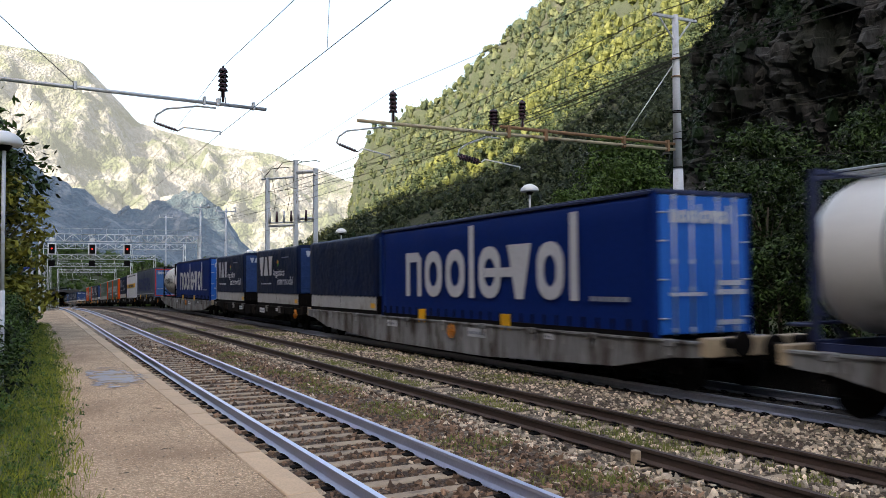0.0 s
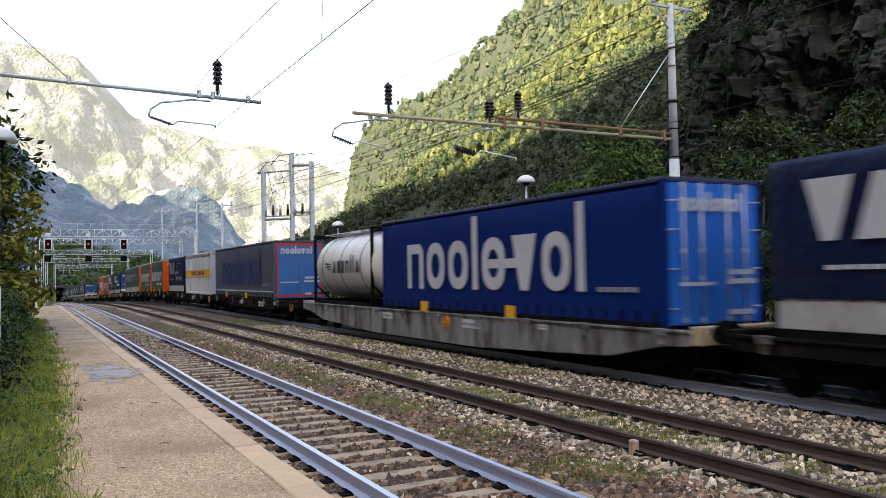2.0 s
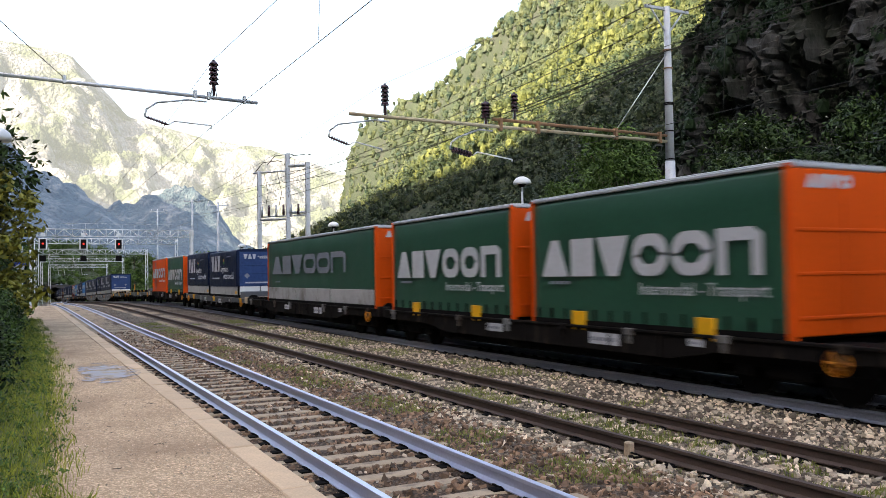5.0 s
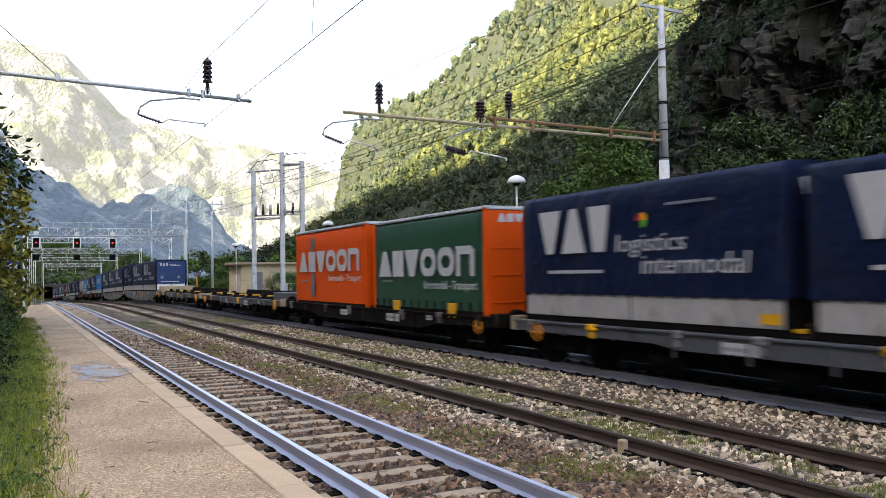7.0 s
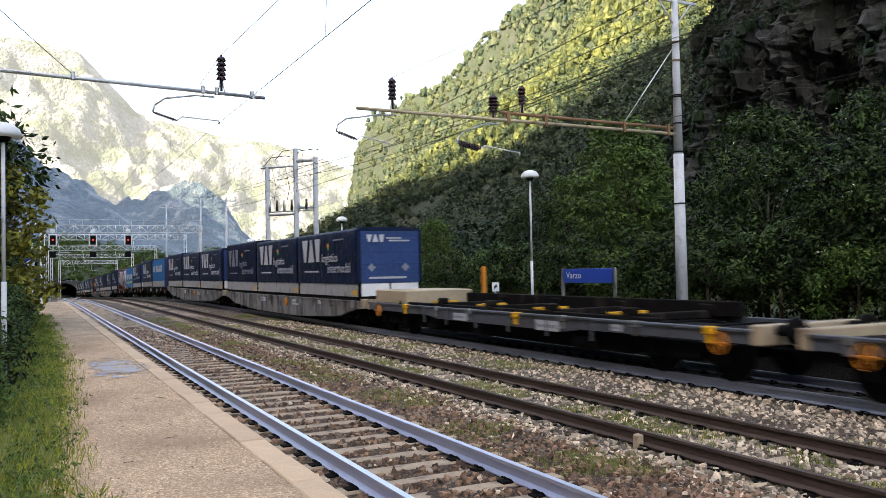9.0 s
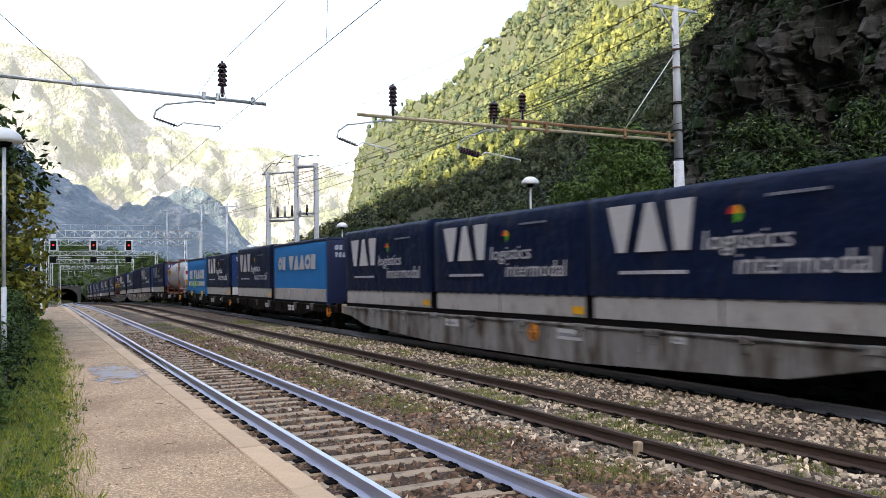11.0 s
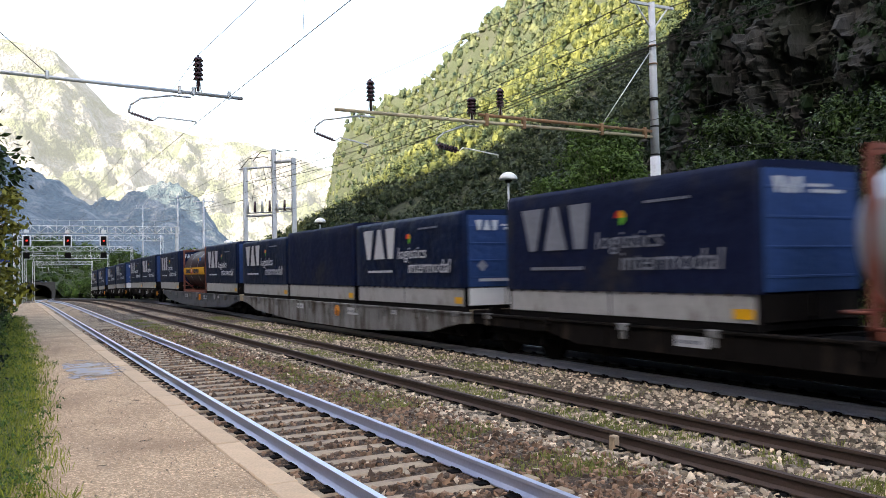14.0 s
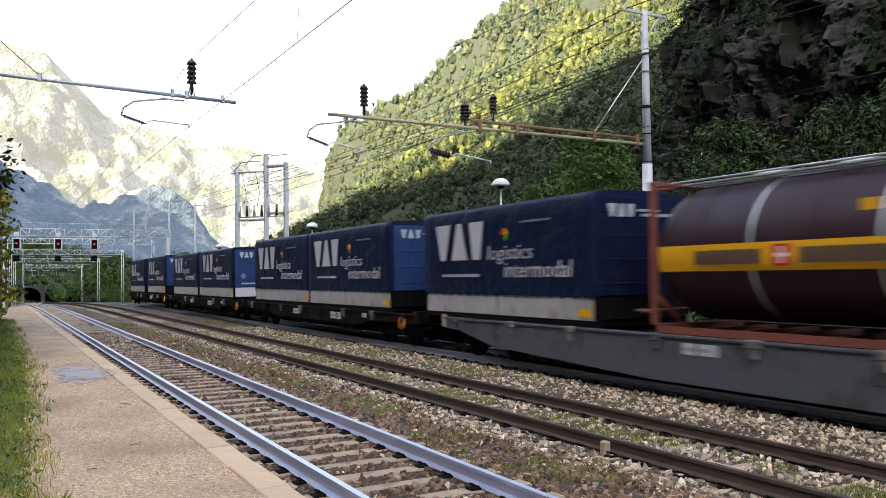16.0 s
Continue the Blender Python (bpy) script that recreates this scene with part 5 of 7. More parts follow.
def shift(t):
    """How far the train has run by then."""
    return 21.763 * t + 0.0391 * t * t - 0.000245 * t ** 3


TRAIN = []          # (thing, its place along the train)


def put(ob, s):
    TRAIN.append((ob, s))
    return ob


def make_train():
    lab = "%s container wagon with %s, rolling on the far track"
    grey, brown = "grey deep-bellied", "brown low-sided"
    belly24 = wagon(23.3, "belly", lab % (grey, "rust streaks"), 1)
    belly_dim = wagon(23.3, "belly", lab % ("slate deep-bellied", "grimy flanks"), 6, dim=True)
    skel18 = wagon(17.9, "skel", lab % (brown, "locking brackets"), 2)
    skel19 = wagon(19.2, "skel", lab % (brown, "white plates"), 3)
    pocket = wagon(17.6, "pocket", "empty brown pocket wagon with yellow stands and slate end box", 4)
    pocket_far = wagon(17.6, "pocket", "empty brown pocket wagon with yellow fittings and beige end box", 5, True)
    used = set()
    for s, kind in ((-14.0, belly24), (10.75, belly24), (34.8, skel19), (54.6, belly24), (78.7, skel18), (97.2, skel19), (116.9, skel18), (135.1, skel18), (153.4, pocket), (171.6, skel18),
                    (190.2, pocket), (208.5, pocket_far), (226.5, belly24), (250.4, belly24), (274.2, skel18), (292.4, skel18), (310.8, skel19), (329.8, belly24), (353.4, belly_dim),
                    (378.2, skel18), (397.0, skel19), (416.6, skel19)):
        put(copy_thing(kind, Matrix()) if kind in used else kind, s)
        used.add(kind)
    # tarpaulin bodies
    d = "navy tarpaulin swap body with grey drop sides and pale lettering"
    a = tarp_body(7.4, label=d, top=3.66)
    b = tarp_body(7.4, label="dusty navy tarpaulin swap body with grey drop sides", tarp="old_tarp", mark="letter_dim", seed=7.0, panel="panel", tail_white=False)
    c = tarp_body(7.4, label="plain dark tarpaulin swap body with pale drop sides", logo=False, tarp="old_tarp", seed=4.0, tail_white=False)
    e = tarp_body(7.4, label="navy tarpaulin swap body with dark end and pale drop sides", seed=11.0, tail_white=False, end="old_tarp")
    f = tarp_body(7.4, label="faded blue tarpaulin swap body with light painted into its end", seed=15.0, tail_white=False)
    g = tarp_body(7.4, label="plain blue tarpaulin swap body with pale drop sides", logo=False, seed=19.0, tail_white=False)
    used = set()
    for s, kind in ((26.15, g), (35.3, f), (45.6, f), (107.8, b), (155.15, a), (162.95, e), (226.9, a), (234.35, a), (241.8, b), (250.6, a), (258.1, a), (265.75, e), (283.9, e), (293.3, a), (320.8, b),
                    (330.3, a), (337.95, c), (345.45, a), (354.05, f), (370.2, e), (379.9, f), (387.3, f), (398.7, a), (406.9, a), (417.4, f), (426.4, e)):
        put(copy_thing(kind, Matrix()) if kind in used else kind, s)
        used.add(kind)
    # long curtain bodies
    n1 = put(long_blue("long blue curtain-sided swap body with pale block mark"), 12.12)
    put(copy_thing(n1, Matrix()), 55.45)
    put(long_blue("long grey curtain-sided swap body with blue door end", "greycurtain", "letter_blue", "mid_blue_door", "letter_dark", True), 82.6)
    # tanks
    put(tank_body(8.6, "white_tank", "frame_navy", "white tank swap body in a navy steel frame", posts=(0.7, 8.0)), 0.62)
    t = put(tank_body(7.9, "white_tank", "black", "white banded tank swap body with black lettering bars", posts=(1.2, 7.45)), 68.95)
    shapes("company_mark", [[(0, 0.32), (0.7, 0.32), (0.7, 0.36), (0.1, 0.4)], [(0.1, 0.22), (0.7, 0.22), (0.7, 0.27), (0.2, 0.29)], [(0.2, 0.12), (0.7, 0.12), (0.7, 0.17), (0.3, 0.19)]] + marks("assnlla", 0.9, 0, 0.45, 0.36, 0.16, 0.1), M["letter_dark"], t, SIDE, (-1.262, 6.0, 2.2), "plain dark blocks of a company mark")
    t = put(tank_body(9.0, "silver_tank", "frame_rust", "silver tank swap body in a red-brown frame with a ladder", posts=(2.2, 8.25), foot="tank_foot", ladder=True), 310.65)
    shapes("dark_marking", [bar(0.0, 0.42, 0.42 - 0.11 * i, 0.47 - 0.11 * i) for i in range(4)] + [[(-0.2, -0.62), (0.75, -0.42), (0.75, -0.34), (-0.2, -0.54)]], M["letter_dim"], t, FRONT, (0.0, 0.012, 2.75))
    shapes("hazard_label", [bar(0, 0.4, 0, 0.12)], M["yellow"], t, FRONT, (-0.45, 0.03, 2.85))
    shapes("dark_marking", [bar(0.1 * (i % 2), 0.55, 0.36 - 0.12 * i, 0.43 - 0.12 * i) for i in range(4)], M["letter_dim"], t, SIDE, (-1.19, 3.55, 2.75))
    shapes("hazard_label", [bar(0, 0.5, 0, 0.2), bar(0.75, 1.0, 0.0, 0.17)], M["yellow"], t, SIDE, (-1.225, 3.75, 2.48))
    shapes("orange_plate", [bar(0, 1.5, 0, 0.42)], M["yellow"], t, SIDE, (-1.225, 7.8, 2.6))
    shapes("dark_marking", [bar(0.2 + 0.17 * i, 0.33 + 0.17 * i, 0.1, 0.32) for i in range(7)], M["letter_dark"], t, SIDE, (-1.232, 7.8, 2.6))
    for z, mat in ((2.9, "white"), (2.55, "red"), (2.2, "white"), (1.85, "yellow")):
        shapes("warning_plate", [bar(0, 0.26, 0, 0.26)], M[mat], t, FRONT, (-1.0, 0.22, z))
    put(tank_body(7.5, "brown_tank", "frame_rust", "dark brown tank swap body with an orange band", ("yellow", 0.6, 6.9), (2.12, 2.56), posts=(0.4, 7.1)), 361.5)
    t = TRAIN[-1][0]
    shapes("dark_marking", [bar(0.9 + 0.2 * i, 1.06 + 0.2 * i, 0.1, 0.34) for i in range(7)] + [bar(3.0 + 0.2 * i, 3.16 + 0.2 * i, 0.1, 0.34) for i in range(9)], M["letter_dark"], t, SIDE, (-1.275, 6.9, 2.12))
    shapes("emblem", [bar(2.5, 2.82, 0.06, 0.4)], M["red"], t, SIDE, (-1.275, 6.9, 2.12))
    shapes("emblem_cross", [bar(2.63, 2.69, 0.1, 0.36), bar(2.55, 2.62, 0.2, 0.26), bar(2.7, 2.77, 0.2, 0.26)], M["white"], t, SIDE, (-1.281, 6.9, 2.12))
    shapes("warning_plate", [bar(3.9, 4.2, 0.75, 1.0)], M["yellow"], t, SIDE, (-1.12, 6.9, 2.12))
    shapes("warning_plate", [bar(4.35, 4.75, 0.72, 1.05)], M["sky_blue"], t, SIDE, (-1.12, 6.9, 2.12))
    # box with ribs
    put(silo_body(9.15, "white ribbed bulk container with an orange band"), 97.95)
    # short curtain bodies
    g = put(short_curtain(7.3, 3.82, "green", "orange", "dark green curtain swap body with orange end doors"), 118.6)
    put(copy_thing(g, Matrix()), 126.7)
    put(short_curtain(13.6, 3.82, "green", "orange", "long dark green curtain swap body with orange corner posts", "letter_dim", True), 135.35)
    put(copy_thing(g, Matrix()), 172.15)
    o = put(short_curtain(7.8, 3.92, "orange", "orange", "bright orange box swap body with white block mark"), 180.1)
    for v0, v1, tip in ((3.10, 3.46, 3.66), (2.18, 1.42, 1.2)):
        shapes("grey_arrow", [[(1.48, v0), (1.9, v0), (1.9, v1), (1.48, v1)], [(1.36, v1), (2.02, v1), (1.69, tip)]], M["arrow_grey"], o, SIDE, (-HALF - 0.028, 7.25, 0))
    # light blue bodies
    w1 = put(short_blue(8.2, 3.72, "light blue curtain swap body with a navy end", False), 275.35)
    put(short_blue(7.32, 3.62, "light blue curtain swap body with a green emblem", True), 301.0)


def short_blue(L, top, label, second):
    h = curtain_body(L, top, "sky_blue", "frame_navy", label, "frame_navy", 8.0, rods=False, frame_mat="sky_blue" if second else "frame_navy", skirt=second, pocket=(0.25, 0.8) if second else ())
    x = -HALF - 0.028
    v = 2.15 if second else 2.46
    mark_blocks(marks("os", 0, 0, 0.62, 0.62, 0.08, 0.19, 0.1) + marks("vaaos", 1.75, 0, 0.62, 0.78, 0.06, 0.19, 0.1), M["letter"], h, SIDE, (x, L - 1.0, v))
    if second:
        shapes("pale_stripe", [bar(0, 6.2, 0, 0.3)], M["letter"], h, SIDE, (x, L - 0.75, 1.66))
        shapes("green_marking", [bar(0.5 + 0.3 * i, 0.74 + 0.3 * i, 0.05, 0.25) for i in range(4)] + [bar(2.8 + 0.3 * i, 3.04 + 0.3 * i, 0.05, 0.25) for i in range(4)] + [bar(1.9, 2.6, -0.16, 0.0), bar(1.9, 2.6, 0.38, 0.54), bar(2.1, 2.4, 0.0, 0.38)], M["letter_green"], h, SIDE, (x - 0.009, L - 0.9, 1.66))
    else:
        for i in range(3):
            bm = bmesh.new()
            box(bm, -HALF - 0.016, -HALF + 0.02, 0.2 + (L - 0.3) / 3 * i, (L - 0.3) / 3 * (i + 1) + 0.1, 1.1, 1.62, 0.01)
            part("drop_side", bm, M["panel"], h)
        shapes("end_mark", marks("os", 0, 0.3, 0.2, 0.16, 0.03, 0.06, 0.1) + marks("vaaos", 0.5, 0.3, 0.2, 0.22, 0.03, 0.06, 0.1) + marks("tsaosnost", 0, 0, 0.2, 0.14, 0.03, 0.05, 0.1), M["letter"], h, FRONT, (-0.95, -0.012, 2.9))
    return h


make_train()


# ---- overhead line, signals and lamps ----
M["pole"] = surface("pole_paint", (0.60, 0.62, 0.66), 0.55, vary=0.12, scale=1.5, fine=18, stain=(0.36, 0.35, 0.35), stain_at=0.64, stain_scale=2.5, bump=0.1)
M["insulator"] = surface("brown_porcelain", (0.045, 0.02, 0.03), 0.18, vary=0.2, scale=6, fine=30, bump=0)
M["tube_beige"] = surface("beige_tube", (0.50, 0.42, 0.28), 0.55, vary=0.15, scale=2, fine=20, stain=(0.25, 0.15, 0.08), stain_at=0.6)
M["tube_rust"] = surface("rusty_tube", (0.26, 0.14, 0.07), 0.7, vary=0.25, scale=2, fine=20)
M["wire"] = surface("dark_wire", (0.03, 0.028, 0.026), 0.6, metal=0.3, bump=0)
M["sign_blue"] = surface("sign_blue_enamel", (0.012, 0.07, 0.44), 0.35, vary=0.06, scale=2, fine=12, bump=0)
M["stucco"] = surface("ochre_stucco", (0.62, 0.50, 0.33), 0.9, vary=0.12, scale=0.8, fine=20, stain=(0.42, 0.34, 0.24), stain_at=0.6)
M["roof_tan"] = surface("tan_roof_slab", (0.36, 0.27, 0.19), 0.9, vary=0.15, scale=1, fine=15)
m_, n_, l_, b_ = node_material("red_signal_light")
b_.inputs["Base Color"].default_value = (0.6, 0.01, 0.01, 1)
b_.inputs["Emission Color"].default_value, b_.inputs["Emission Strength"].default_value = (1.0, 0.04, 0.03, 1), 0.45
M["signal_red"] = m_
MY = 18.66      # chainage of the overhead-line mast


def insulator(parent, x, y, z0, z1, r=0.085):
    bm = bmesh.new()
    n = 5
    rod(bm, (x, y, z0), (x, y, z1), 0.03, seg=8)
    for i in range(n):
        z = z0 + (z1 - z0) * (0.38 + 0.52 * i / (n - 1))
        rod(bm, (x, y, z - 0.05), (x, y, z + 0.035), r * 1.35, r * 0.8, seg=14)
    part("insulator", bm, M["insulator"], parent, "dark brown ribbed insulator")
    bm = bmesh.new()
    for s in (-1, 1):
        rod(bm, (x + 0.07 * s, y, z0 - 0.06), (x + 0.02 * s, y, z0 + (z1 - z0) * 0.36), 0.013, seg=5)
    part("insulator_clamp", bm, M["galv"], parent)


def bent_tube(parent, name, pts, r, mat, label=""):
    bm = bmesh.new()
    for a, b in zip(pts, pts[1:]):
        rod(bm, a, b, r, seg=8)
    for p in pts[1:-1]:
        bmesh.ops.create_uvsphere(bm, u_segments=8, v_segments=5, radius=r, matrix=Matrix.Translation(p))
    return part(name, bm, mat, parent, label)


def lying_insulator(parent, a, b, r=0.05):
    bm = bmesh.new()
    a, b = Vector(a), Vector(b)
    rod(bm, a, b, 0.02, seg=6)
    for i in range(7):
        p = a.lerp(b, 0.15 + 0.7 * i / 6)
        d = (b - a).normalized() * 0.012
        rod(bm, p - d, p + d, r, seg=12)
    part("rod_insulator", bm, M["insulator"], parent)


def register(parent, x_top, z_top, x_bend, z_bend, x_ins, z_ins, x_end, z_end, big=0.05):
    """The bent steady arm below a bracket, its insulator and the arm that holds the contact wire."""
    y = MY
    bent_tube(parent, "drop_arm", [(x_top + 0.4, y, z_top), (x_top, y, z_top + 0.01), (x_bend + 0.25, y, z_bend + 0.32), (x_bend + 0.04, y, z_bend + 0.16), (x_bend, y, z_bend)], 0.022, M["galv"])
    lying_insulator(parent, (x_bend, y, z_bend), (x_ins, y, z_ins), big)
    bent_tube(parent, "steady_arm", [(x_ins, y, z_ins), (x_ins + 0.12, y, z_ins + 0.09), (x_end, y, z_end), (x_end, y, z_end - 0.07)], 0.018, M["white"])


def overhead_right():
    home = thing("overhead_line_mast", "pale steel overhead-line mast with long tubular bracket and insulators", "catenary mast")
    x = 17.34
    bm = bmesh.new()
    rod(bm, (x, MY, 0.45), (x, MY, 5.4), 0.175, 0.15, seg=18)
    rod(bm, (x, MY, 5.4), (x, MY, 10.1), 0.135, 0.095, seg=18)
    part("pole", bm, M["pole"], home)
    for z in (3.9, 5.45, 6.3, 7.1, 7.15, 8.2, 8.75):
        bm = bmesh.new()
        rod(bm, (x, MY, z), (x, MY, z + 0.035), 0.18 if z < 5 else 0.15, seg=18)
        part("pole_band", bm, M["black"] if z < 8 else M["tube_rust"], home)
    bm = bmesh.new()
    box(bm, x - 0.85, x + 0.85, MY - 0.04, MY + 0.04, 9.98, 10.06)
    for s in (-1, 1):
        rod(bm, (x + 0.62 * s, MY, 9.98), (x + 0.1 * s, MY, 9.35), 0.03, seg=6)
    part("top_bracket", bm, M["pole"], home)
    bent_tube(home, "lower_tube", [(x - 0.1, MY, 6.0), (7.1, MY, 6.05)], 0.045, M["tube_beige"], "long beige bracket tube")
    bent_tube(home, "upper_tube", [(x - 0.1, MY, 6.17), (11.15, MY, 6.22)], 0.045, M["tube_rust"], "rusty upper bracket tube")
    for cx in (16.95, 15.3, 12.6, 11.4):
        bm = bmesh.new()
        box(bm, cx - 0.05, cx + 0.05, MY - 0.06, MY + 0.06, 5.93, 6.27, 0.01)
        part("tube_clamp", bm, M["tube_rust"], home)
    bent_tube(home, "stay_rod", [(x - 0.1, MY, 8.6), (15.3, MY, 6.2)], 0.018, M["galv"])
    insulator(home, 8.05, MY, 6.08, 6.88)
    insulator(home, 10.95, MY, 6.02, 6.68, 0.10)
    insulator(home, 11.85, MY, 6.24, 7.0)
    register(home, 7.75, 5.93, 6.57, 5.45, 7.1, 5.28, 7.95, 5.23)
    register(home, 10.75, 5.9, 9.86, 5.35, 10.55, 5.22, 11.75, 5.17, 0.085)


def overhead_left():
    home = thing("overhead_line_bracket", "pale overhead-line mast with a grey tubular bracket over the first track", "catenary mast")
    bm = bmesh.new()
    rod(bm, (-1.7, MY, 0.2), (-1.7, MY, 8.6), 0.19, 0.13, seg=14)
    part("pole", bm, M["pole"], home)
    bent_tube(home, "bracket_tube", [(-1.7, MY, 6.30), (4.85, MY, 6.12)], 0.042, M["galv"], "long grey bracket tube")
    for cx in (0.8, 3.45, 3.75, 4.55):
        bm = bmesh.new()
        z = 6.30 - 0.0275 * (cx + 1.7)
        box(bm, cx - 0.035, cx + 0.035, MY - 0.05, MY + 0.05, z - 0.05, z + 0.13, 0.01)
        part("tube_clamp", bm, M["galv"], home)
    insulator(home, 3.86, MY, 6.2, 7.02)
    register(home, 3.3, 6.05, 2.38, 5.62, 2.88, 5.47, 3.8, 5.52)


def wire(name, pts, r=0.0065, label="thin overhead wire strung along the tracks", mat="wire", category="wire"):
    bm = bmesh.new()
    pts = [Vector(p) for p in pts]
    rings = []
    for i, p in enumerate(pts):
        d = (pts[min(i + 1, len(pts) - 1)] - pts[max(i - 1, 0)]).normalized()
        u = d.orthogonal().normalized() if abs(d.z) > 0.95 else d.cross(Vector((0, 0, 1))).normalized()
        w = d.cross(u)
        rings.append([bm.verts.new(p + (u * math.cos(a) + w * math.sin(a)) * r) for a in (0, 1.257, 2.513, 3.77, 5.027)])
    for a, b in zip(rings, rings[1:]):
        for i in range(5):
            bm.faces.new((a[i], a[(i + 1) % 5], b[(i + 1) % 5], b[i]))
    return tagged(part(name, bm, M[mat]), label, category)


def sag(a, b, depth, n=14):
    a, b = Vector(a), Vector(b)
    return [a.lerp(b, i / n) - Vector((0, 0, 4 * depth * (i / n) * (1 - i / n))) for i in range(n + 1)]


def catenary():
    for k, xm, zm, xc, zc in (("1", 3.86, 7.02, 3.8, 5.48), ("2", 8.05, 6.88, 7.95, 5.18), ("3", 11.85, 7.0, 11.75, 5.12)):
        for y0, y1 in ((-41, MY), (MY, 78), (78, 150), (150, 225)):
            wire("messenger_wire", sag((track_x(k, y0) + xm - TRACKS[k], y0, zm + grade(y0)), (track_x(k, y1) + xm - TRACKS[k], y1, zm + grade(y1)), 0.7), 0.0065)
            wire("contact_wire", sag((track_x(k, y0) + xc - TRACKS[k], y0, zc + grade(y0)), (track_x(k, y1) + xc - TRACKS[k], y1, zc + grade(y1)), 0.05), 0.0065)
            n = 8
            for i in range(1, n):
                u = i / n
                y = y0 + (y1 - y0) * u
                if 2 < y < 70:
                    zt = zm - 4 * 0.7 * u * (1 - u)
                    wire("dropper_wire", [(xm * (1 - 0.0) , y, zt), (xc, y, zc)], 0.004, "thin vertical dropper between overhead wires")
    for x, z in ((16.6, 10.06), (18.05, 10.06), (17.2, 8.72)):
        wire("feeder_wire", sag((x, -45, z), (x, MY, z), 0.9), 0.017)
        wire("feeder_wire", sag((x, MY, z), (16.4 + 0.3 * (x - 17), 90, z + 0.2), 1.0), 0.017)
    wire("feeder_wire", sag((17.2, MY, 8.65), (16.5, 55.4, 9.4), 0.5), 0.017)
    wire("feeder_wire", sag((17.2, MY, 8.55), (15.0, 57.3, 8.6), 0.7), 0.017)
    wire("stay_wire", sag((17.3, MY, 8.7), (12.4, 18.9, 6.25), 0.05), 0.009)
    wire("stay_wire", sag((17.3, MY, 8.6), (12.9, 18.9, 6.2), 0.05), 0.009)
    wire("cross_wire", sag((17.5, MY, 5.55), (33, 6, 6.6), 0.1), 0.009)
    wire("stay_wire", sag((0.8, MY, 6.3), (-1.62, MY, 8.5), 0.02), 0.009)


def lattice(parent, name, a, b, depth, mat, r=0.035, bays=14, width=0.35):
    a, b = Vector(a), Vector(b)
    bm = bmesh.new()
    for dy in (-width / 2, width / 2):
        for dz in (0, depth):
            o = Vector((0, dy, dz))
            rod(bm, a + o, b + o, r, seg=5)
        for i in range(bays):
            p, q = a.lerp(b, i / bays), a.lerp(b, (i + 1) / bays)
            up, dn = Vector((0, dy, depth)), Vector((0, dy, 0))
            rod(bm, p + (dn if i % 2 else up), q + (up if i % 2 else dn), r * 0.7, seg=4)
            rod(bm, q + dn, q + up, r * 0.6, seg=4)
    return part(name, bm, mat, parent)


def signal_gantry():
    g = grade(78)
    home = thing("signal_gantry", "grey lattice signal gantry spanning the tracks", "signal gantry")
    lattice(home, "truss_beam", (0.6, 78, 5.9), (14.2, 78, 5.9), 0.62, M["white"], 0.034, 20)
    for x in (0.75, 14.0):
        for dy in (-0.2, 0.2):
            bm = bmesh.new()
            box(bm, x - 0.09, x + 0.09, 78 + dy - 0.06, 78 + dy + 0.06, g - 0.4, 6.5)
            part("gantry_leg", bm, M["white"], home)
    bm = bmesh.new()
    for x in range(1, 15):
        rod(bm, (x, 77.6, 5.95), (x, 77.6, 7.0), 0.015, seg=4)
    rod(bm, (0.6, 77.6, 7.0), (14.2, 77.6, 7.0), 0.018, seg=4)
    part("railing", bm, M["galv"], home)
    sig = thing("rail_signal", "dark signal head with white rim showing red", "railway signal", "signals on the gantry")
    bm = bmesh.new()
    box(bm, -0.34, 0.34, -0.10, 0.04, -0.50, 0.50, 0.05)
    part("rim", bm, M["white"], sig)
    bm = bmesh.new()
    box(bm, -0.23, 0.23, -0.125, -0.098, -0.41, 0.41, 0.01)
    part("head", bm, M["black"], sig)
    bm = bmesh.new()
    rod(bm, (0, -0.16, 0.02), (0, -0.12, 0.02), 0.075, seg=18)
    part("lamp", bm, M["signal_red"], sig, "glowing red signal lamp")
    bm = bmesh.new()
    box(bm, -0.2, 0.2, -0.15, 0.1, 0.62, 0.95, 0.02)
    part("top_plate", bm, M["white"], sig)
    bm = bmesh.new()
    rod(bm, (0, 0.06, -1.2), (0, 0.06, 1.2), 0.04, seg=6)
    part("hanger", bm, M["galv"], sig)
    bm = bmesh.new()
    box(bm, -0.25, 0.25, -0.1, 0.08, -1.5, -1.0, 0.03)
    part("lower_box", bm, M["black"], sig)
    for i, x in enumerate((1.67, 4.85, 7.73)):
        m = pose(x, 77.75, 5.22)
        if i:
            copy_thing(sig, m)
        else:
            sig.matrix_basis = m


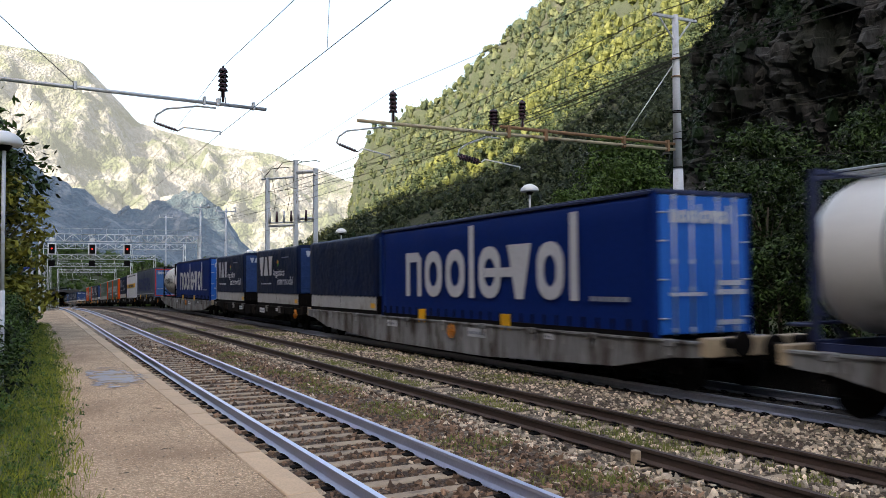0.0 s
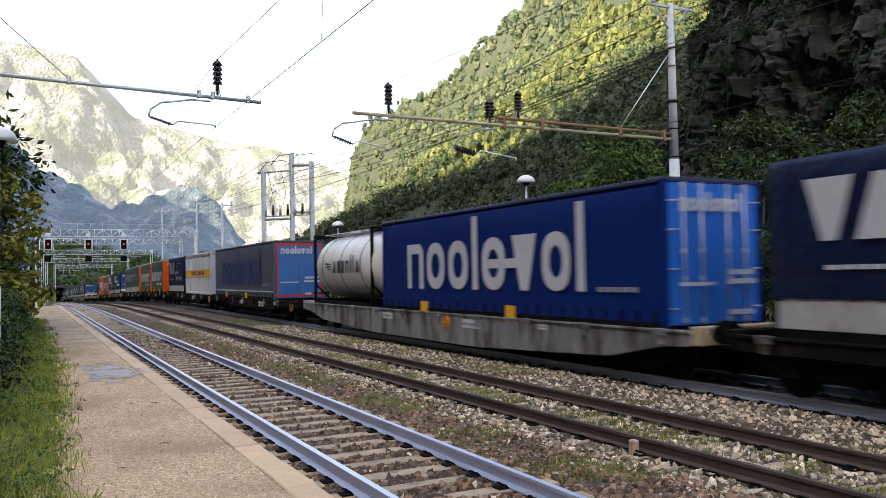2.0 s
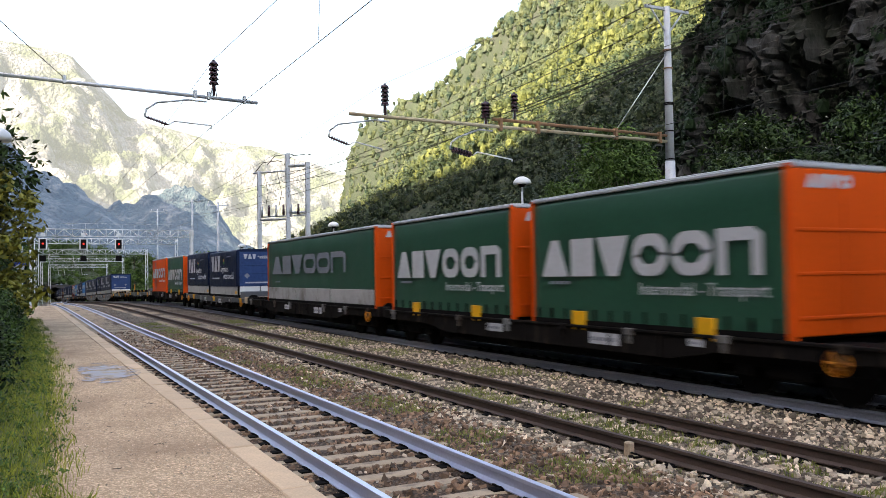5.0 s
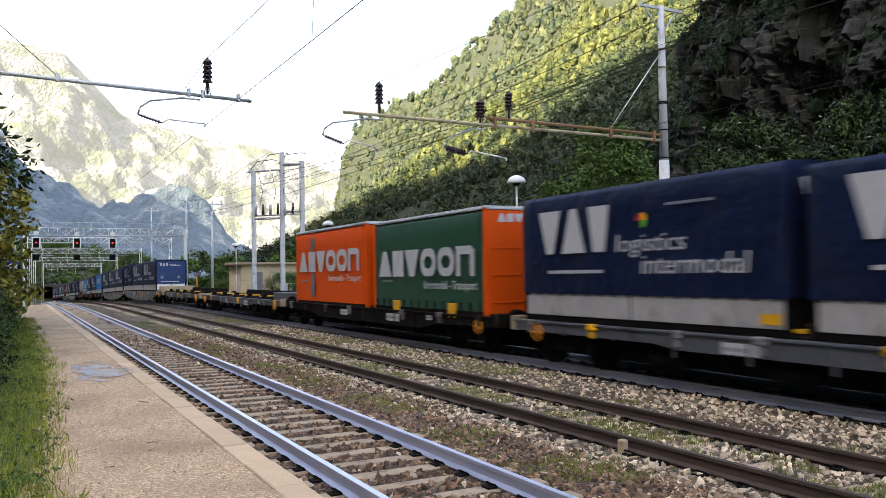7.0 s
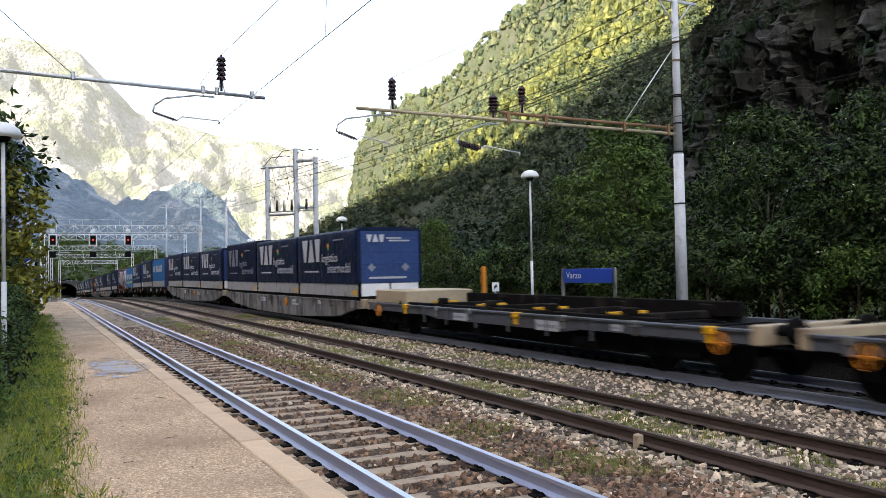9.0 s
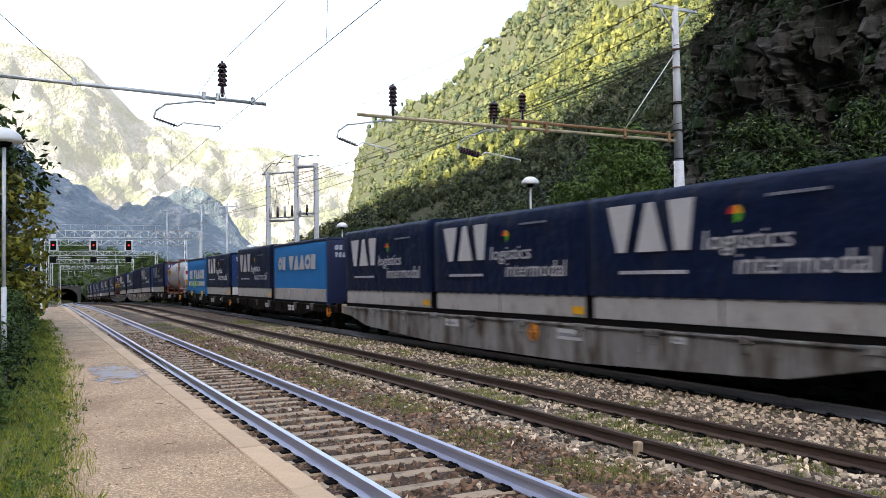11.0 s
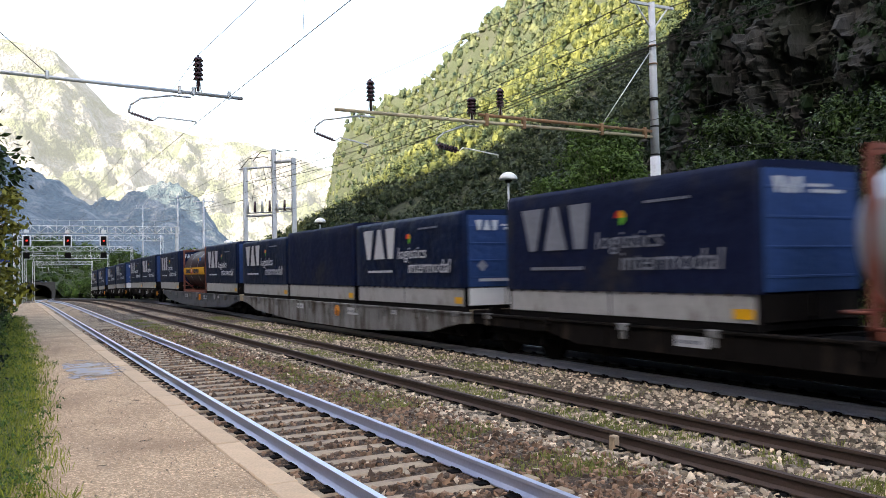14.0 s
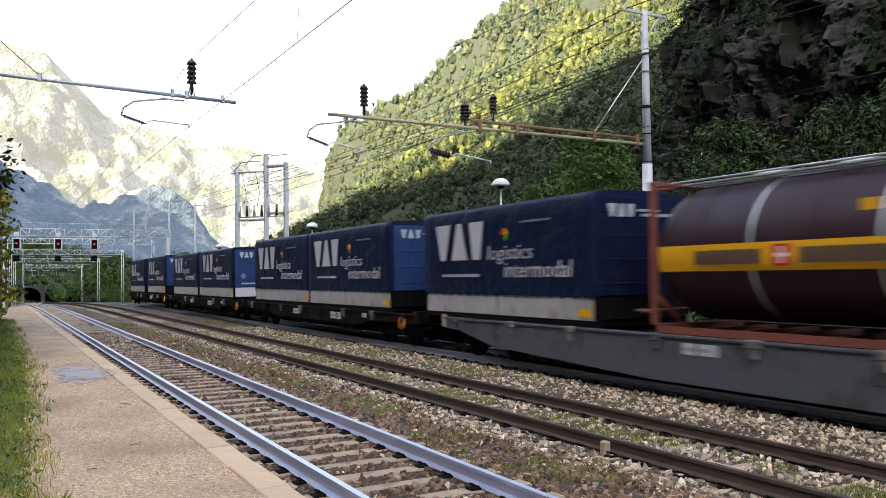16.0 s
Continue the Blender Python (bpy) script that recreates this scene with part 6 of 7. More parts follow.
def portals():
    first = None
    for y, x0, x1 in ((102, 1.2, 16.6), (125, 2.0, 16.2), (150, 3.0, 15.6), (178, 5.0, 15.5)):
        g = grade(y)
        home = thing("overhead_line_portal", "grey lattice overhead-line portal across the tracks", "catenary portal", "portals behind the gantry")
        lattice(home, "truss_beam", (x0, y, g + 6.7), (x1, y, g + 6.7), 0.6, M["white"], 0.036, 18)
        for x in (x0, x1):
            lattice_leg(home, x, y, g)
        for k in TRACKS:
            bm = bmesh.new()
            x = track_x(k, y)
            rod(bm, (x - 1.2, y, g + 6.6), (x - 1.0, y, g + 5.3), 0.03, seg=5)
            rod(bm, (x - 1.0, y, g + 5.3), (x + 0.2, y, g + 5.3), 0.02, seg=5)
            part("steady_arm", bm, M["white"], home)


def lattice_leg(home, x, y, g):
    bm = bmesh.new()
    for dx in (-0.18, 0.18):
        rod(bm, (x + dx, y, g - 0.5), (x + dx * 0.7, y, g + 7.4), 0.045, seg=5)
    for i in range(8):
        s = 1 if i % 2 else -1
        rod(bm, (x - 0.17 * s, y, g + 0.9 * i), (x + 0.17 * s, y, g + 0.9 * (i + 1)), 0.02, seg=4)
    part("portal_leg", bm, M["white"], home)


def tall_poles():
    for x, y, z in ((16.3, 90, 10.5), (16.3, 115, 11.3), (15.2, 72, 8.6)):
        home = thing("feeder_pole", "tall thin grey pole with a crossarm", "pole", "feeder poles")
        bm = bmesh.new()
        rod(bm, (x, y, grade(y) - 0.4), (x, y, z), 0.13, 0.09, seg=10)
        part("pole", bm, M["pole"], home)
        bm = bmesh.new()
        box(bm, x - 0.9, x + 0.9, y - 0.04, y + 0.04, z - 0.25, z - 0.15)
        for dx in (-0.8, 0, 0.8):
            rod(bm, (x + dx, y, z - 0.15), (x + dx, y, z + 0.15), 0.04, seg=6)
        part("crossarm", bm, M["pole"], home)


def switch_frame():
    home = thing("switch_frame", "tall steel switchgear frame with disconnectors and insulators", "switchgear")
    P = [(15.0, 57.3, 9.6), (16.5, 55.4, 10.7), (17.5, 54.1, 10.0)]
    for x, y, z in P:
        bm = bmesh.new()
        box(bm, x - 0.14, x + 0.14, y - 0.14, y + 0.14, 0.4, z, 0.015)
        part("post", bm, M["pole"], home)
    for (i, j, z, r) in ((0, 1, 9.5, 0.07), (1, 2, 9.8, 0.12), (0, 1, 6.15, 0.09), (1, 2, 6.55, 0.09), (0, 2, 6.35, 0.05)):
        bm = bmesh.new()
        a, b = P[i], P[j]
        ext = 0.5 if z == 9.5 else 0.0
        d = Vector((a[0] - b[0], a[1] - b[1], 0)).normalized() * ext
        rod(bm, (a[0] + d.x, a[1] + d.y, z), (b[0], b[1], z), r, seg=6)
        part("cross_beam", bm, M["galv"], home)
    for i in range(7):
        u = i / 6
        x, y = 15.1 + 2.3 * u, 57.1 - 2.9 * u
        bm = bmesh.new()
        rod(bm, (x, y, 6.4), (x, y, 7.15), 0.10, 0.07, seg=8)
        part("insulator", bm, M["insulator"] if i % 2 else M["galv"], home)
    for u, z in ((0.2, 10.2), (0.45, 10.6), (0.8, 10.5)):
        x, y = 15 + 2.5 * u, 57.3 - 3.2 * u
        bent_tube(home, "jumper_wire", [(x - 0.7, y + 0.9, z - 0.6), (x - 0.3, y + 0.4, z), (x + 0.5, y - 0.6, z + 0.05), (x + 0.7, y - 0.9, z - 0.05)], 0.03, M["wire"])
    for x in (15.2, 15.9, 16.3):
        bent_tube(home, "down_lead", [(x, 57.1 - (x - 15) * 1.28, 9.5), (x + 0.25, 56.9 - (x - 15) * 1.28, 8.0), (x + 0.1, 57.0 - (x - 15) * 1.28, 7.1)], 0.02, M["wire"])


def lamp_post(x, y, z0, z1, label="thin pale lamp post with a white mushroom shade"):
    home = thing("platform_lamp", label, "street lamp", "platform lamps")
    bm = bmesh.new()
    rod(bm, (x, y, z0 - 0.05), (x, y, z0 + 1.8), 0.048, seg=10)
    rod(bm, (x, y, z0 + 1.8), (x, y, z1 - 0.25), 0.036, seg=10)
    part("pole", bm, M["pole"], home)
    bm = bmesh.new()
    prof = [(0.30, -0.10), (0.315, -0.05), (0.27, 0.05), (0.18, 0.12), (0.08, 0.16), (0.0, 0.165)]
    rings = [[bm.verts.new((x + max(r, 0.001) * math.cos(2 * math.pi * i / 20), y + max(r, 0.001) * math.sin(2 * math.pi * i / 20), z1 - 0.2 + dz)) for i in range(20)] for r, dz in prof]
    for a, b in zip(rings, rings[1:]):
        for i in range(20):
            bm.faces.new((a[i], a[(i + 1) % 20], b[(i + 1) % 20], b[i]))
    bm.faces.new(rings[0][::-1])
    part("shade", bm, M["white"], home, "white domed shade", smooth=True)
    bm = bmesh.new()
    rod(bm, (x, y, z1 - 0.40), (x, y, z1 - 0.29), 0.08, 0.15, seg=12)
    part("lamp_holder", bm, M["black"], home)


def signs():
    home = thing("station_sign", "blue enamel station name board on two grey posts", "sign")
    bm = bmesh.new()
    box(bm, 15.27, 15.32, 19.3, 21.8, 1.58, 2.02, 0.01)
    board = part("board", bm, M["sign_blue"], home, "blue board with white writing")
    words("writing", "Varzo", 0.30, M["white"], board, SIDE, (15.266, 21.62, 1.72), 0.78)
    for y in (19.22, 21.86):
        bm = bmesh.new()
        box(bm, 15.25, 15.33, y - 0.04, y + 0.04, 0.5, 2.05, 0.008)
        part("post", bm, M["wagon_grey"], home)
    home = thing("white_sign", "small white square sign on a thin post", "sign")
    bm = bmesh.new()
    box(bm, 15.35, 15.65, 26.48, 26.51, 1.22, 1.56, 0.006)
    part("plate", bm, M["white"], home)
    shapes("dark_marking", [[(0.07, 0.08), (0.22, 0.2), (0.16, 0.27), (0.07, 0.2)]], M["letter_dark"], home, FRONT, (15.35, 26.478, 1.22))
    bm = bmesh.new()
    rod(bm, (15.5, 26.53, 0.5), (15.5, 26.53, 1.5), 0.025, seg=6)
    part("post", bm, M["galv"], home)
    home = thing("platform_number", "round white platform number on a blue plate", "sign")
    bm = bmesh.new()
    box(bm, 15.15, 15.75, 44.48, 44.52, 2.2, 2.8, 0.01)
    part("plate", bm, M["sign_blue"], home)
    bm = bmesh.new()
    rod(bm, (15.45, 44.47, 2.5), (15.45, 44.485, 2.5), 0.24, seg=20)
    part("disc", bm, M["white"], home)
    words("writing", "3", 0.42, M["sign_blue"], home, FRONT, (15.34, 44.46, 2.36))
    bm = bmesh.new()
    rod(bm, (15.45, 44.55, 0.5), (15.45, 44.55, 2.8), 0.03, seg=6)
    part("post", bm, M["galv"], home)
    home = thing("round_sign", "small round white sign on a blue plate and post", "sign")
    bm = bmesh.new()
    box(bm, -0.28, 0.22, 43.0, 43.04, 2.35, 2.95, 0.02)
    part("plate", bm, M["sign_blue"], home)
    bm = bmesh.new()
    rod(bm, (-0.03, 42.97, 2.65), (-0.03, 42.99, 2.65), 0.22, seg=20)
    part("disc", bm, M["white"], home)
    bm = bmesh.new()
    rod(bm, (-0.03, 43.06, 0.2), (-0.03, 43.06, 2.9), 0.03, seg=6)
    part("post", bm, M["galv"], home)
    home = thing("marker_stub", "short pale concrete marker beside the rusty rail", "marker")
    bm = bmesh.new()
    box(bm, 6.70, 6.80, 8.05, 8.16, -0.28, -0.02, 0.017)
    part("stub", bm, M["concrete"], home)


def hut():
    home = thing("equipment_hut", "small ochre stucco equipment hut with a flat tan roof", "hut")
    x0, x1, y0, y1, z = 16.3, 21.3, 66.5, 70.5, 3.05
    for a in ((x0, x0 + 0.25, y0, y1), (x1 - 0.25, x1, y0, y1), (x0 + 0.25, x1 - 0.25, y0, y0 + 0.25), (x0 + 0.25, x1 - 0.25, y1 - 0.25, y1)):
        bm = bmesh.new()
        box(bm, a[0], a[1], a[2], a[3], -0.5, z)
        part("wall", bm, M["stucco"], home)
    bm = bmesh.new()
    box(bm, x0 - 0.35, x1 + 0.35, y0 - 0.35, y1 + 0.35, z, z + 0.2, 0.03)
    part("roof", bm, M["roof_tan"], home)
    bm = bmesh.new()
    box(bm, x0 + 0.9, x0 + 1.8, y0 - 0.03, y0 + 0.02, 0.4, 2.45, 0.01)
    part("door", bm, M["wagon_grey"], home)
    for dx in (2.5, 3.2, 3.9):
        b = thing("control_cabinet", "small pale metal control cabinet on the platform", "cabinet", "cabinets by the hut")
        bm = bmesh.new()
        box(bm, x0 + dx - 0.5, x0 + dx, 61.8, 62.2, 0.45, 1.5, 0.02)
        part("body", bm, M["letter"], b)
        bm = bmesh.new()
        box(bm, x0 + dx - 0.54, x0 + dx + 0.04, 61.76, 62.24, 1.5, 1.55, 0.01)
        part("lid", bm, M["galv"], b)


def tunnel():
    y, x, g = TUNNEL_Y, 9.6, grade(TUNNEL_Y)
    home = thing("tunnel_portal", "dark stone tunnel mouth at the foot of the mountain", "tunnel", kind="structure")
    bm = bmesh.new()
    seg, r, h = 16, 4.2, 1.7
    arch = [(x - r, g - 0.4)] + [(x - r * math.cos(math.pi * i / seg), g + h + 3.0 * math.sin(math.pi * i / seg)) for i in range(seg + 1)] + [(x + r, g - 0.4)]
    outer = [(x - 5.3, g - 0.4)] + [(x - 5.3 + 10.6 * i / seg, g + 5.5) for i in range(seg + 1)] + [(x + 5.3, g - 0.4)]
    a = [bm.verts.new((u, y, v)) for u, v in arch]
    b = [bm.verts.new((u, y, v)) for u, v in outer]
    c = [bm.verts.new((u, y + 60, v)) for u, v in arch]
    for i in range(len(a) - 1):
        bm.faces.new((a[i], a[i + 1], b[i + 1], b[i]))
        bm.faces.new((a[i], a[i + 1], c[i + 1], c[i]))
    bm.faces.new(c)
    bmesh.ops.recalc_face_normals(bm, faces=bm.faces)
    part("stone_face", bm, M["rock_dark"], home)
    def hill(u, v):
        return g + (5.3 if abs(u - x) < 6 else -1) * (1 - smooth_step(300, 330, v)) + 6.2 * smooth_step(300, 330, v) + 16 * smooth_step(300, 420, v) + 5 * fractal(u, v, 30, 8) - 0.004 * (u - 5) ** 2

    heightfield("tunnel_hill", spread(-70, 90, 34), spread(TUNNEL_Y + 1, 480, 20), hill, M["bank"], "dark green wooded hill above the tunnel", "hill")
    rng = np.random.default_rng(31)
    spots = []
    while len(spots) < 620:
        u, v = rng.uniform(-45, 70), TUNNEL_Y + 2 + 120 * rng.random() ** 1.5
        if abs(u - x) > 7 or v > TUNNEL_Y + 5:
            spots.append((u, v, hill(u, v) - 0.5))
    crowns("hill_wood", spots, 60, 1.9, 1, M["leaf"], rng, True, "green trees and shrubs over the tunnel hill")


M["rock_dark"] = surface("dark_stone", (0.07, 0.065, 0.06), 0.9, vary=0.5, scale=0.4, fine=3, bump=0.6, depth=0.2)
M["bank"] = surface("grassy_bank", (0.035, 0.055, 0.018), 0.95, vary=0.6, scale=0.4, fine=6, stain=(0.05, 0.045, 0.03), stain_at=0.6, bump=0.8, depth=0.1)

overhead_right()
overhead_left()
catenary()
signal_gantry()
portals()
tall_poles()
switch_frame()
for spot in ((15.08, 23.34, 0.5, 5.42), (15.1, 42.2, 0.5, 5.1), (15.1, 63.0, 0.5, 4.75), (-0.45, 16.9, 0.2, 4.95), (0.05, 47.5, 0.2, 4.95)):
    lamp_post(*spot)
signs()
hut()
tunnel()


# ---- plants ----
def leaves(rng, centres, radii, per, size, flat=0.75):
    """Leaf blades in clumps: two triangles folded along the midrib."""
    n = len(centres)
    d = rng.normal(size=(n, per, 3))
    d /= np.linalg.norm(d, axis=2, keepdims=True)
    p = centres[:, None] + d * radii[:, None, None] * (rng.random((n, per, 1)) ** 0.45) * np.array([1, 1, flat])
    nor = d * 0.5 + rng.normal(size=d.shape) * 0.5 + np.array([0, 0, 0.55])
    nor /= np.linalg.norm(nor, axis=2, keepdims=True)
    u = np.cross(nor, rng.normal(size=d.shape))
    u /= np.linalg.norm(u, axis=2, keepdims=True)
    w = np.cross(nor, u)
    s = size * (0.6 + 0.8 * rng.random((n, per, 1)))
    quad = np.stack([p - u * s, p + w * s * 0.45 - nor * s * 0.12, p + u * s, p - w * s * 0.45 - nor * s * 0.12], 2)
    return quad.reshape(-1, 3)


def leaf_mesh(name, pts, mat):
    me = bpy.data.meshes.new(name)
    me.from_pydata(pts.tolist(), [], np.arange(len(pts)).reshape(-1, 4).tolist())
    me.materials.append(mat)
    return me


def tree(label, h, spread_r, clumps, per, size, mat, seed, trunk=True, low=0.25, blossoms=0, category="tree"):
    rng = np.random.default_rng(seed)
    home = thing("tree" if trunk else "bush", label, category)
    bm = bmesh.new()
    base = h * (0.10 if trunk else 0.03)
    pts = [Vector((0, 0, -0.4)), Vector((0.05 * h * rng.normal() * 0.3, 0, h * 0.35)), Vector((0.04 * h * rng.normal(), 0.04 * h * rng.normal(), h * 0.75))]
    rr = 0.016 * h + 0.03
    rod(bm, pts[0], pts[1], rr, rr * 0.7, seg=9)
    rod(bm, pts[1], pts[2], rr * 0.7, rr * 0.25, seg=8)
    c = []
    for i in range(clumps):
        z = low + (1 - low) * rng.random() ** 0.8
        r = spread_r * math.sqrt(max(0.05, 1 - ((z - 0.45) / 0.6) ** 2)) * (0.35 + 0.65 * rng.random() ** 0.5)
        a = 2 * math.pi * rng.random()
        c.append((r * math.cos(a), r * math.sin(a), z * h * 0.95))
    c = np.array(c)
    for q in c[::4]:
        start = pts[0].lerp(pts[2], min(0.9, max(0.15, q[2] / h * 0.8)))
        rod(bm, start, Vector(q), rr * 0.3, rr * 0.08, seg=5)
    part("trunk", bm, M["bark"], home)
    radii = spread_r * (0.20 + 0.22 * rng.random(clumps))
    crown = new("crown", leaf_mesh("crown", leaves(rng, c, radii, per, size), mat))
    crown.parent = home
    tagged(crown, kind="stuff")
    if blossoms:
        pick = c[rng.integers(0, clumps, blossoms)]
        fl = new("blossom", leaf_mesh("blossom", leaves(rng, pick, np.full(blossoms, spread_r * 0.32), 6, size * 0.6), M["blossom"]))
        fl.parent = home
        tagged(fl, "scattered small white blossom", kind="stuff")
    return home


# Near-black second tones imitate shade inside the crowns, mottled in by noise.
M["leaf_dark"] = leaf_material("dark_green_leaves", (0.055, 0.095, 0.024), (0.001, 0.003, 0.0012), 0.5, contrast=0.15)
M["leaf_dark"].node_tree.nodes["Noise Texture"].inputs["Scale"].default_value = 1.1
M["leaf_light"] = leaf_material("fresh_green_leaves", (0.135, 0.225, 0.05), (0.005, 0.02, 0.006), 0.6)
M["leaf_olive"] = leaf_material("yellow_green_leaves", (0.36, 0.32, 0.05), (0.05, 0.06, 0.015), 0.7)
M["blossom"] = surface("white_blossom", (0.6, 0.6, 0.52), 0.7, vary=0.1, bump=0)


def plant():
    rng = random.Random(8)
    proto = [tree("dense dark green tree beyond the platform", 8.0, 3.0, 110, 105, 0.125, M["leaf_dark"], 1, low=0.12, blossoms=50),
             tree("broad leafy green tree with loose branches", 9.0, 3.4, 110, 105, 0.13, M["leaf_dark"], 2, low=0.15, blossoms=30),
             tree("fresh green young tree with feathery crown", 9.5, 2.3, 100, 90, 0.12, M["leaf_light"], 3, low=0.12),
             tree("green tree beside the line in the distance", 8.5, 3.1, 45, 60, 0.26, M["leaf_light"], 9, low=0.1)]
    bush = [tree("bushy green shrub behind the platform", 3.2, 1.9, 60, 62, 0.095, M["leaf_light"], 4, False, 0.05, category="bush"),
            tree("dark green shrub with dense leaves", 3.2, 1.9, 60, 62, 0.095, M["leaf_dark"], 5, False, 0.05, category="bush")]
    spots = [(0, 22.5, 9.5, 0.4, 0.85), (1, 25.5, 14.5, 0.4, 0.85), (0, 21.6, 16.4, 0.4, 0.72), (1, 23.5, 21.0, 0.4, 0.78), (0, 27.0, 20.0, 0.6, 0.95), (2, 25.6, 31.5, 0.4, 1.0), (2, 22.3, 27.2, 0.4, 0.74),
             (1, 28.5, 25.6, 0.6, 1.1), (0, 30.0, 14.0, 0.6, 0.95), (1, 31.5, 21.5, 0.7, 1.0), (0, 27.5, 6.0, 0.6, 0.95), (1, 22.0, 4.0, 0.4, 0.8), (2, 30.5, 36.0, 0.7, 0.95), (0, 35.0, 26.0, 0.9, 1.0),
             (1, 27.5, 42.0, 0.6, 0.75), (2, 24.5, 50.0, 0.4, 0.6), (0, 28.5, 58.0, 0.5, 0.7), (1, 23.0, 74.0, 0.0, 0.7), (2, 20.0, 84.0, -0.4, 0.9), (0, 18.5, 96.0, -0.6, 1.05), (1, 24.0, 104.0, -0.7, 1.1),
             (1, 19.5, 120.0, -1.0, 1.05), (0, 21.5, 140.0, -1.5, 1.2), (2, 19.0, 165.0, -2.0, 1.15), (0, 18.5, 195.0, -2.6, 1.0), (1, 20.0, 230.0, -3.4, 1.1), (0, 1.0, 255.0, -3.9, 1.0), (1, -2.0, 200.0, -2.6, 1.0),
             (0, -2.5, 150.0, -1.5, 0.9), (1, -3.5, 110.0, -0.7, 1.0), (2, 33.0, 46.0, 0.8, 0.8), (1, -4.6, 33.0, 0.2, 1.45), (0, -4.3, 52.0, 0.2, 1.2), (1, -3.6, 75.0, 0.0, 1.0), (2, -2.9, 60.0, 0.2, 0.7), (1, -5.4, 37.0, 0.2, 1.75), (0, -6.5, 24.0, 0.2, 1.75), (0, -4.2, 42.0, 0.2, 1.1)]
    spots += [(3, -22 + 5.2 * i + rng.uniform(-1.5, 1.5), 303 + 6 * (i % 3), -4.5 + (6 if 3 < -22 + 5.2 * i < 19 else 0), rng.uniform(0.9, 1.25)) for i in range(16)]
    spots += [(3, -24 + 7 * i + rng.uniform(-1.5, 1.5), 340 + 12 * (i % 3), 4.5, rng.uniform(1.1, 1.5)) for i in range(12)]
    spots += [(3, -8 - 3 * (i % 2), 120 + 22 * i, grade(120 + 22 * i), 1.2) for i in range(8)]
    used = set()
    for k, x, y, z, s in spots:
        k = 3 if y > 70 else k
        m = pose(x, y, z - 0.3, 0, 0, rng.uniform(0, 360)) @ Matrix.Diagonal((s, s, s * rng.uniform(0.92, 1.08), 1))
        if k in used:
            copy_thing(proto[k], m)
        else:
            used.add(k)
            proto[k].matrix_basis = m
    golden = tree("yellow-green bushy tree beside the platform", 6.2, 2.0, 70, 70, 0.14, M["leaf_olive"], 17, low=0.1)
    golden.matrix_basis = pose(-1.35, 31.0, 0.1)
    used = set()
    row = [(0 if i % 4 == 0 or i > 13 else 1, 19.6 + rng.uniform(-0.5, 0.9), 5 + 2.5 * i, 0.45, rng.uniform(0.72, 1.0)) for i in range(27)]
    row += [(1, 21.6 + rng.uniform(-0.6, 0.8), 4 + 3.1 * i, 0.45, rng.uniform(0.9, 1.15)) for i in range(12)]
    row += [(0, 18.9 + rng.uniform(0, 1), 76 + 7 * i, grade(76 + 7 * i) - 0.2, rng.uniform(0.8, 1.1)) for i in range(14)]
    row += [(1 if i % 2 else 0, -0.95 - 0.2 * (i % 3), 11.5 + 1.8 * i, 0.2, 0.42 + 0.022 * min(i, 10) + 0.06 * (i % 3)) for i in range(16)]
    row += [(0, -2.6, 14 + 4 * i, 0.3, 0.9) for i in range(6)]
    for k, x, y, z, s in row:
        m = pose(x, y, z - 0.1, 0, 0, rng.uniform(0, 360)) @ Matrix.Diagonal((s, s, s, 1))
        if k in used:
            copy_thing(bush[k], m)
        else:
            used.add(k)
            bush[k].matrix_basis = m


def blades(name, n, place, h0, h1, mat, label, seed, w=0.006):
    rng = np.random.default_rng(seed)
    p = place(rng, n)
    n = len(p)
    h = h0 + (h1 - h0) * rng.random(n) ** 2
    a = rng.random(n) * 2 * math.pi
    lean = rng.normal(size=(n, 2)) * 0.35
    side = np.stack([np.cos(a), np.sin(a), np.zeros(n)], 1) * (w * (0.6 + 0.8 * rng.random(n)))[:, None]
    mid = p + np.stack([lean[:, 0] * h * 0.4, lean[:, 1] * h * 0.4, h * 0.6], 1)
    tip = p + np.stack([lean[:, 0] * h, lean[:, 1] * h, h], 1)
    v = np.stack([p - side, p + side, mid + side * 0.8, tip, mid - side * 0.8], 1).reshape(-1, 3)
    me = bpy.data.meshes.new(name)
    me.from_pydata(v.tolist(), [], np.arange(len(v)).reshape(-1, 5).tolist())
    me.materials.append(mat)
    tagged(new(name, me), label, "grass", kind="stuff")


def verge(rng, n):
    y = 3.5 + 40 * rng.random(n) ** 1.8
    x = -1.9 + 2.9 * rng.random(n)
    edge = np.array([0.42 + 0.35 * smooth_step(6, 20, b) + 0.30 * fractal(0, b, 1.5, 4) for b in y])
    keep = x < edge + 0.14 - 0.5 * rng.random(n)
    x, y = x[keep], y[keep]
    z = np.where(x < -0.6, 0.25 + 0.10 * np.clip(-0.6 - x, 0, 3), PLAT)
    return np.stack([x, y, z - 0.02], 1)


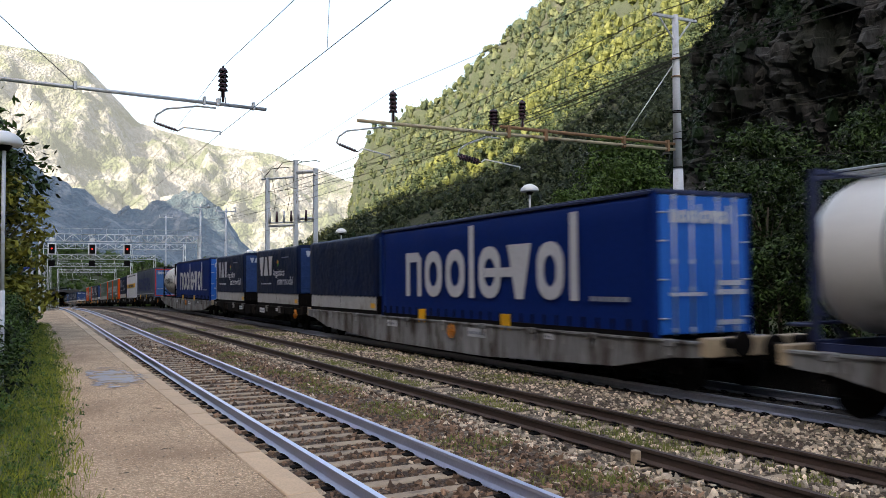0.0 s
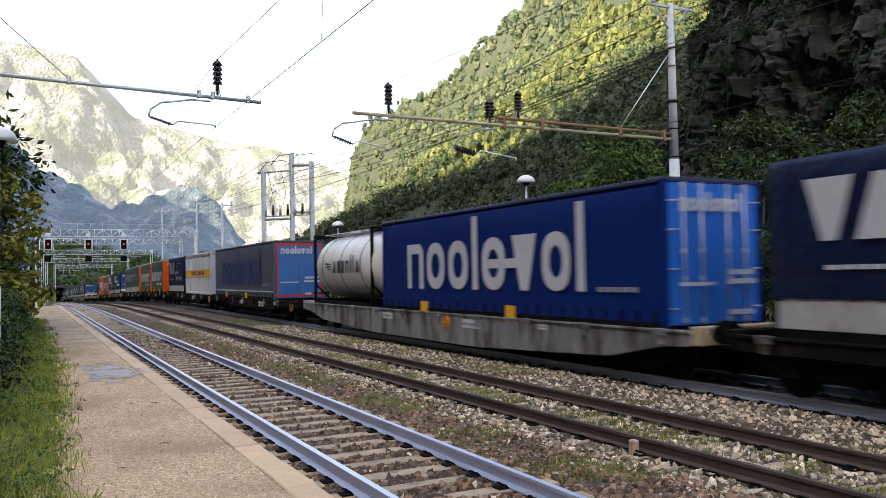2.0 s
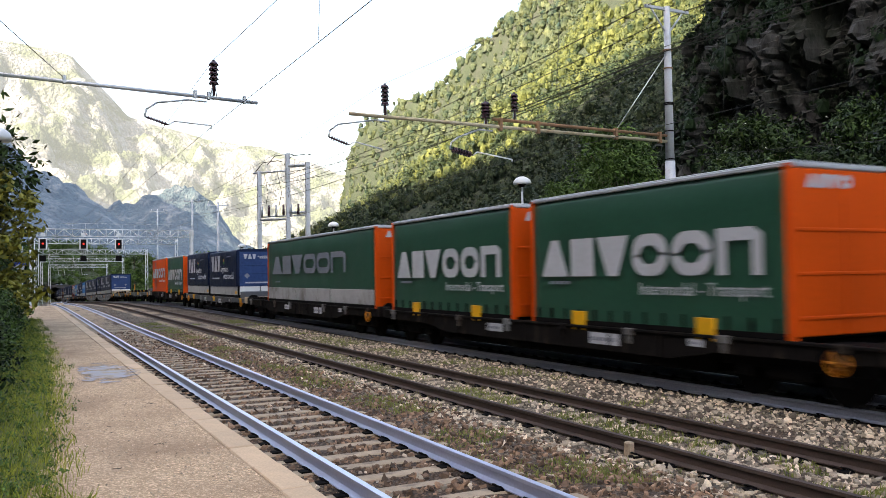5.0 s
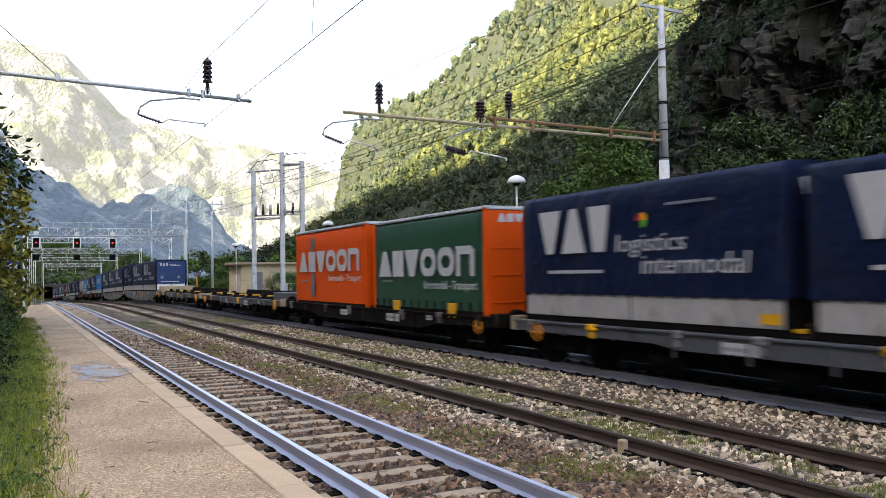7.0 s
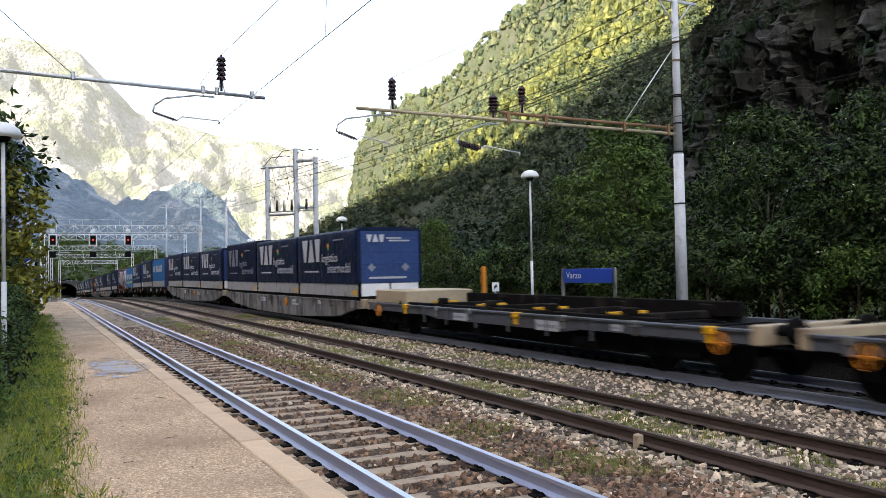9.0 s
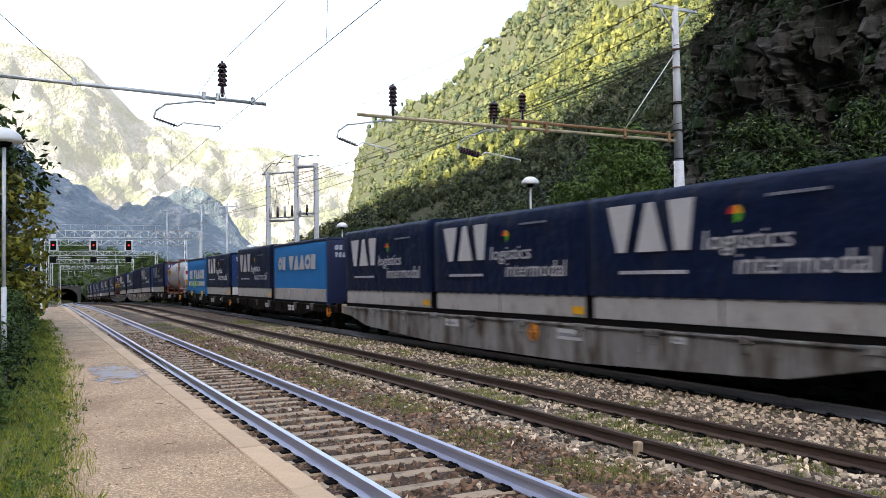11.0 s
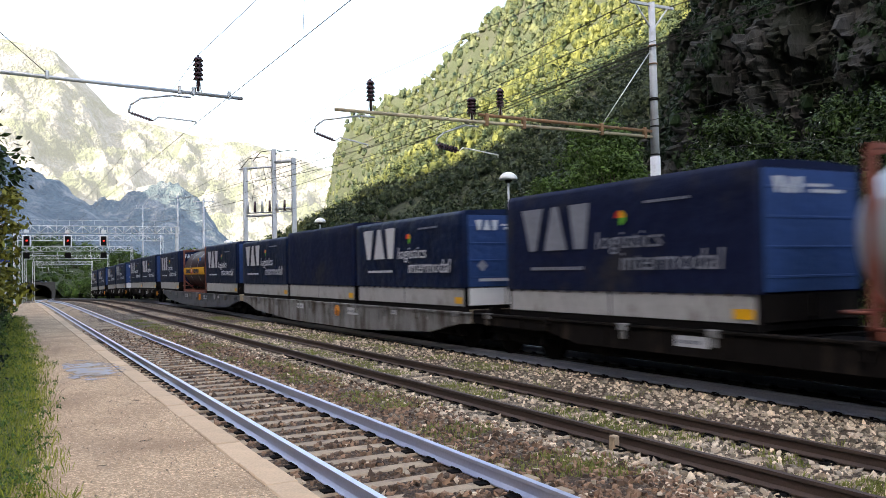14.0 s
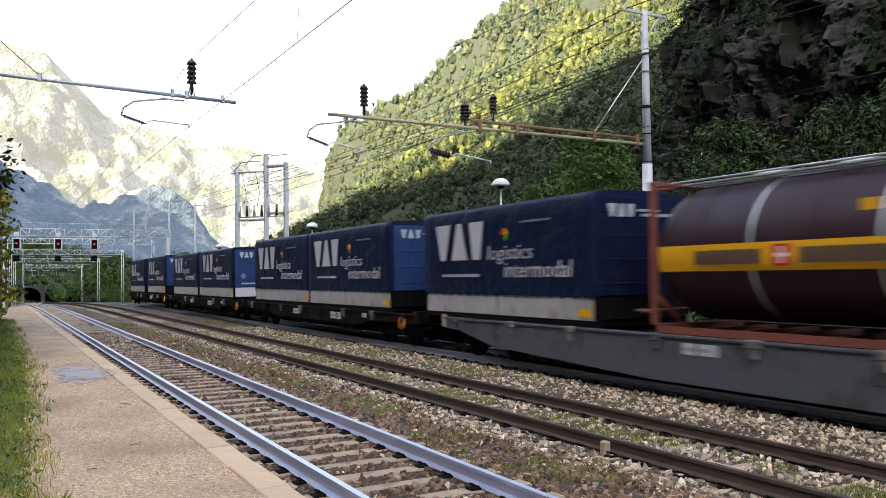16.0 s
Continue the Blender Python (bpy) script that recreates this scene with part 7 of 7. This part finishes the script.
def turf():
    """Matted green sward that creeps over the gravel in a ragged edge."""
    bm = bmesh.new()
    rows = []
    for i in range(395):
        y = -7.5 + 0.13 * i
        edge = 0.22 + 0.35 * smooth_step(6, 20, y) + 0.30 * fractal(0, y, 1.5, 4) + 0.12 * noise.noise((y * 4, 0, 3)) + 0.07 * noise.noise((y * 11, 0, 8))
        rows.append([bm.verts.new((-0.64 + (edge + 0.64) * k / 4, y, PLAT + 0.022 - 0.018 * (k / 4) ** 3 + 0.01 * noise.noise((k * 0.9, y * 3, 5)))) for k in range(5)])
    for a, b in zip(rows, rows[1:]):
        for k in range(4):
            bm.faces.new((a[k], a[k + 1], b[k + 1], b[k]))
    tagged(part("turf", bm, M["turf"], smooth=True), "matted green sward creeping over the gravel", "turf", kind="structure")


def weeds(rng, n):
    y = 5 + 40 * rng.random(n) ** 1.6
    lane = rng.integers(0, 3, n)
    x = np.where(lane == 0, 5.75 + 0.36 * rng.normal(size=n), np.where(lane == 1, 9.75 + 0.4 * rng.normal(size=n), 7.63 + 0.3 * rng.normal(size=n)))
    keep = np.array([fractal(a, b, 1.8, 12) > 0.04 for a, b in zip(x, y)]) & (np.abs(np.abs(x - 7.63) - 0.75) > 0.1) & (np.abs(x - 3.83) > 0.95)
    return np.stack([x[keep], y[keep], np.array([ballast_z(a, b) for a, b in zip(x[keep], y[keep])])], 1)


def bank(x, y):
    return 0.235 + 0.10 * min(max(-0.6 - x, 0), 3) + 0.04 * fractal(x, y, 1.5, 3) * min(1, max(0, -0.55 - x) * 4) + (grade(y) if y > 60 else 0)


M["turf"] = surface("sward", (0.10, 0.115, 0.028), 0.95, vary=0.6, scale=3, fine=40, stain=(0.16, 0.13, 0.06), stain_at=0.56, stain_scale=4, bump=1.0, depth=0.03)
turf()
heightfield("grass_bank", spread(-14, -0.58, 24), spread(-10, 130, 70), bank, M["bank"], "rough grassy bank beside the platform", "bank")
plant()
blades("verge_grass", 140000, verge, 0.02, 0.17, M["grass"], "long uneven green grass on the platform edge", 21, 0.0042)
def verge_weeds():
    """Broad-leaved weeds among the grass."""
    rng = np.random.default_rng(41)
    c = verge(rng, 4200)
    c[:, 2] += 0.05 + 0.06 * rng.random(len(c))
    ob = new("verge_weeds", leaf_mesh("verge_weeds", leaves(rng, c, 0.04 + 0.05 * rng.random(len(c)), 12, 0.021), M["leaf_light"]))
    tagged(ob, "small broad-leaved weeds among the verge grass", "weeds", kind="stuff")


verge_weeds()
blades("track_weeds", 60000, weeds, 0.02, 0.10, M["weed"], "low green weeds growing through the ballast", 22, 0.007)


def motions():
    for ob, s in TRAIN:
        rows = []
        for i in range(17):
            y = s - shift(i)
            tilt = math.degrees(math.atan2(grade(y + 9) - grade(y), 9))
            rows.append((i, pose(TRACKS["3"], y, grade(y), tilt)))
        walk(ob, rows)


motions()
